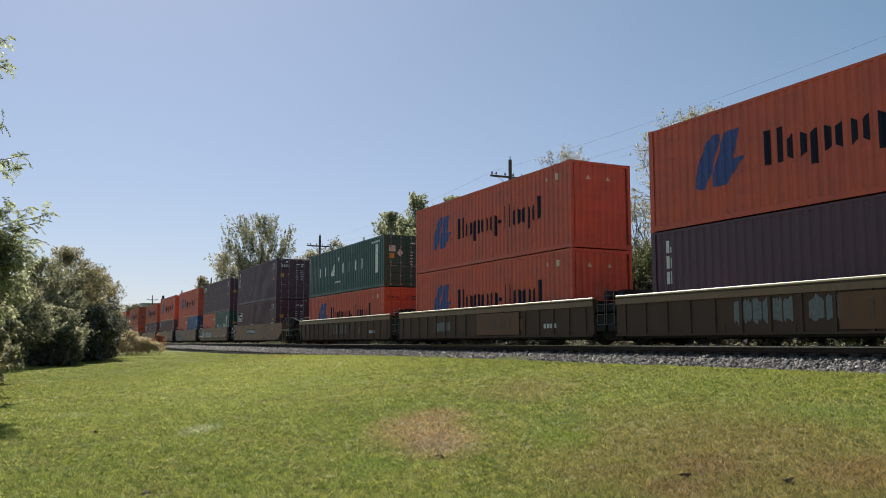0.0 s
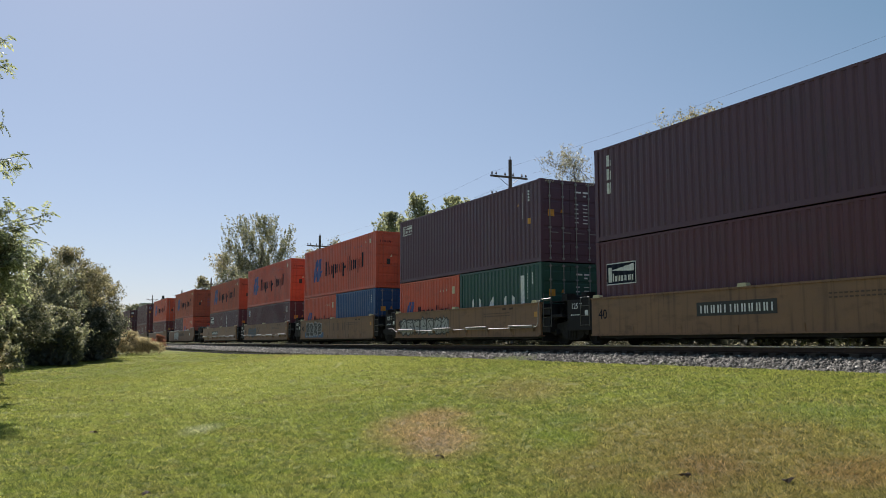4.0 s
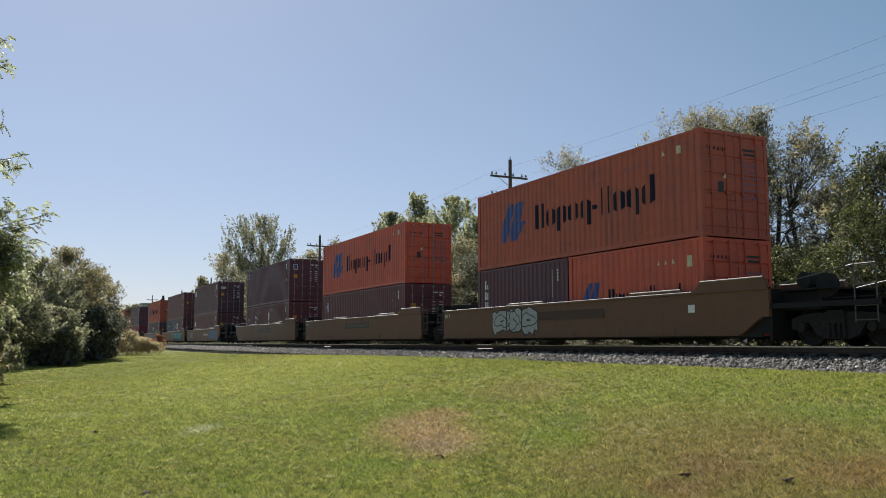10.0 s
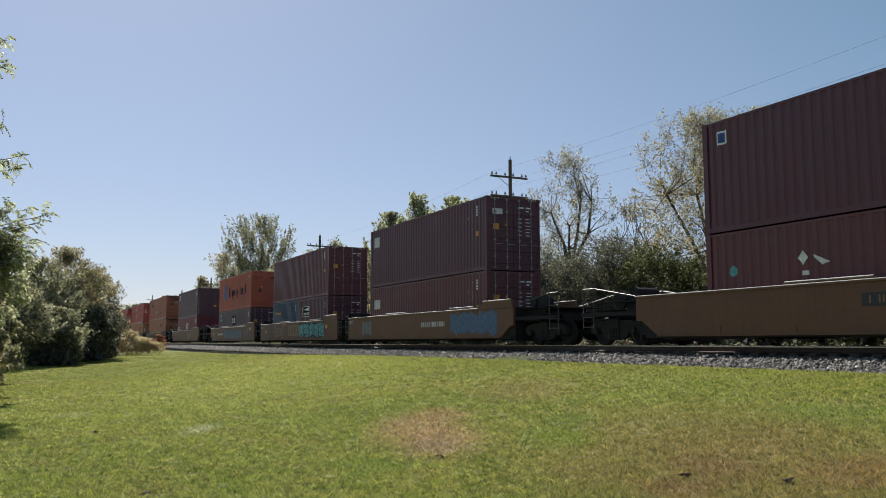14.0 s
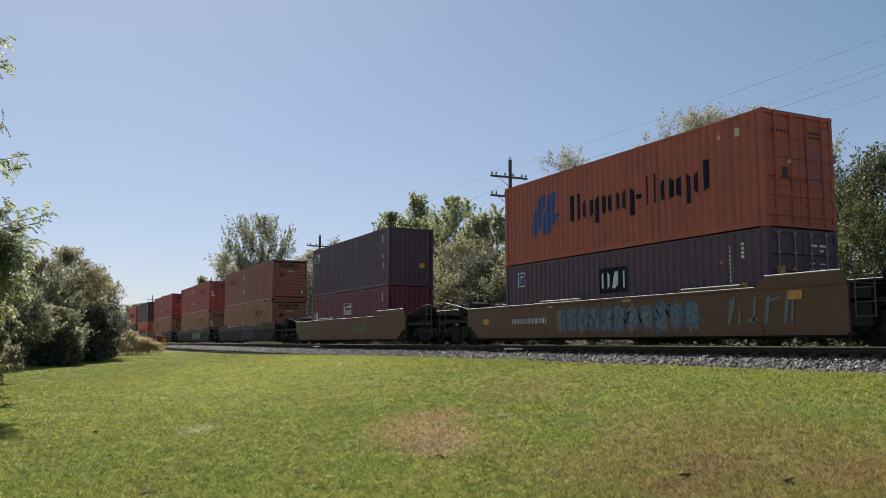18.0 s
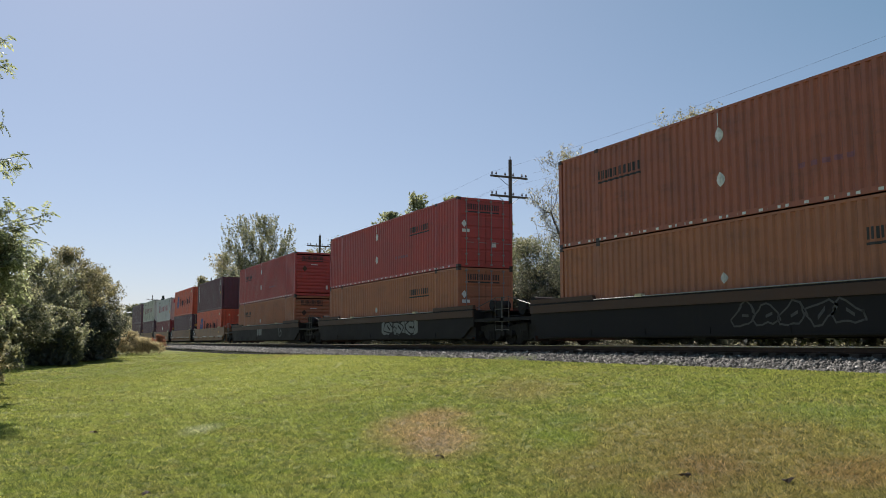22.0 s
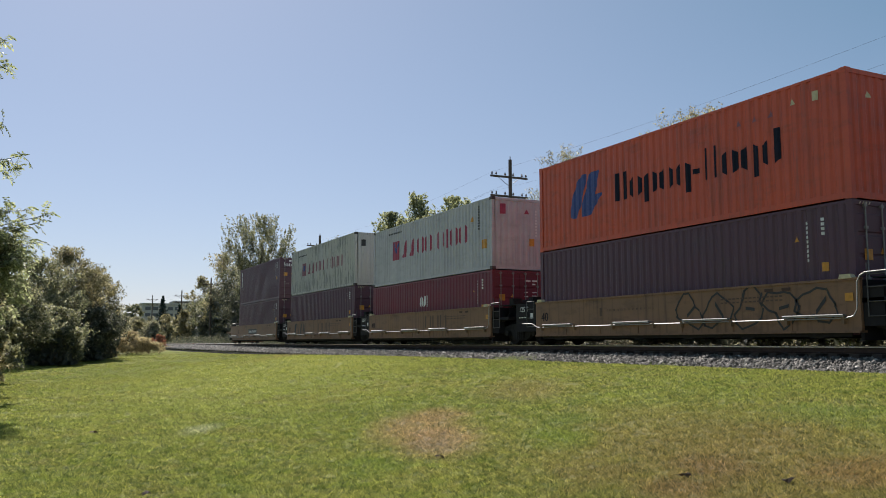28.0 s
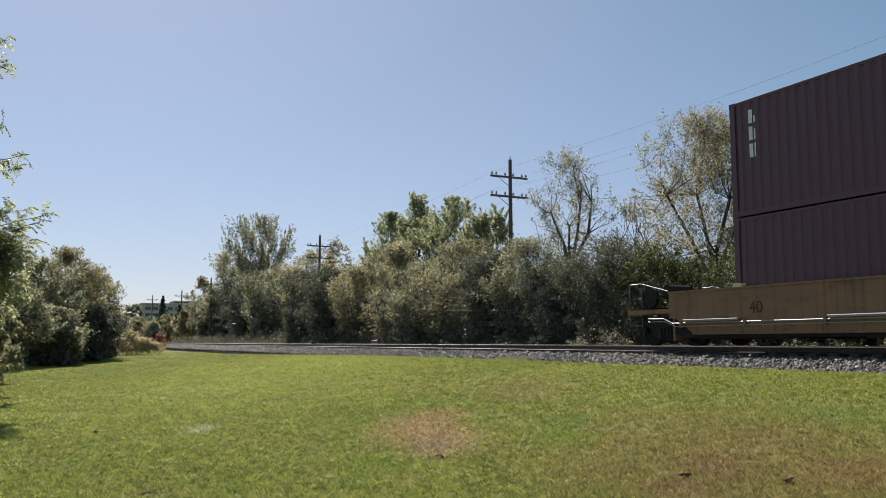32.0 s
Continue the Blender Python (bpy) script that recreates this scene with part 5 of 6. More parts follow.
# last tan five-pack
stack(19, dark_box(MAROON, "maroon steel container with large upright white letters", HC, [(WHITE, upright_name(0.85, HC - 0.5, 6, 0.22, 0.26))], door="none"), [orange_box("lower orange container with blue emblem and dark name", None, HC, "none")])
stack(20, orange_box("bright orange container with blue emblem and name", door="none"), [dark_box(PLUM, "lower dark plum container with white codes", HC)])
YM = [(MAGENTA, name_shapes("vvOO OlOO", 3.6, 10.2, 1.2, 0.78)), (MAGENTA, [box_mark(2.5, 3.3, 1.15, 2.05)]), (LOGO_BLUE, [[(2.6, 1.85, 2.0), (2.9, 1.45, 1.7), (3.2, 1.85, 2.0)]]), (SOOT, [box_mark(2.0 + 0.12 * j, 2.08 + 0.12 * j, 2.42, 2.5) for j in range(13)] + code_rows(11.1, 2.5, 9, 0.11, 0.07, 0.07)), (YELLOW, [box_mark(11.4, 11.75, 0.85, 1.2), triangle(10.6, 2.0, 0.25)])]
YM_END = [(MAGENTA, [box_mark(-0.85, -0.6, 2.15, 2.55), triangle(0.35, 2.2, 0.22)]), (YELLOW, [box_mark(0.45, 0.68, 0.95, 1.25)]), (WHITE, code_rows(0.75, 2.3, 9, 0.12, 0.06, 0.07))]
stack(21, (PALE, "pale grey container with red name and emblem", dict(H=HC - 0.1, door="rear", side=YM, end=YM_END)), [dark_box(CRIMSON, "lower crimson container with white letters", STD, [(WHITE, name_shapes("Ovl", 5.6, 6.5, 1.4, 0.48))])])
stack(22, (PALE_WORN, "peeling grey container with faded red name", dict(H=HC, door="rear", side=[(FADED, name_shapes("vvOO OlOO", 3.6, 10.2, 1.2, 0.7)), (FADED, [box_mark(2.5, 3.3, 1.15, 1.95)]), (LOGO_BLUE, [box_mark(2.7, 3.05, 1.45, 1.8)]), (SOOT, [box_mark(1.6 + 0.14 * j, 1.7 + 0.14 * j, 2.42, 2.5) for j in range(13)])], end=[(SOOT, [box_mark(-0.85, -0.6, 2.15, 2.5), triangle(0.35, 2.2, 0.22)]), (YELLOW, [box_mark(0.5, 0.75, 0.95, 1.25)])])), [dark_box(PLUM, "lower plum container with white codes", HC)])
stack(23, dark_box(PLUM, "plum container with pale lettering on its doors", HC, [TEX_SIDE], [TEX_DOOR]), [dark_box(PLUM, "lower dark plum container with yellow triangle", HC)])
for k in range(19, 24):
    front, rear = "coupler" if k == 19 else "joint", "coupler" if k == 23 else "plate"
    marks = [(SPRAY_BROWN, bars_for("TTT", 6.6, 8.8, 0.72, 0.5))] if k in (21, 22) else []
    if k == 20:
        marks = [(SPRAY_BROWN, bars_for("xxxxxxxxxxxx", 3.9, 6.0, 1.0, 0.09) + [box_mark(3.55, 3.68, 0.86, 1.12)]), (SOOT, scrawl(6.9, 11.9, 0.42, 1.34, 5, 61, 0.05))]
    if k == 22:
        marks += [(SOOT, strokes(1.6, 4.0, 0.45, 1.3, 11, 62))]
    if k == 23:
        p, q = number_panel(4.2)
        marks = p + q
    marks = marks + [(SPRAY_BROWN, [box_mark(8.5 + 0.13 * j, 8.59 + 0.13 * j, 1.12 - 0.09 * i, 1.155 - 0.09 * i) for j in range(15) for i in range(2)]), (UMBER, [box_mark(9.9, 10.15, 1.25, 1.32), box_mark(10.4, 10.65, 1.25, 1.32)]), (YELLOW, [box_mark(12.05, 12.25, 0.95, 1.12)])]
    u = car_unit("tan", REAR[k - 1], -(2.2 if k == 23 else 0), 12.4 + (2.2 if k == 19 else 0), front, rear, TAN, TAN_LABEL, 1.42, 0.3, None if k > 19 else 14.9, -1.5 if k < 23 else -2.7, pipes="two" if k == 23 else True, marks=marks, cap=(0.3, 12.1))
    car_words(u, "40", 0.35 if k != 23 else 0.6, 0.78, 0.42, INK if k != 23 else UMBER)


# ---- trees, hedges, far things ----
GREEN_LEAF = leaves("green_leaves", [(0.0, (0.094, 0.104, 0.084)), (0.45, (0.211, 0.218, 0.154)), (0.85, (0.390, 0.376, 0.257)), (1.0, (0.62, 0.60, 0.610))], 0.55)
DARK_LEAF = leaves("dark_leaves", [(0.0, (0.055, 0.063, 0.059)), (0.6, (0.120, 0.127, 0.101)), (0.9, (0.21, 0.21, 0.165)), (1.0, (0.48, 0.46, 0.439))], 0.42)
YELLOW_LEAF = leaves("turning_leaves", [(0.0, (0.119, 0.115, 0.084)), (0.5, (0.273, 0.247, 0.163)), (0.85, (0.504, 0.438, 0.298)), (1.0, (0.64, 0.60, 0.561))], 0.57)
PALE_LEAF = leaves("pale_dry_leaves", [(0.0, (0.13, 0.128, 0.098)), (0.5, (0.28, 0.265, 0.198)), (0.82, (0.48, 0.44, 0.37)), (1.0, (0.74, 0.74, 0.74))], 0.48)
SUNNY_LEAF = leaves("sunlit_green_leaves", [(0.0, (0.036, 0.048, 0.022)), (0.5, (0.075, 0.092, 0.038)), (0.86, (0.165, 0.172, 0.072)), (1.0, (0.48, 0.46, 0.33))], 0.48)
LIGHT_LEAF = leaves("pale_olive_leaves", [(0.0, (0.17, 0.185, 0.12)), (0.5, (0.33, 0.345, 0.21)), (0.86, (0.54, 0.54, 0.35)), (1.0, (0.76, 0.76, 0.64))], 0.62)
SHADE_LEAF = leaves("shading_leaves", [(0.0, (0.070, 0.080, 0.076)), (0.6, (0.125, 0.135, 0.116)), (1.0, (0.20, 0.205, 0.165))], 0.22)
SPRAY_LEAF = leaves("locust_leaflets", [(0.0, (0.17, 0.195, 0.125)), (0.5, (0.32, 0.35, 0.23)), (0.85, (0.52, 0.54, 0.38)), (1.0, (0.76, 0.76, 0.66))], 0.62, 0.5)
MAPLE_LEAF = leaves("maple_leaves", [(0.0, (0.143, 0.162, 0.107)), (0.45, (0.319, 0.339, 0.215)), (0.85, (0.554, 0.553, 0.368)), (1.0, (0.62, 0.62, 0.586))], 0.55)
NEEDLE = leaves("spruce_needles", [(0.0, (0.012, 0.027, 0.025)), (0.7, (0.027, 0.048, 0.047)), (1.0, (0.045, 0.075, 0.072))], 0.1)
DRY = leaves("dry_grass", [(0.0, (0.309, 0.255, 0.178)), (0.6, (0.570, 0.460, 0.320)), (1.0, (0.780, 0.689, 0.568))], 0.6)
RUSSET = leaves("russet_leaves", [(0.0, (0.270, 0.117, 0.088)), (0.6, (0.450, 0.195, 0.137)), (1.0, (0.585, 0.312, 0.215))], 0.4)


def twig_leaves(twigs, width, count, size, rng):
    """Leaves along twigs: each twig is a foot and a tip."""
    foot, tip = twigs
    k = rng.integers(0, len(foot), count)
    u = rng.random(count) ** 0.7
    p = foot[k] + (tip[k] - foot[k]) * u[:, None] + rng.normal(0, 1, (count, 3)) * (width[k] * (1.05 - 0.75 * u))[:, None]
    return diamonds(p, size, rng, (tip[k] - foot[k]))


def diamonds(p, size, rng, along=None):
    """Small pointed leaves, one to a point."""
    count = len(p)
    a = rng.normal(0, 1, (count, 3))
    a[:, 2] -= 0.3
    a /= np.linalg.norm(a, axis=1)[:, None]
    b = np.cross(a, rng.normal(0, 1, (count, 3)))
    b /= np.linalg.norm(b, axis=1)[:, None] + 1e-9
    s = (size * rng.uniform(0.5, 1.45, count))[:, None]
    v = np.stack([p - a * s * 0.75 + b * s * 0.42, p + a * s, p - a * s * 0.55 - b * s * 0.5], 1)
    return v.reshape(-1, 3), np.arange(count * 3).reshape(-1, 3)


def leaf_cloud(centres, spread, count, size, rng, flat=0.8, droop=0.0):
    """Leaves (one diamond each) scattered round the given centres."""
    k = rng.integers(0, len(centres), count)
    d = rng.normal(0, 1, (count, 3))
    d /= np.linalg.norm(d, axis=1)[:, None]
    p = centres[k] + d * (spread[k] * rng.random(count) ** 0.45)[:, None] * np.array([1, 1, flat])
    a = rng.normal(0, 1, (count, 3))
    a[:, 2] -= droop
    a /= np.linalg.norm(a, axis=1)[:, None]
    b = np.cross(a, rng.normal(0, 1, (count, 3)))
    b /= np.linalg.norm(b, axis=1)[:, None] + 1e-9
    s = (size * rng.uniform(0.6, 1.35, count))[:, None]
    n = np.cross(a, b) * 0.16
    v = np.stack([p - a * s, p + b * s * 0.42 + n * s, p + a * s, p - b * s * 0.42 + n * s], 1)
    return v.reshape(-1, 3), np.arange(count * 4).reshape(-1, 4)


def tube_mesh(name, segs, material, parent, full=6):
    verts, faces, base = [], [], 0
    for p, q, r0, r1 in segs:
        sides = full if r0 > 0.03 else 3
        ang = np.arange(sides) * 2 * math.pi / sides
        p, q = np.array(p, float), np.array(q, float)
        d = q - p
        d /= np.linalg.norm(d) + 1e-9
        u = np.cross(d, (0.31, 0.77, 0.55))
        u /= np.linalg.norm(u) + 1e-9
        w = np.cross(d, u)
        ring = np.cos(ang)[:, None] * u + np.sin(ang)[:, None] * w
        verts += [p + ring * r0, q + ring * r1]
        i = np.arange(sides)
        faces.append(np.stack([base + i, base + (i + 1) % sides, base + sides + (i + 1) % sides, base + sides + i], 1))
        base += 2 * sides
    return quick_mesh(name, np.concatenate(verts), np.concatenate(faces), material, parent, True)


def plant(name, label, x, y, top, radius, leaf, count, size, seed, base=None, start=0.25, stems=1, vase=0.6, sparse=1.0, flat=0.8, lean=(0, 0), group="", category="tree", clumps=46, thick=1.0, pointed=0.0, plume=0.0, twigs=4, inner=0, shoot=1.0):
    """A tree or bush: limbs that fork towards clumps of leaves inside its outline."""
    rng = np.random.default_rng(seed)
    z0 = float(ground_z(x, y)) if base is None else base
    height = top - z0
    thing = empty(name, x, y, z0)
    tagged(thing, label, category, group)
    segs, foot, tip, spread = [], [], [], []
    heads = []
    for s in range(stems):
        a = rng.random() * 6.28
        off = np.array([math.cos(a), math.sin(a), 0]) * (radius * 0.25 if stems > 1 else 0)
        h = height * (start + 0.12 * rng.random())
        p = np.array([0, 0, -0.1]) + off * 0.4
        q = np.array([lean[0] * 0.5, lean[1] * 0.5, h]) + off
        r = 0.022 * height * thick / math.sqrt(stems)
        mid = (p + q) / 2 + rng.normal(0, 0.03 * height, 3) * (1, 1, 0)
        segs += [(p, mid, r, r * 0.85), (mid, q, r * 0.85, r * 0.7)]
        limbs = 5 if stems == 1 else 2
        for b in range(limbs):
            f = rng.uniform(0.18, 0.62)
            ang = (b + rng.uniform(0, 0.8)) / limbs * 6.283 + s
            wide = radius * rng.uniform(0.25, 0.6)
            e = np.array([math.cos(ang) * wide + lean[0] * f, math.sin(ang) * wide + lean[1] * f, height * (start + (1 - start) * f)]) + off * 0.5
            kink = q + (e - q) * 0.45 + rng.normal(0, 0.07 * radius, 3)
            rl = r * rng.uniform(0.4, 0.62)
            segs += [(q, kink, rl, rl * 0.8), (kink, e, rl * 0.8, rl * 0.55)]
            heads.append((e, rl * 0.55))
            heads.append((kink, rl * 0.7))
    spots = np.array([hd[0] for hd in heads])
    for c in range(clumps):
        u = rng.random()
        zz = start + (1 - start) * (0.06 + 0.94 * u ** 0.85)
        # outline: widest at `vase` of the height
        f = (zz - start) / (1 - start)
        wide = math.sin(math.pi * min(1, max(0.04, (f * 0.5 / vase if f < vase else 0.5 + 0.5 * (f - vase) / (1 - vase))))) ** 0.62
        if pointed:
            wide = (1 - f) ** pointed
        a, rr = rng.random() * 6.283, radius * wide * math.sqrt(rng.random()) * rng.uniform(0.75, 1.12)
        end = np.array([math.cos(a) * rr + lean[0] * f, math.sin(a) * rr + lean[1] * f, zz * height * rng.uniform(0.93, 1.0)])
        near = np.linalg.norm(spots - end, axis=1) + np.maximum(0, spots[:, 2] - end[2]) * 1.5 + rng.random(len(spots)) * 0.25 * radius
        q, r = heads[int(np.argmin(near))]
        j = q + (end - q) * rng.uniform(0.4, 0.6) + rng.normal(0, 0.09 * radius, 3)
        r1 = max(0.012, r * rng.uniform(0.35, 0.6))
        segs += [(q, j, r1, r1 * 0.6), (j, end, r1 * 0.6, 0.012)]
        out = end - np.array([lean[0] * f, lean[1] * f, height * 0.45])
        out = out / (np.linalg.norm(out) + 1e-6)
        for t in range(9):
            way = out * 0.55 + rng.normal(0, 0.6 - 0.32 * min(1, plume), 3) + (0, 0, 0.35 + 0.55 * plume)
            way /= np.linalg.norm(way)
            long = radius * rng.uniform(0.16, 0.42) * (1 + 0.7 * plume) * shoot
            p0 = end - out * radius * 0.1 + rng.normal(0, 0.06, 3) * radius
            p1 = p0 + way * long
            p1[2] = min(p1[2], height * 1.03)
            foot.append(p0)
            tip.append(p1)
            spread.append(radius * 0.075 * sparse)
            if t < twigs:
                segs.append((p0, p1, 0.013, 0.005))
    wood = tube_mesh("trunk" if stems == 1 else "branchwork", segs, BARK, thing)
    if stems > 1:
        tagged(wood, kind="stuff")
    v, f = twig_leaves((np.array(foot), np.array(tip)), np.array(spread), int(count * LEAFY), size, rng)
    v[:, 2] = np.maximum(v[:, 2], 0.03)
    quick_mesh("crown", v, f, leaf, thing)
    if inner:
        # larger dark leaves added low in the core to block light and darken it
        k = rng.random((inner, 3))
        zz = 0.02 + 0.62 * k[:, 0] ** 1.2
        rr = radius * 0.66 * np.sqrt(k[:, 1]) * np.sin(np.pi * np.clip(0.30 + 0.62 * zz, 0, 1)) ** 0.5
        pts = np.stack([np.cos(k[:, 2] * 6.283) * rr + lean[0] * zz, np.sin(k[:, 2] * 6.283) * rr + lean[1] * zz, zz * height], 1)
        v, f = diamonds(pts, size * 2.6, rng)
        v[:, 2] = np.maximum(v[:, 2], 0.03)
        tagged(quick_mesh("shading_leaves", v, f, SHADE_LEAF, thing), kind="stuff")
    return thing


LEAFY = 1.9


def greenery():
    g = "trees beyond the track"
    # tall trees behind
    plant("tree", "tall vase-shaped green tree behind the track", -137.3, 34, 20.3, 5.6, GREEN_LEAF, 11000, 0.17, 1, start=0.26, vase=0.86, sparse=0.42, group=g, clumps=74, plume=1.3, thick=0.8)
    for k, (x, r, top) in enumerate(((-91.1, 3.6, 15.0), (-83.9, 3.0, 16.0), (-75.0, 3.7, 14.3), (-67.6, 2.9, 12.5))):
        plant("tree", "tall green maple with upswept branches", x, 38, top, r * 1.05, MAPLE_LEAF, 11500, 0.14, 10 + k, start=0.2, vase=0.55, sparse=0.55, group=g, clumps=66, plume=0.55, shoot=1.0, inner=500)
    plant("tree", "thin tree with sparse pale leaves", -93.8, 32, 12.3, 2.6, PALE_LEAF, 1800, 0.16, 20, start=0.35, sparse=0.8, group=g)
    plant("tree", "slender tree with open limbs and sparse leaves", -39.6, 28, 11.4, 2.8, PALE_LEAF, 5200, 0.062, 21, start=0.34, vase=0.6, sparse=0.75, group=g, lean=(-0.9, 0), thick=0.75, clumps=64)
    plant("tree", "large spreading tree with thinning yellow-green leaves", -27.4, 27, 10.3, 3.8, YELLOW_LEAF, 21000, 0.056, 22, start=0.24, vase=0.55, sparse=0.75, group=g, lean=(-0.6, 0), clumps=110, thick=0.95)
    plant("tree", "nearly bare twiggy tree", -34.2, 28, 7.7, 1.9, PALE_LEAF, 700, 0.09, 23, start=0.3, sparse=0.7, group=g)
    for k, (x, y, top, r, lf, n) in enumerate(((-25.4, 28, 10.0, 2.4, PALE_LEAF, 5500), (-22.9, 28, 9.0, 2.3, YELLOW_LEAF, 5000), (-21.0, 27.2, 6.2, 2.0, YELLOW_LEAF, 6500), (-19.0, 26.8, 6.8, 2.2, SUNNY_LEAF, 5500), (-16.5, 27, 7.4, 2.4, YELLOW_LEAF, 4500), (-12.5, 27, 8.0, 2.6, SUNNY_LEAF, 6000))):
        plant("tree", "leafy tree turning yellow beside the track" if lf is not SUNNY_LEAF else "green leafy tree with open limbs beside the track", x, y, top, r, lf, n, 0.066, 30 + k, start=0.16, sparse=0.85, group=g, clumps=80, lean=(-0.5, 0), vase=0.5)
    # thicket along the line
    rows = ((-143.6, 30, 14.4, 5.4, YELLOW_LEAF, 7000, 0.26), (-166.8, 30, 12.6, 2.8, YELLOW_LEAF, 3000, 0.24), (-94.0, 29, 10.2, 3.4, YELLOW_LEAF, 6000, 0.18), (-150.5, 29, 8.6, 4.2, GREEN_LEAF, 5000, 0.24), (-118.9, 28, 10.0, 4.4, DARK_LEAF, 7000, 0.22),
            (-106, 27.5, 9.6, 3.6, GREEN_LEAF, 6000, 0.2), (-88, 27, 7.6, 3.0, DARK_LEAF, 6000, 0.17), (-78.5, 26.5, 7.0, 2.8, DARK_LEAF, 6500, 0.16), (-71.3, 27, 8.0, 2.7, YELLOW_LEAF, 7000, 0.14), (-63.0, 27, 8.1, 2.7, YELLOW_LEAF, 7500, 0.13),
            (-56, 26, 6.8, 2.8, GREEN_LEAF, 8000, 0.12), (-50.5, 26.5, 7.0, 2.5, YELLOW_LEAF, 8000, 0.11), (-46, 26, 6.6, 2.5, DARK_LEAF, 8500, 0.105), (-41.9, 26, 6.0, 2.3, GREEN_LEAF, 8500, 0.10), (-37.3, 26, 5.2, 2.2, DARK_LEAF, 8500, 0.10),
            (-33.4, 25.5, 5.1, 2.0, DARK_LEAF, 8500, 0.09), (-30.2, 25.5, 4.3, 1.9, SUNNY_LEAF, 8000, 0.09), (-27.0, 26, 2.6, 1.7, SUNNY_LEAF, 7000, 0.085), (-24.1, 25.6, 3.6, 1.8, SUNNY_LEAF, 7500, 0.085), (-21.6, 26, 2.4, 1.6, SUNNY_LEAF, 6500, 0.085), (-19.0, 25.4, 4.6, 1.8, SUNNY_LEAF, 7500, 0.085), (-16.3, 26, 2.9, 1.7, SUNNY_LEAF, 7000, 0.085), (-13.3, 25.6, 4.2, 1.9, SUNNY_LEAF, 6000, 0.085))
    rng = random.Random(61)
    for k, (x, y, top, r, lf, n, s) in enumerate(rows):
        if x > -100:
            x, y, top, r, n, s = x * 0.92, y * 0.92, top * (0.94 if x > -36 or x < -86 else 0.76 + 0.14 * (k % 2)), r * 1.08, int(n * 1.2), s * 0.9
        kind = "dark green" if lf in (DARK_LEAF, SUNNY_LEAF) else "yellowing" if lf is YELLOW_LEAF else "green"
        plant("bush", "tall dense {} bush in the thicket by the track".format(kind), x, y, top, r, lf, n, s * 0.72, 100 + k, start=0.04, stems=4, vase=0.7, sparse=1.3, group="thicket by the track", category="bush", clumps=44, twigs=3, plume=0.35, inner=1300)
        # a lower, thinner neighbour fills the gap to the next
        other = SUNNY_LEAF if x > -30 else DARK_LEAF if x > -36 and k % 2 else (GREEN_LEAF, PALE_LEAF, YELLOW_LEAF, DARK_LEAF, GREEN_LEAF)[k % 5]
        kind = "dark green" if other in (DARK_LEAF, SUNNY_LEAF) else "pale dry" if other is PALE_LEAF else "yellowing" if other is YELLOW_LEAF else "green"
        plant("bush", "thin twiggy {} bush in the thicket by the track".format(kind), x + r * rng.uniform(0.7, 1.2), y + rng.uniform(0.3, 1.6), top * rng.uniform(0.72, 0.98), r * 0.72, other, int(n * 0.4), s * 0.66, 300 + k, start=0.06, stems=3, vase=0.75, sparse=1.2, group="thicket by the track", category="bush", clumps=46, twigs=3, plume=0.7)
    # a darker second row that closes the thicket
    for k in range(16):
        x = -150 + k * 9.4
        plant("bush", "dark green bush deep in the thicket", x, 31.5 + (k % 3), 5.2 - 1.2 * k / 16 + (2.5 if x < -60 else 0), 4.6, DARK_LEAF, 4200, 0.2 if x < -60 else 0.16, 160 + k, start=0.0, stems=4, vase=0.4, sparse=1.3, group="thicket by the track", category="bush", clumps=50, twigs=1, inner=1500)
    # far end of the line
    plant("bush", "far yellowing bush beside the line", -170.8, 28, 6.3, 3.6, YELLOW_LEAF, 3000, 0.24, 190, start=0.02, stems=3, vase=0.4, group="far growth", category="bush")
    plant("tree", "far thin tree beside the line", -320, 33.6, 13.5, 4.4, GREEN_LEAF, 2200, 0.45, 191, start=0.3, sparse=0.8, group="far growth")
    spruce(-273, 37.2, 14.8, 4.6, 192)
    spruce(-262, 40.6, 11.4, 3.6, 197)
    for k, (x, y, top, r) in enumerate(((-186, 23.4, 4.6, 2.6), (-206, 22.8, 5.2, 2.6), (-222, 24.2, 6.4, 3.2), (-240, 26.0, 6.6, 3.2), (-250, 31.0, 7.2, 3.6), (-236, 33.0, 7.4, 3.4), (-300, 30.0, 8.6, 4.2), (-340, 34.0, 9.0, 4.6), (-380, 36.0, 9.4, 4.8))):
        plant("bush", "far {} bush beside the line".format("pale dry" if k % 2 == 0 else "yellowing"), x, y, top, r, (PALE_LEAF, YELLOW_LEAF)[k % 2], 3000, 0.19, 200 + k, start=0.0, stems=3, vase=0.5, group="far growth", category="bush", inner=300)
    # hedge at the lawn's edge
    h = "hedge at the edge of the lawn"
    for k, (x, y, top, r, lf, n) in enumerate(((-56, 2.9, 2.0, 2.3, DARK_LEAF, 14000), (-60, 3.7, 1.7, 1.6, DARK_LEAF, 9000), (-58, 2.3, 5.8, 2.5, YELLOW_LEAF, 12000), (-61, 3.7, 5.2, 1.6, PALE_LEAF, 6000), (-53, 0.6, 4.7, 2.0, GREEN_LEAF, 9000), (-47, -1.0, 3.3, 1.9, GREEN_LEAF, 9500), (-44, -2.6, 3.0, 2.0, YELLOW_LEAF, 8000), (-50, 1.2, 1.8, 2.0, GREEN_LEAF, 11000), (-62, 4.7, 4.3, 1.5, PALE_LEAF, 3200), (-66, 4.0, 4.6, 1.3, PALE_LEAF, 4000), (-63, 1.5, 4.6, 2.4, GREEN_LEAF, 8000))):
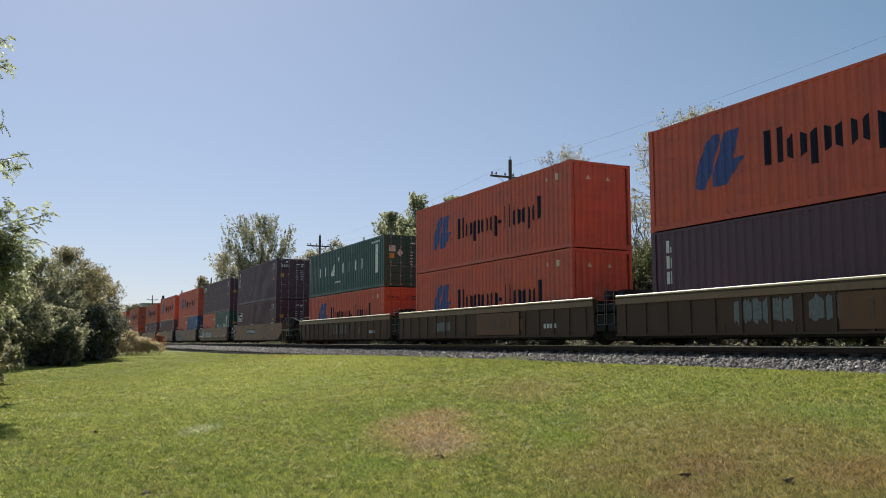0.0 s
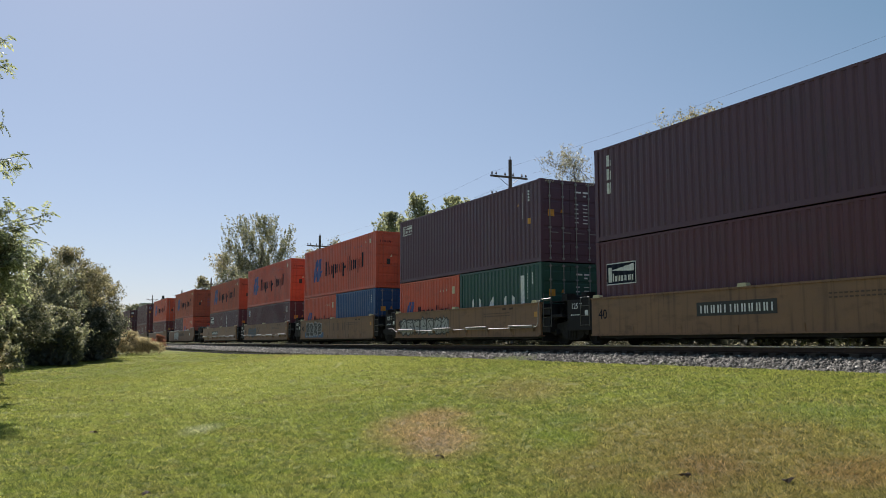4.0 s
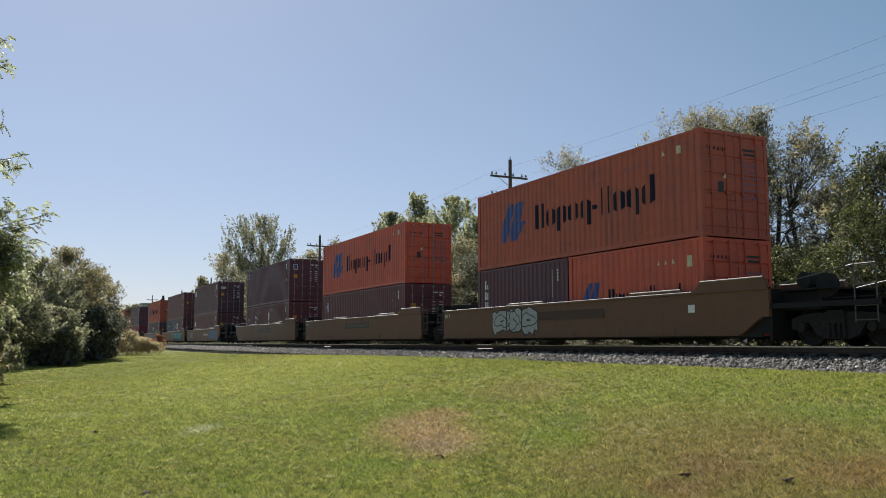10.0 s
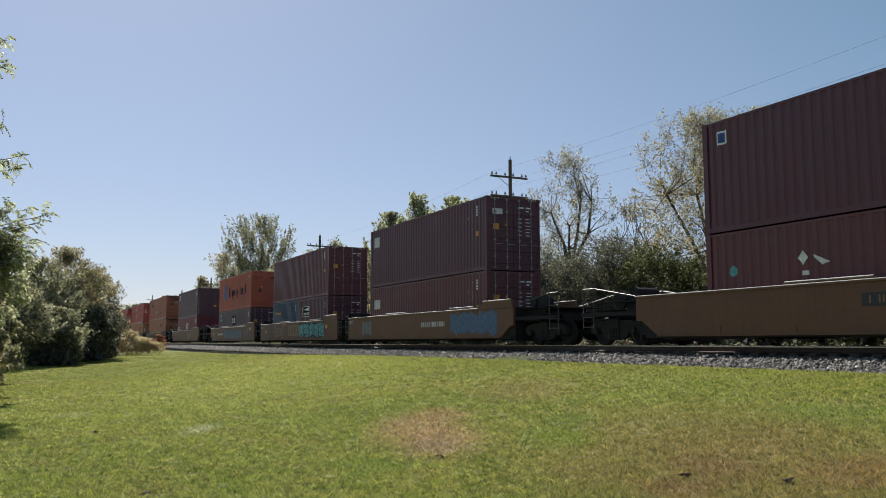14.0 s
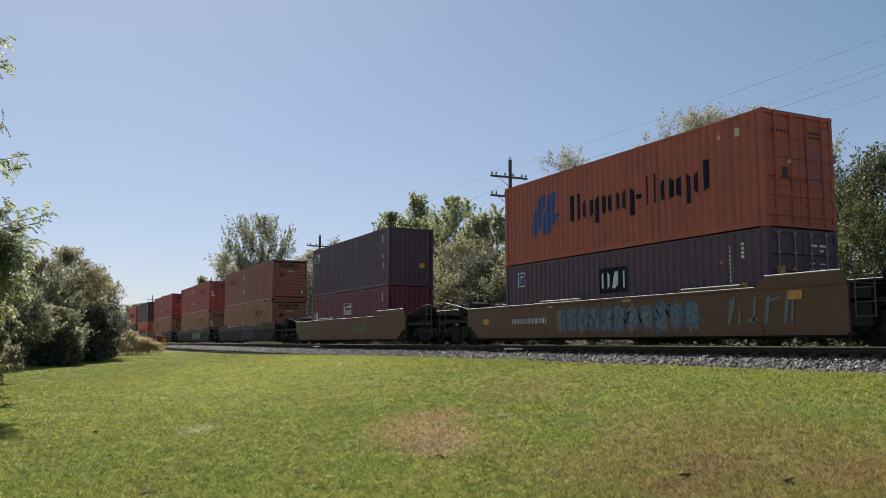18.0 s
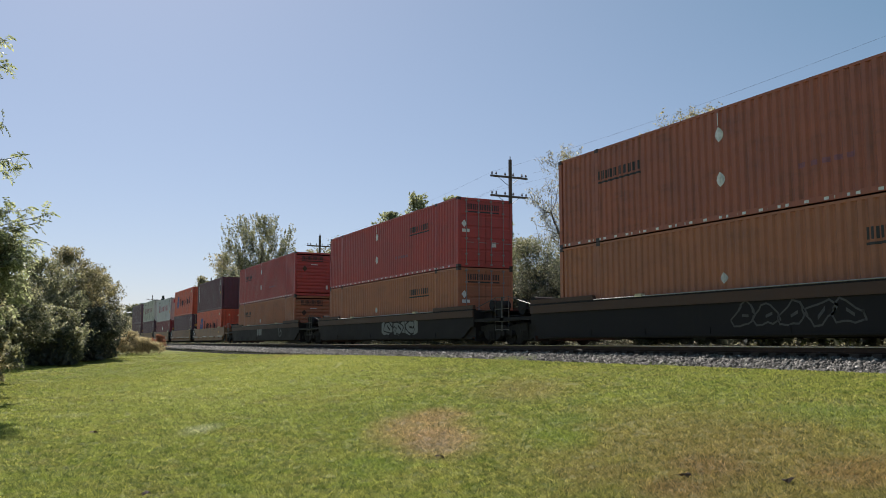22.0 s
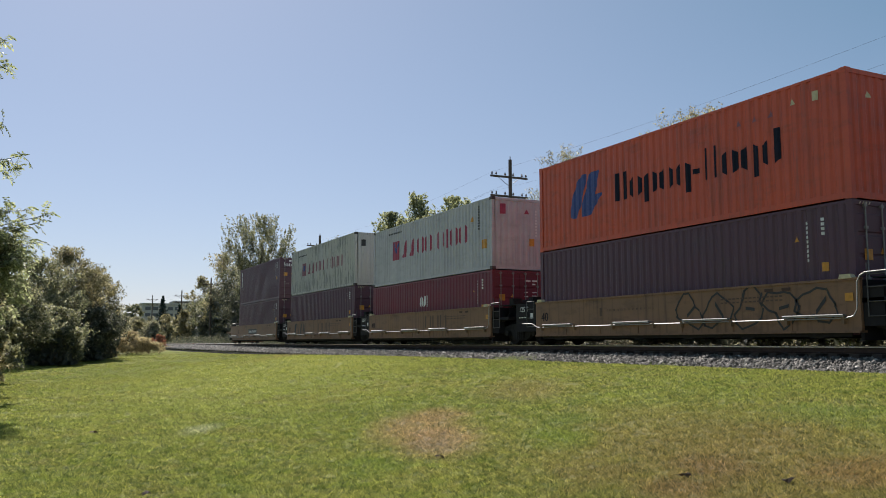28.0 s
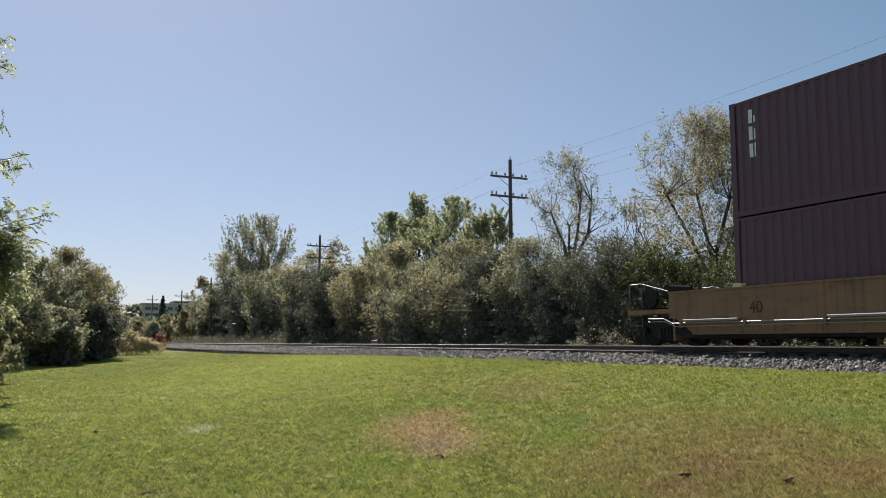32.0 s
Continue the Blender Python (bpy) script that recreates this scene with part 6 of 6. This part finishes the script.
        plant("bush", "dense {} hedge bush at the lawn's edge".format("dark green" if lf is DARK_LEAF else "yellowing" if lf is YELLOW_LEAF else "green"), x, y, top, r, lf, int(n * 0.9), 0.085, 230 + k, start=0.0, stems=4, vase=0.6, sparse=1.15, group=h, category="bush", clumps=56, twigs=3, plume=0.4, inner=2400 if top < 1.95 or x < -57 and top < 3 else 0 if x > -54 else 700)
    for k in range(10):
        plant("bush", "low dry tan shrub beside the line", -72 - 4.5 * (k % 3), 6.5 + 0.30 * k, (0.35, 0.75, 0.5, 0.9, 0.6, 0.8, 0.4, 0.55, 0.2, 0.05)[k], 0.95, (DRY, PALE_LEAF, DRY)[k % 3], 1500, 0.06, 250 + k, start=0.0, stems=3, vase=0.35, group="low growth beside the line", category="shrub", clumps=40, plume=1.3, sparse=1.4)
    plant("shrub", "low russet shrub beside the line", -104, 13.9, 0.95, 1.0, RUSSET, 2600, 0.10, 262, base=-0.75, start=0.0, stems=3, vase=0.4, group="low growth beside the line", category="shrub", clumps=30)
    locust = plant("tree", "leafy locust tree with drooping feathery sprays", -19.6, -3.3, 8.6, 2.3, LIGHT_LEAF, 3200, 0.075, 270, start=0.12, vase=0.3, sparse=0.8, group="trees at the lawn's edge", clumps=60)
    rows = [((-1.35, 3.6), (-0.30, 4.1)), ((-1.3, 3.5), (-0.36, 3.85)), ((-1.2, 2.3), (0.05, 2.55)), ((-1.2, 2.1), (-0.02, 2.15)), ((-1.2, 2.5), (-0.42, 2.9)), ((-1.4, 5.6), (-0.68, 6.0)), ((-1.4, 5.9), (-0.72, 6.35)), ((-1.4, 4.6), (-0.70, 4.75))]
    rng = random.Random(23)
    for k in range(20):
        z = 1.2 + 1.7 * rng.random()
        rows.append(((-1.3, z - rng.uniform(0.0, 0.5)), (rng.uniform(-0.5, 0.02) + 0.3 * (k % 7 == 0), z)))
    for k in range(30):
        z = 0.15 + 2.3 * rng.random()
        rows.append(((-1.3, z - rng.uniform(0.0, 0.4)), (rng.uniform(-0.75, -0.05) - 0.05 * abs(z - 1.6), z)))
    sprays(locust, rows)
    for k, (x, y, top, r) in enumerate(((-24, -1.2, 1.9, 1.0), (-26, -1.5, 1.2, 1.1), (-33, -1.6, 1.0, 1.2), (-30, -1.75, 2.2, 1.0))):
        plant("bush", "yellow-green bush at the lawn's edge", x, y, top, r, (GREEN_LEAF, YELLOW_LEAF)[k % 2], 6000, 0.07, 280 + k, start=0.0, stems=3, vase=0.45, group=h, category="bush", clumps=50)


def spruce(x, y, top, radius, seed):
    """A narrow cone of drooping boughs in tiers round one trunk."""
    rng = np.random.default_rng(seed)
    z0 = float(ground_z(x, y))
    thing = empty("spruce", x, y, z0)
    tagged(thing, "far dark spruce with a pointed top", "tree", "far growth")
    height = top - z0
    segs = [((0, 0, -0.1), (0, 0, height), 0.22, 0.03)]
    pts = []
    for tier in range(26):
        for b in range(11 - tier // 4):
            f = min(0.985, max(0.02, 0.03 + 0.94 * tier / 25 + rng.uniform(-0.03, 0.03)))
            a = 6.283 * (b + rng.uniform(0, 0.9)) / (11 - tier // 4)
            reach = radius * (1.02 - f) * rng.uniform(0.75, 1.1)
            way = np.array([math.cos(a) * reach, math.sin(a) * reach, -0.28 * reach])
            foot = np.array([0, 0, height * f])
            segs.append((foot, foot + way, 0.03, 0.01))
            u = rng.random(30)[:, None] ** 0.8
            pts.append(foot + way * u + rng.normal(0, 0.14, (30, 3)) * (0.6 + reach * 0.3))
    tube_mesh("trunk", segs, BARK, thing)
    v, f = diamonds(np.concatenate(pts), 0.24, rng)
    v[:, 2] = np.maximum(v[:, 2], 0.03)
    quick_mesh("crown", v, f, NEEDLE, thing)


def sprays(tree, rows):
    """Feathery branches: hanging stalks with pairs of leaflets."""
    rng = np.random.default_rng(17)
    base = tree.matrix_basis.translation
    for (y0, z0), (y1, z1) in rows:
        p, q = Vector((rng.uniform(-0.6, 0.6), y0 - base.y, z0 - base.z)), Vector((rng.uniform(-0.6, 0.6), y1 - base.y, z1 - base.z))
        segs, verts = [(p, q, 0.014, 0.004)], []
        for k in range(15):
            foot = p.lerp(q, 0.25 + 0.75 * k / 14)
            way = ((q - p).normalized() * 0.45 + Vector(rng.normal(0, 0.6, 3)) - Vector((0, 0, 0.1))).normalized()
            long = rng.uniform(0.2, 0.32)
            mid = foot + way * long * 0.5
            tip = mid + (way * 0.8 - Vector((0, 0, 0.65))).normalized() * long * 0.5
            segs += [(foot, mid, 0.004, 0.003), (mid, tip, 0.003, 0.002)]
            across = way.cross(Vector((rng.normal(0, 0.5), rng.normal(0, 0.5), 1))).normalized()
            for j in range(7):
                f = 0.12 + 0.88 * j / 6
                c = foot.lerp(mid, f * 2) if f < 0.5 else mid.lerp(tip, f * 2 - 1)
                for s in (-1, 1):
                    d = (across * s + way * 0.35 - Vector((0, 0, 0.35)) + Vector(rng.normal(0, 0.22, 3))).normalized()
                    n = d.cross(way).normalized()
                    w = n.cross(d).normalized() * rng.uniform(0.017, 0.025)
                    a = c + d * rng.uniform(0.07, 0.105)
                    m = (c + a) / 2
                    verts += [c, m + w + n * 0.006, a, m - w + n * 0.006]
        tube_mesh("branch", [(tuple(a), tuple(b), r, s) for a, b, r, s in segs], BARK, tree, 5)
        ob = quick_mesh("leaf_spray", np.array([tuple(v) for v in verts]), np.arange(len(verts)).reshape(-1, 4), SPRAY_LEAF, tree)
        tagged(ob, kind="stuff")


def undergrowth():
    """Low dark leaves that close the foot of the thicket."""
    rng = np.random.default_rng(78)
    n = 15000
    x = -9 - 150 * rng.random(n) ** 1.4
    y = 22.6 + 4.5 * rng.random(n)
    tall = 0.9 + 0.5 * np.sin(x * 0.8) + 0.3 * np.sin(x * 2.3 + 1)
    c = np.stack([x, y, -0.5 + tall * rng.random(n)], 1)
    v, f = twig_leaves((c, c + (0.0, 0.0, 0.3)), np.full(n, 0.16), n * 3, 0.11, rng)
    v[:, 2] = np.maximum(v[:, 2], -0.54)
    tagged(quick_mesh("undergrowth", v, f, DARK_LEAF), "low dark undergrowth at the foot of the thicket", "undergrowth", kind="stuff")


def tall_weeds():
    """Weeds standing along the foot of the thicket; their pale colour stands in for sunlit glints."""
    rng = np.random.default_rng(77)
    n = 9000
    x = -9 - 121 * rng.random(n) ** 1.5
    y = 20.4 + 1.2 * rng.random(n)
    clump = np.sin(x * 1.7) * np.sin(x * 0.37 + y)
    keep = (clump > np.where(x < -50, 0.93, 0.6)) | ((x > -30) & (clump > -0.35))
    x, y = x[keep], y[keep]
    tall = 0.45 + 1.0 * np.clip(np.sin(x * 0.61) * np.sin(x * 0.23 + 1), 0, 1)
    c = np.stack([x, y, -0.5 + rng.random(len(x)) ** 1.3 * tall], 1)
    v, f = leaf_cloud(c, np.full(len(c), 0.12), len(c) * 6, 0.040, rng, 1.6)
    tagged(quick_mesh("weeds", v, f, PALE_LEAF), "pale leafy weeds along the far side of the track", "weeds", kind="stuff")


def pole(x, y, top, arms, far=False):
    thing = empty("utility_pole", x, y, -0.55)
    tagged(thing, "weathered wooden utility pole with crossarms", "utility pole", "pole line along the track")
    bm = bmesh.new()
    add_rod(bm, (0, 0, -0.1), (0, 0, top + 0.55), 0.17, 10, 0.11)
    add_rod(bm, (0, 0, top + 0.55), (0, 0, top + 0.75), 0.03, 6)
    part("shaft", bm, WOOD, thing)
    for dz in arms:
        bm = bmesh.new()
        z = top + 0.55 - dz
        add_box(bm, -0.19, -0.09, -1.35, 1.35, z - 0.06, z + 0.06)
        part("crossarm", bm, WOOD, thing)
        for s in (-1, 1):
            bm = bmesh.new()
            add_rod(bm, (-0.2, s * 0.75, z - 0.05), (-0.13, 0, z - 0.6), 0.018, 6)
            part("brace", bm, WIRE, thing)
        for yy in (-1.25, -0.95, -0.3, 0.3, 0.95, 1.25):
            bm = bmesh.new()
            add_lathe(bm, [(0.06, 0.02), (0.1, 0.02), (0.11, 0.06), (0.17, 0.065), (0.2, 0.04), (0.25, 0.045), (0.28, 0.02)], (-0.14, yy, z), "z", 10)
            part("insulator", bm, CERAMIC, thing)
    return thing


def wires(points, heights, offset):
    """Sagging wires from pole to pole."""
    for (xa, ya), (xb, yb), za, zb in zip(points, points[1:], heights, heights[1:]):
        bm = bmesh.new()
        n = 14
        pts = []
        for k in range(n + 1):
            u = k / n
            pts.append((xa + (xb - xa) * u, ya + offset + (yb - ya) * u, za + (zb - za) * u - 0.55 * 4 * u * (1 - u)))
        for p, q in zip(pts, pts[1:]):
            add_rod(bm, p, q, 0.0038, 5)
        tagged(link("overhead_wire", bm, WIRE), "thin dark overhead wire between poles", "wire", "overhead wires", "structure")


def pole_line():
    rows = [(-4.5, 27.0, 11.9), (-45.1, 27.0, 11.65), (-84.0, 27.0, 11.25), (-142.3, 27.0, 10.8), (-172, 27.0, 10.35), (-216, 27.0, 11.6)]
    for x, y, top in rows:
        pole(x, y, top, (1.1, 2.35))
    pts = [(x - 0.14, y) for x, y, t in rows]
    for dz, offs in ((1.1, (-1.25, 1.25)), (2.35, (-1.25, 0.95))):
        for o in offs:
            wires(pts, [t - dz + 0.25 for x, y, t in rows], o)


def far_buildings():
    stone = plain("far_concrete", (0.40, 0.39, 0.38), 0.8)
    glass = plain("far_window_glass", (0.05, 0.06, 0.07), 0.15)
    for x, y, w, d, h in ((-560, 75, 26, 16, 24), (-590, 100, 30, 18, 27), (-640, 128, 40, 16, 24)):
        thing = empty("office_block", x, y, -0.55)
        tagged(thing, "far flat-roofed grey building above the bushes", "building", "far buildings")
        bm = bmesh.new()
        add_box(bm, 0, d, -w / 2, w / 2, 0, h)
        part("wall", bm, stone, thing)
        bm = bmesh.new()
        add_box(bm, -0.4, d + 0.4, -w / 2 - 0.4, w / 2 + 0.4, h, h + 0.9)
        part("roof", bm, stone, thing)
        for k in range(5):
            for j in range(2):
                bm = bmesh.new()
                y0 = -w / 2 + 2 + k * (w - 4) / 5
                add_box(bm, d - 0.1, d + 0.15, y0, y0 + (w - 4) / 5 * 0.7, h - 3.4 - 4 * j, h - 1.4 - 4 * j)
                part("window", bm, glass, thing)


def far_woods():
    """A low line of trees on the horizon."""
    rng = np.random.default_rng(90)
    n = 9000
    y = rng.uniform(-60, 105, n)
    x = rng.uniform(-760, -660, n)
    tall = 6.5 + 2.5 * np.sin(y * 0.21) + 1.6 * np.sin(y * 0.57 + 1)
    c = np.stack([x, y, -0.5 + tall * rng.random(n) ** 0.7], 1)
    v, f = twig_leaves((c, c + (0.0, 0.0, 0.6)), np.full(n, 0.7), n * 2, 0.75, rng)
    v[:, 2] = np.maximum(v[:, 2], -0.54)
    tagged(quick_mesh("far_woods", v, f, GREEN_LEAF), "far low line of green trees on the horizon", "woods", kind="stuff")


def lawn_blades():
    """Blades of grass in small tufts, thick near the camera's end of the lawn and thinning away from it."""
    rng = np.random.default_rng(9)
    tufts, each = 112000, 12
    r = 7.2 * (80 / 7.2) ** (rng.random(tufts) ** 1.05)
    a = np.radians(-63.755 + rng.uniform(-33, 33, tufts))
    wide = np.clip(r / 9, 0.9, 4)
    tall = rng.uniform(0.5, 1.25, tufts)
    tilt = rng.normal(0, 0.45, (tufts, 2))
    x, y = r * np.sin(a), r * np.cos(a)
    # thinner growth over the rest of the lawn
    rest = np.arange(tufts) % 12 == 0
    x[rest], y[rest] = rng.uniform(-45, 14, rest.sum()), rng.uniform(-3, 14.3, rest.sum())
    r = np.hypot(x, y)
    x, y = np.repeat(x, each), np.repeat(y, each)
    wide, tall, tilt, r = np.repeat(wide, each), np.repeat(tall, each), np.repeat(tilt, each, 0), np.repeat(r, each)
    n = len(x)
    x, y = x + rng.normal(0, 0.026, n) * wide, y + rng.normal(0, 0.026, n) * wide
    keep = (y < 14.35) & (y > -3.0)
    x, y, r, tall, tilt = x[keep], y[keep], r[keep], tall[keep], tilt[keep]
    n = len(x)
    z = ground_z(x, y)
    h = rng.uniform(0.018, 0.044, n) * tall
    w = rng.uniform(0.0024, 0.0058, n) * np.clip(r / 8.0, 1, 4.0)
    d = rng.random(n) * 6.283
    lean = (tilt + rng.normal(0, 0.95, (n, 2))) * h[:, None]
    ux, uy = np.cos(d) * w, np.sin(d) * w
    p0 = np.stack([x - ux, y - uy, z - 0.01], 1)
    p1 = np.stack([x + ux, y + uy, z - 0.01], 1)
    p3 = np.stack([x + lean[:, 0] * 1.3, y + lean[:, 1] * 1.3, z + h], 1)
    v = np.stack([p0, p1, p3], 1).reshape(-1, 3)
    tagged(quick_mesh("grass", v, np.arange(3 * n).reshape(-1, 3), BLADES), "short mown grass with dry and brown blades", "grass", kind="stuff")


def lawn_bits():
    """A coarse grass tuft, a low weed and fallen leaves on the lawn."""
    rng = np.random.default_rng(31)
    blades = []
    for x, y, n, tall, wide in ((-7.4, 8.95, 95, 0.16, 0.5), (-7.0, 9.2, 30, 0.2, 0.3), (-6.3, 8.2, 40, 0.09, 0.25), (-33.4, 11.2, 40, 0.22, 0.2), (-23.6, 14.5, 260, 0.2, 0.7), (-24.6, 14.4, 120, 0.14, 0.5), (-16.5, 14.6, 120, 0.12, 0.6), (-29.5, 14.6, 160, 0.15, 0.8)):
        z = float(ground_z(x, min(y, 14.1)))
        a, r = rng.random(n) * 6.283, rng.random(n) ** 0.6 * wide
        bx, by = x + np.cos(a) * r, y + np.sin(a) * r
        h = tall * rng.uniform(0.4, 1.0, n)
        d = rng.random(n) * 6.283
        ux, uy = np.cos(d) * 0.0026, np.sin(d) * 0.0026
        lx, ly = rng.normal(0, 0.4, n) * h, rng.normal(0, 0.4, n) * h
        blades.append(np.stack([np.stack([bx - ux, by - uy, z + 0 * h - 0.01], 1), np.stack([bx + ux, by + uy, z + 0 * h - 0.01], 1), np.stack([bx + lx * 0.64 + ux, by + ly * 0.64 + uy, z + h * 0.66], 1), np.stack([bx + lx, by + ly, z + h], 1)], 1).reshape(-1, 3))
    v = np.concatenate(blades)
    tagged(quick_mesh("coarse_grass", v, np.arange(len(v)).reshape(-1, 4), TUFT), "coarse tufts of taller green grass in the lawn", "grass", kind="stuff")
    for x, y in ((-6.14, 5.53), (-5.3, 5.92), (-22.96, 2.0), (-8.87, 1.13), (-23.5, 8.9), (-26.9, 7.1), (-15.0, 1.04), (-9.0, 4.4), (-12.2, 6.3), (-33.1, 11.35)):
        s = rng.uniform(0.035, 0.06)
        bm = bmesh.new()
        ring = [bm.verts.new((math.cos(k * 0.785) * s * (1.25 if k % 4 == 0 else 0.8), math.sin(k * 0.785) * s * 0.7, 0.02 * math.sin(k * 1.6 + x))) for k in range(8)]
        top = bm.verts.new((0, 0, 0.012))
        for k in range(8):
            bm.faces.new((ring[k], ring[(k + 1) % 8], top))
        bmesh.ops.solidify(bm, geom=bm.faces[:], thickness=0.002)
        ob = link("fallen_leaf", bm, DEAD)
        ob.matrix_basis = pose(x, y, float(ground_z(x, y)) + 0.035, rng.uniform(-25, 25), rng.uniform(-25, 25), rng.uniform(0, 360))
        tagged(ob, "curled dark brown fallen leaf on the grass", "leaf", "fallen leaves on the lawn")


TUFT = leaves("coarse_grass", [(0.0, (0.16, 0.22, 0.06)), (0.6, (0.26, 0.32, 0.10)), (1.0, (0.5, 0.52, 0.30))], 0.4)
DEAD = plain("dead_leaf", (0.06, 0.038, 0.025), 0.8)
greenery()
tall_weeds()
undergrowth()
lawn_bits()
pole_line()
far_buildings()
far_woods()
lawn_blades()


# ---- what moves ----
def motions():
    for thing, rear in CONTAINERS + UNITS:
        y, z = thing.matrix_basis.translation.y, thing.matrix_basis.translation.z
        walk(thing, [(t, pose(rear + s, y, z)) for t, s in TRAVEL])
    # the wheels roll with the train
    times = [k / FPS for k in range(0, 32 * FPS + 1)]
    ts, ss = [t for t, s in TRAVEL], [s for t, s in TRAVEL]
    path = np.interp(times, ts, ss)
    for side, sets in AXLES.items():
        rows = [(t, pose(side * 0.89, 0, 0.42) @ Matrix.Rotation((s - path[0]) / 0.42, 4, "Y")) for t, s in zip(times, path)]
        walk(sets[0], rows)
        keys = sets[0].animation_data
        for w in sets[1:]:
            w.rotation_mode = "QUATERNION"
            own = w.animation_data_create()
            own.action = keys.action
            own.action_slot = keys.action_slot


motions()
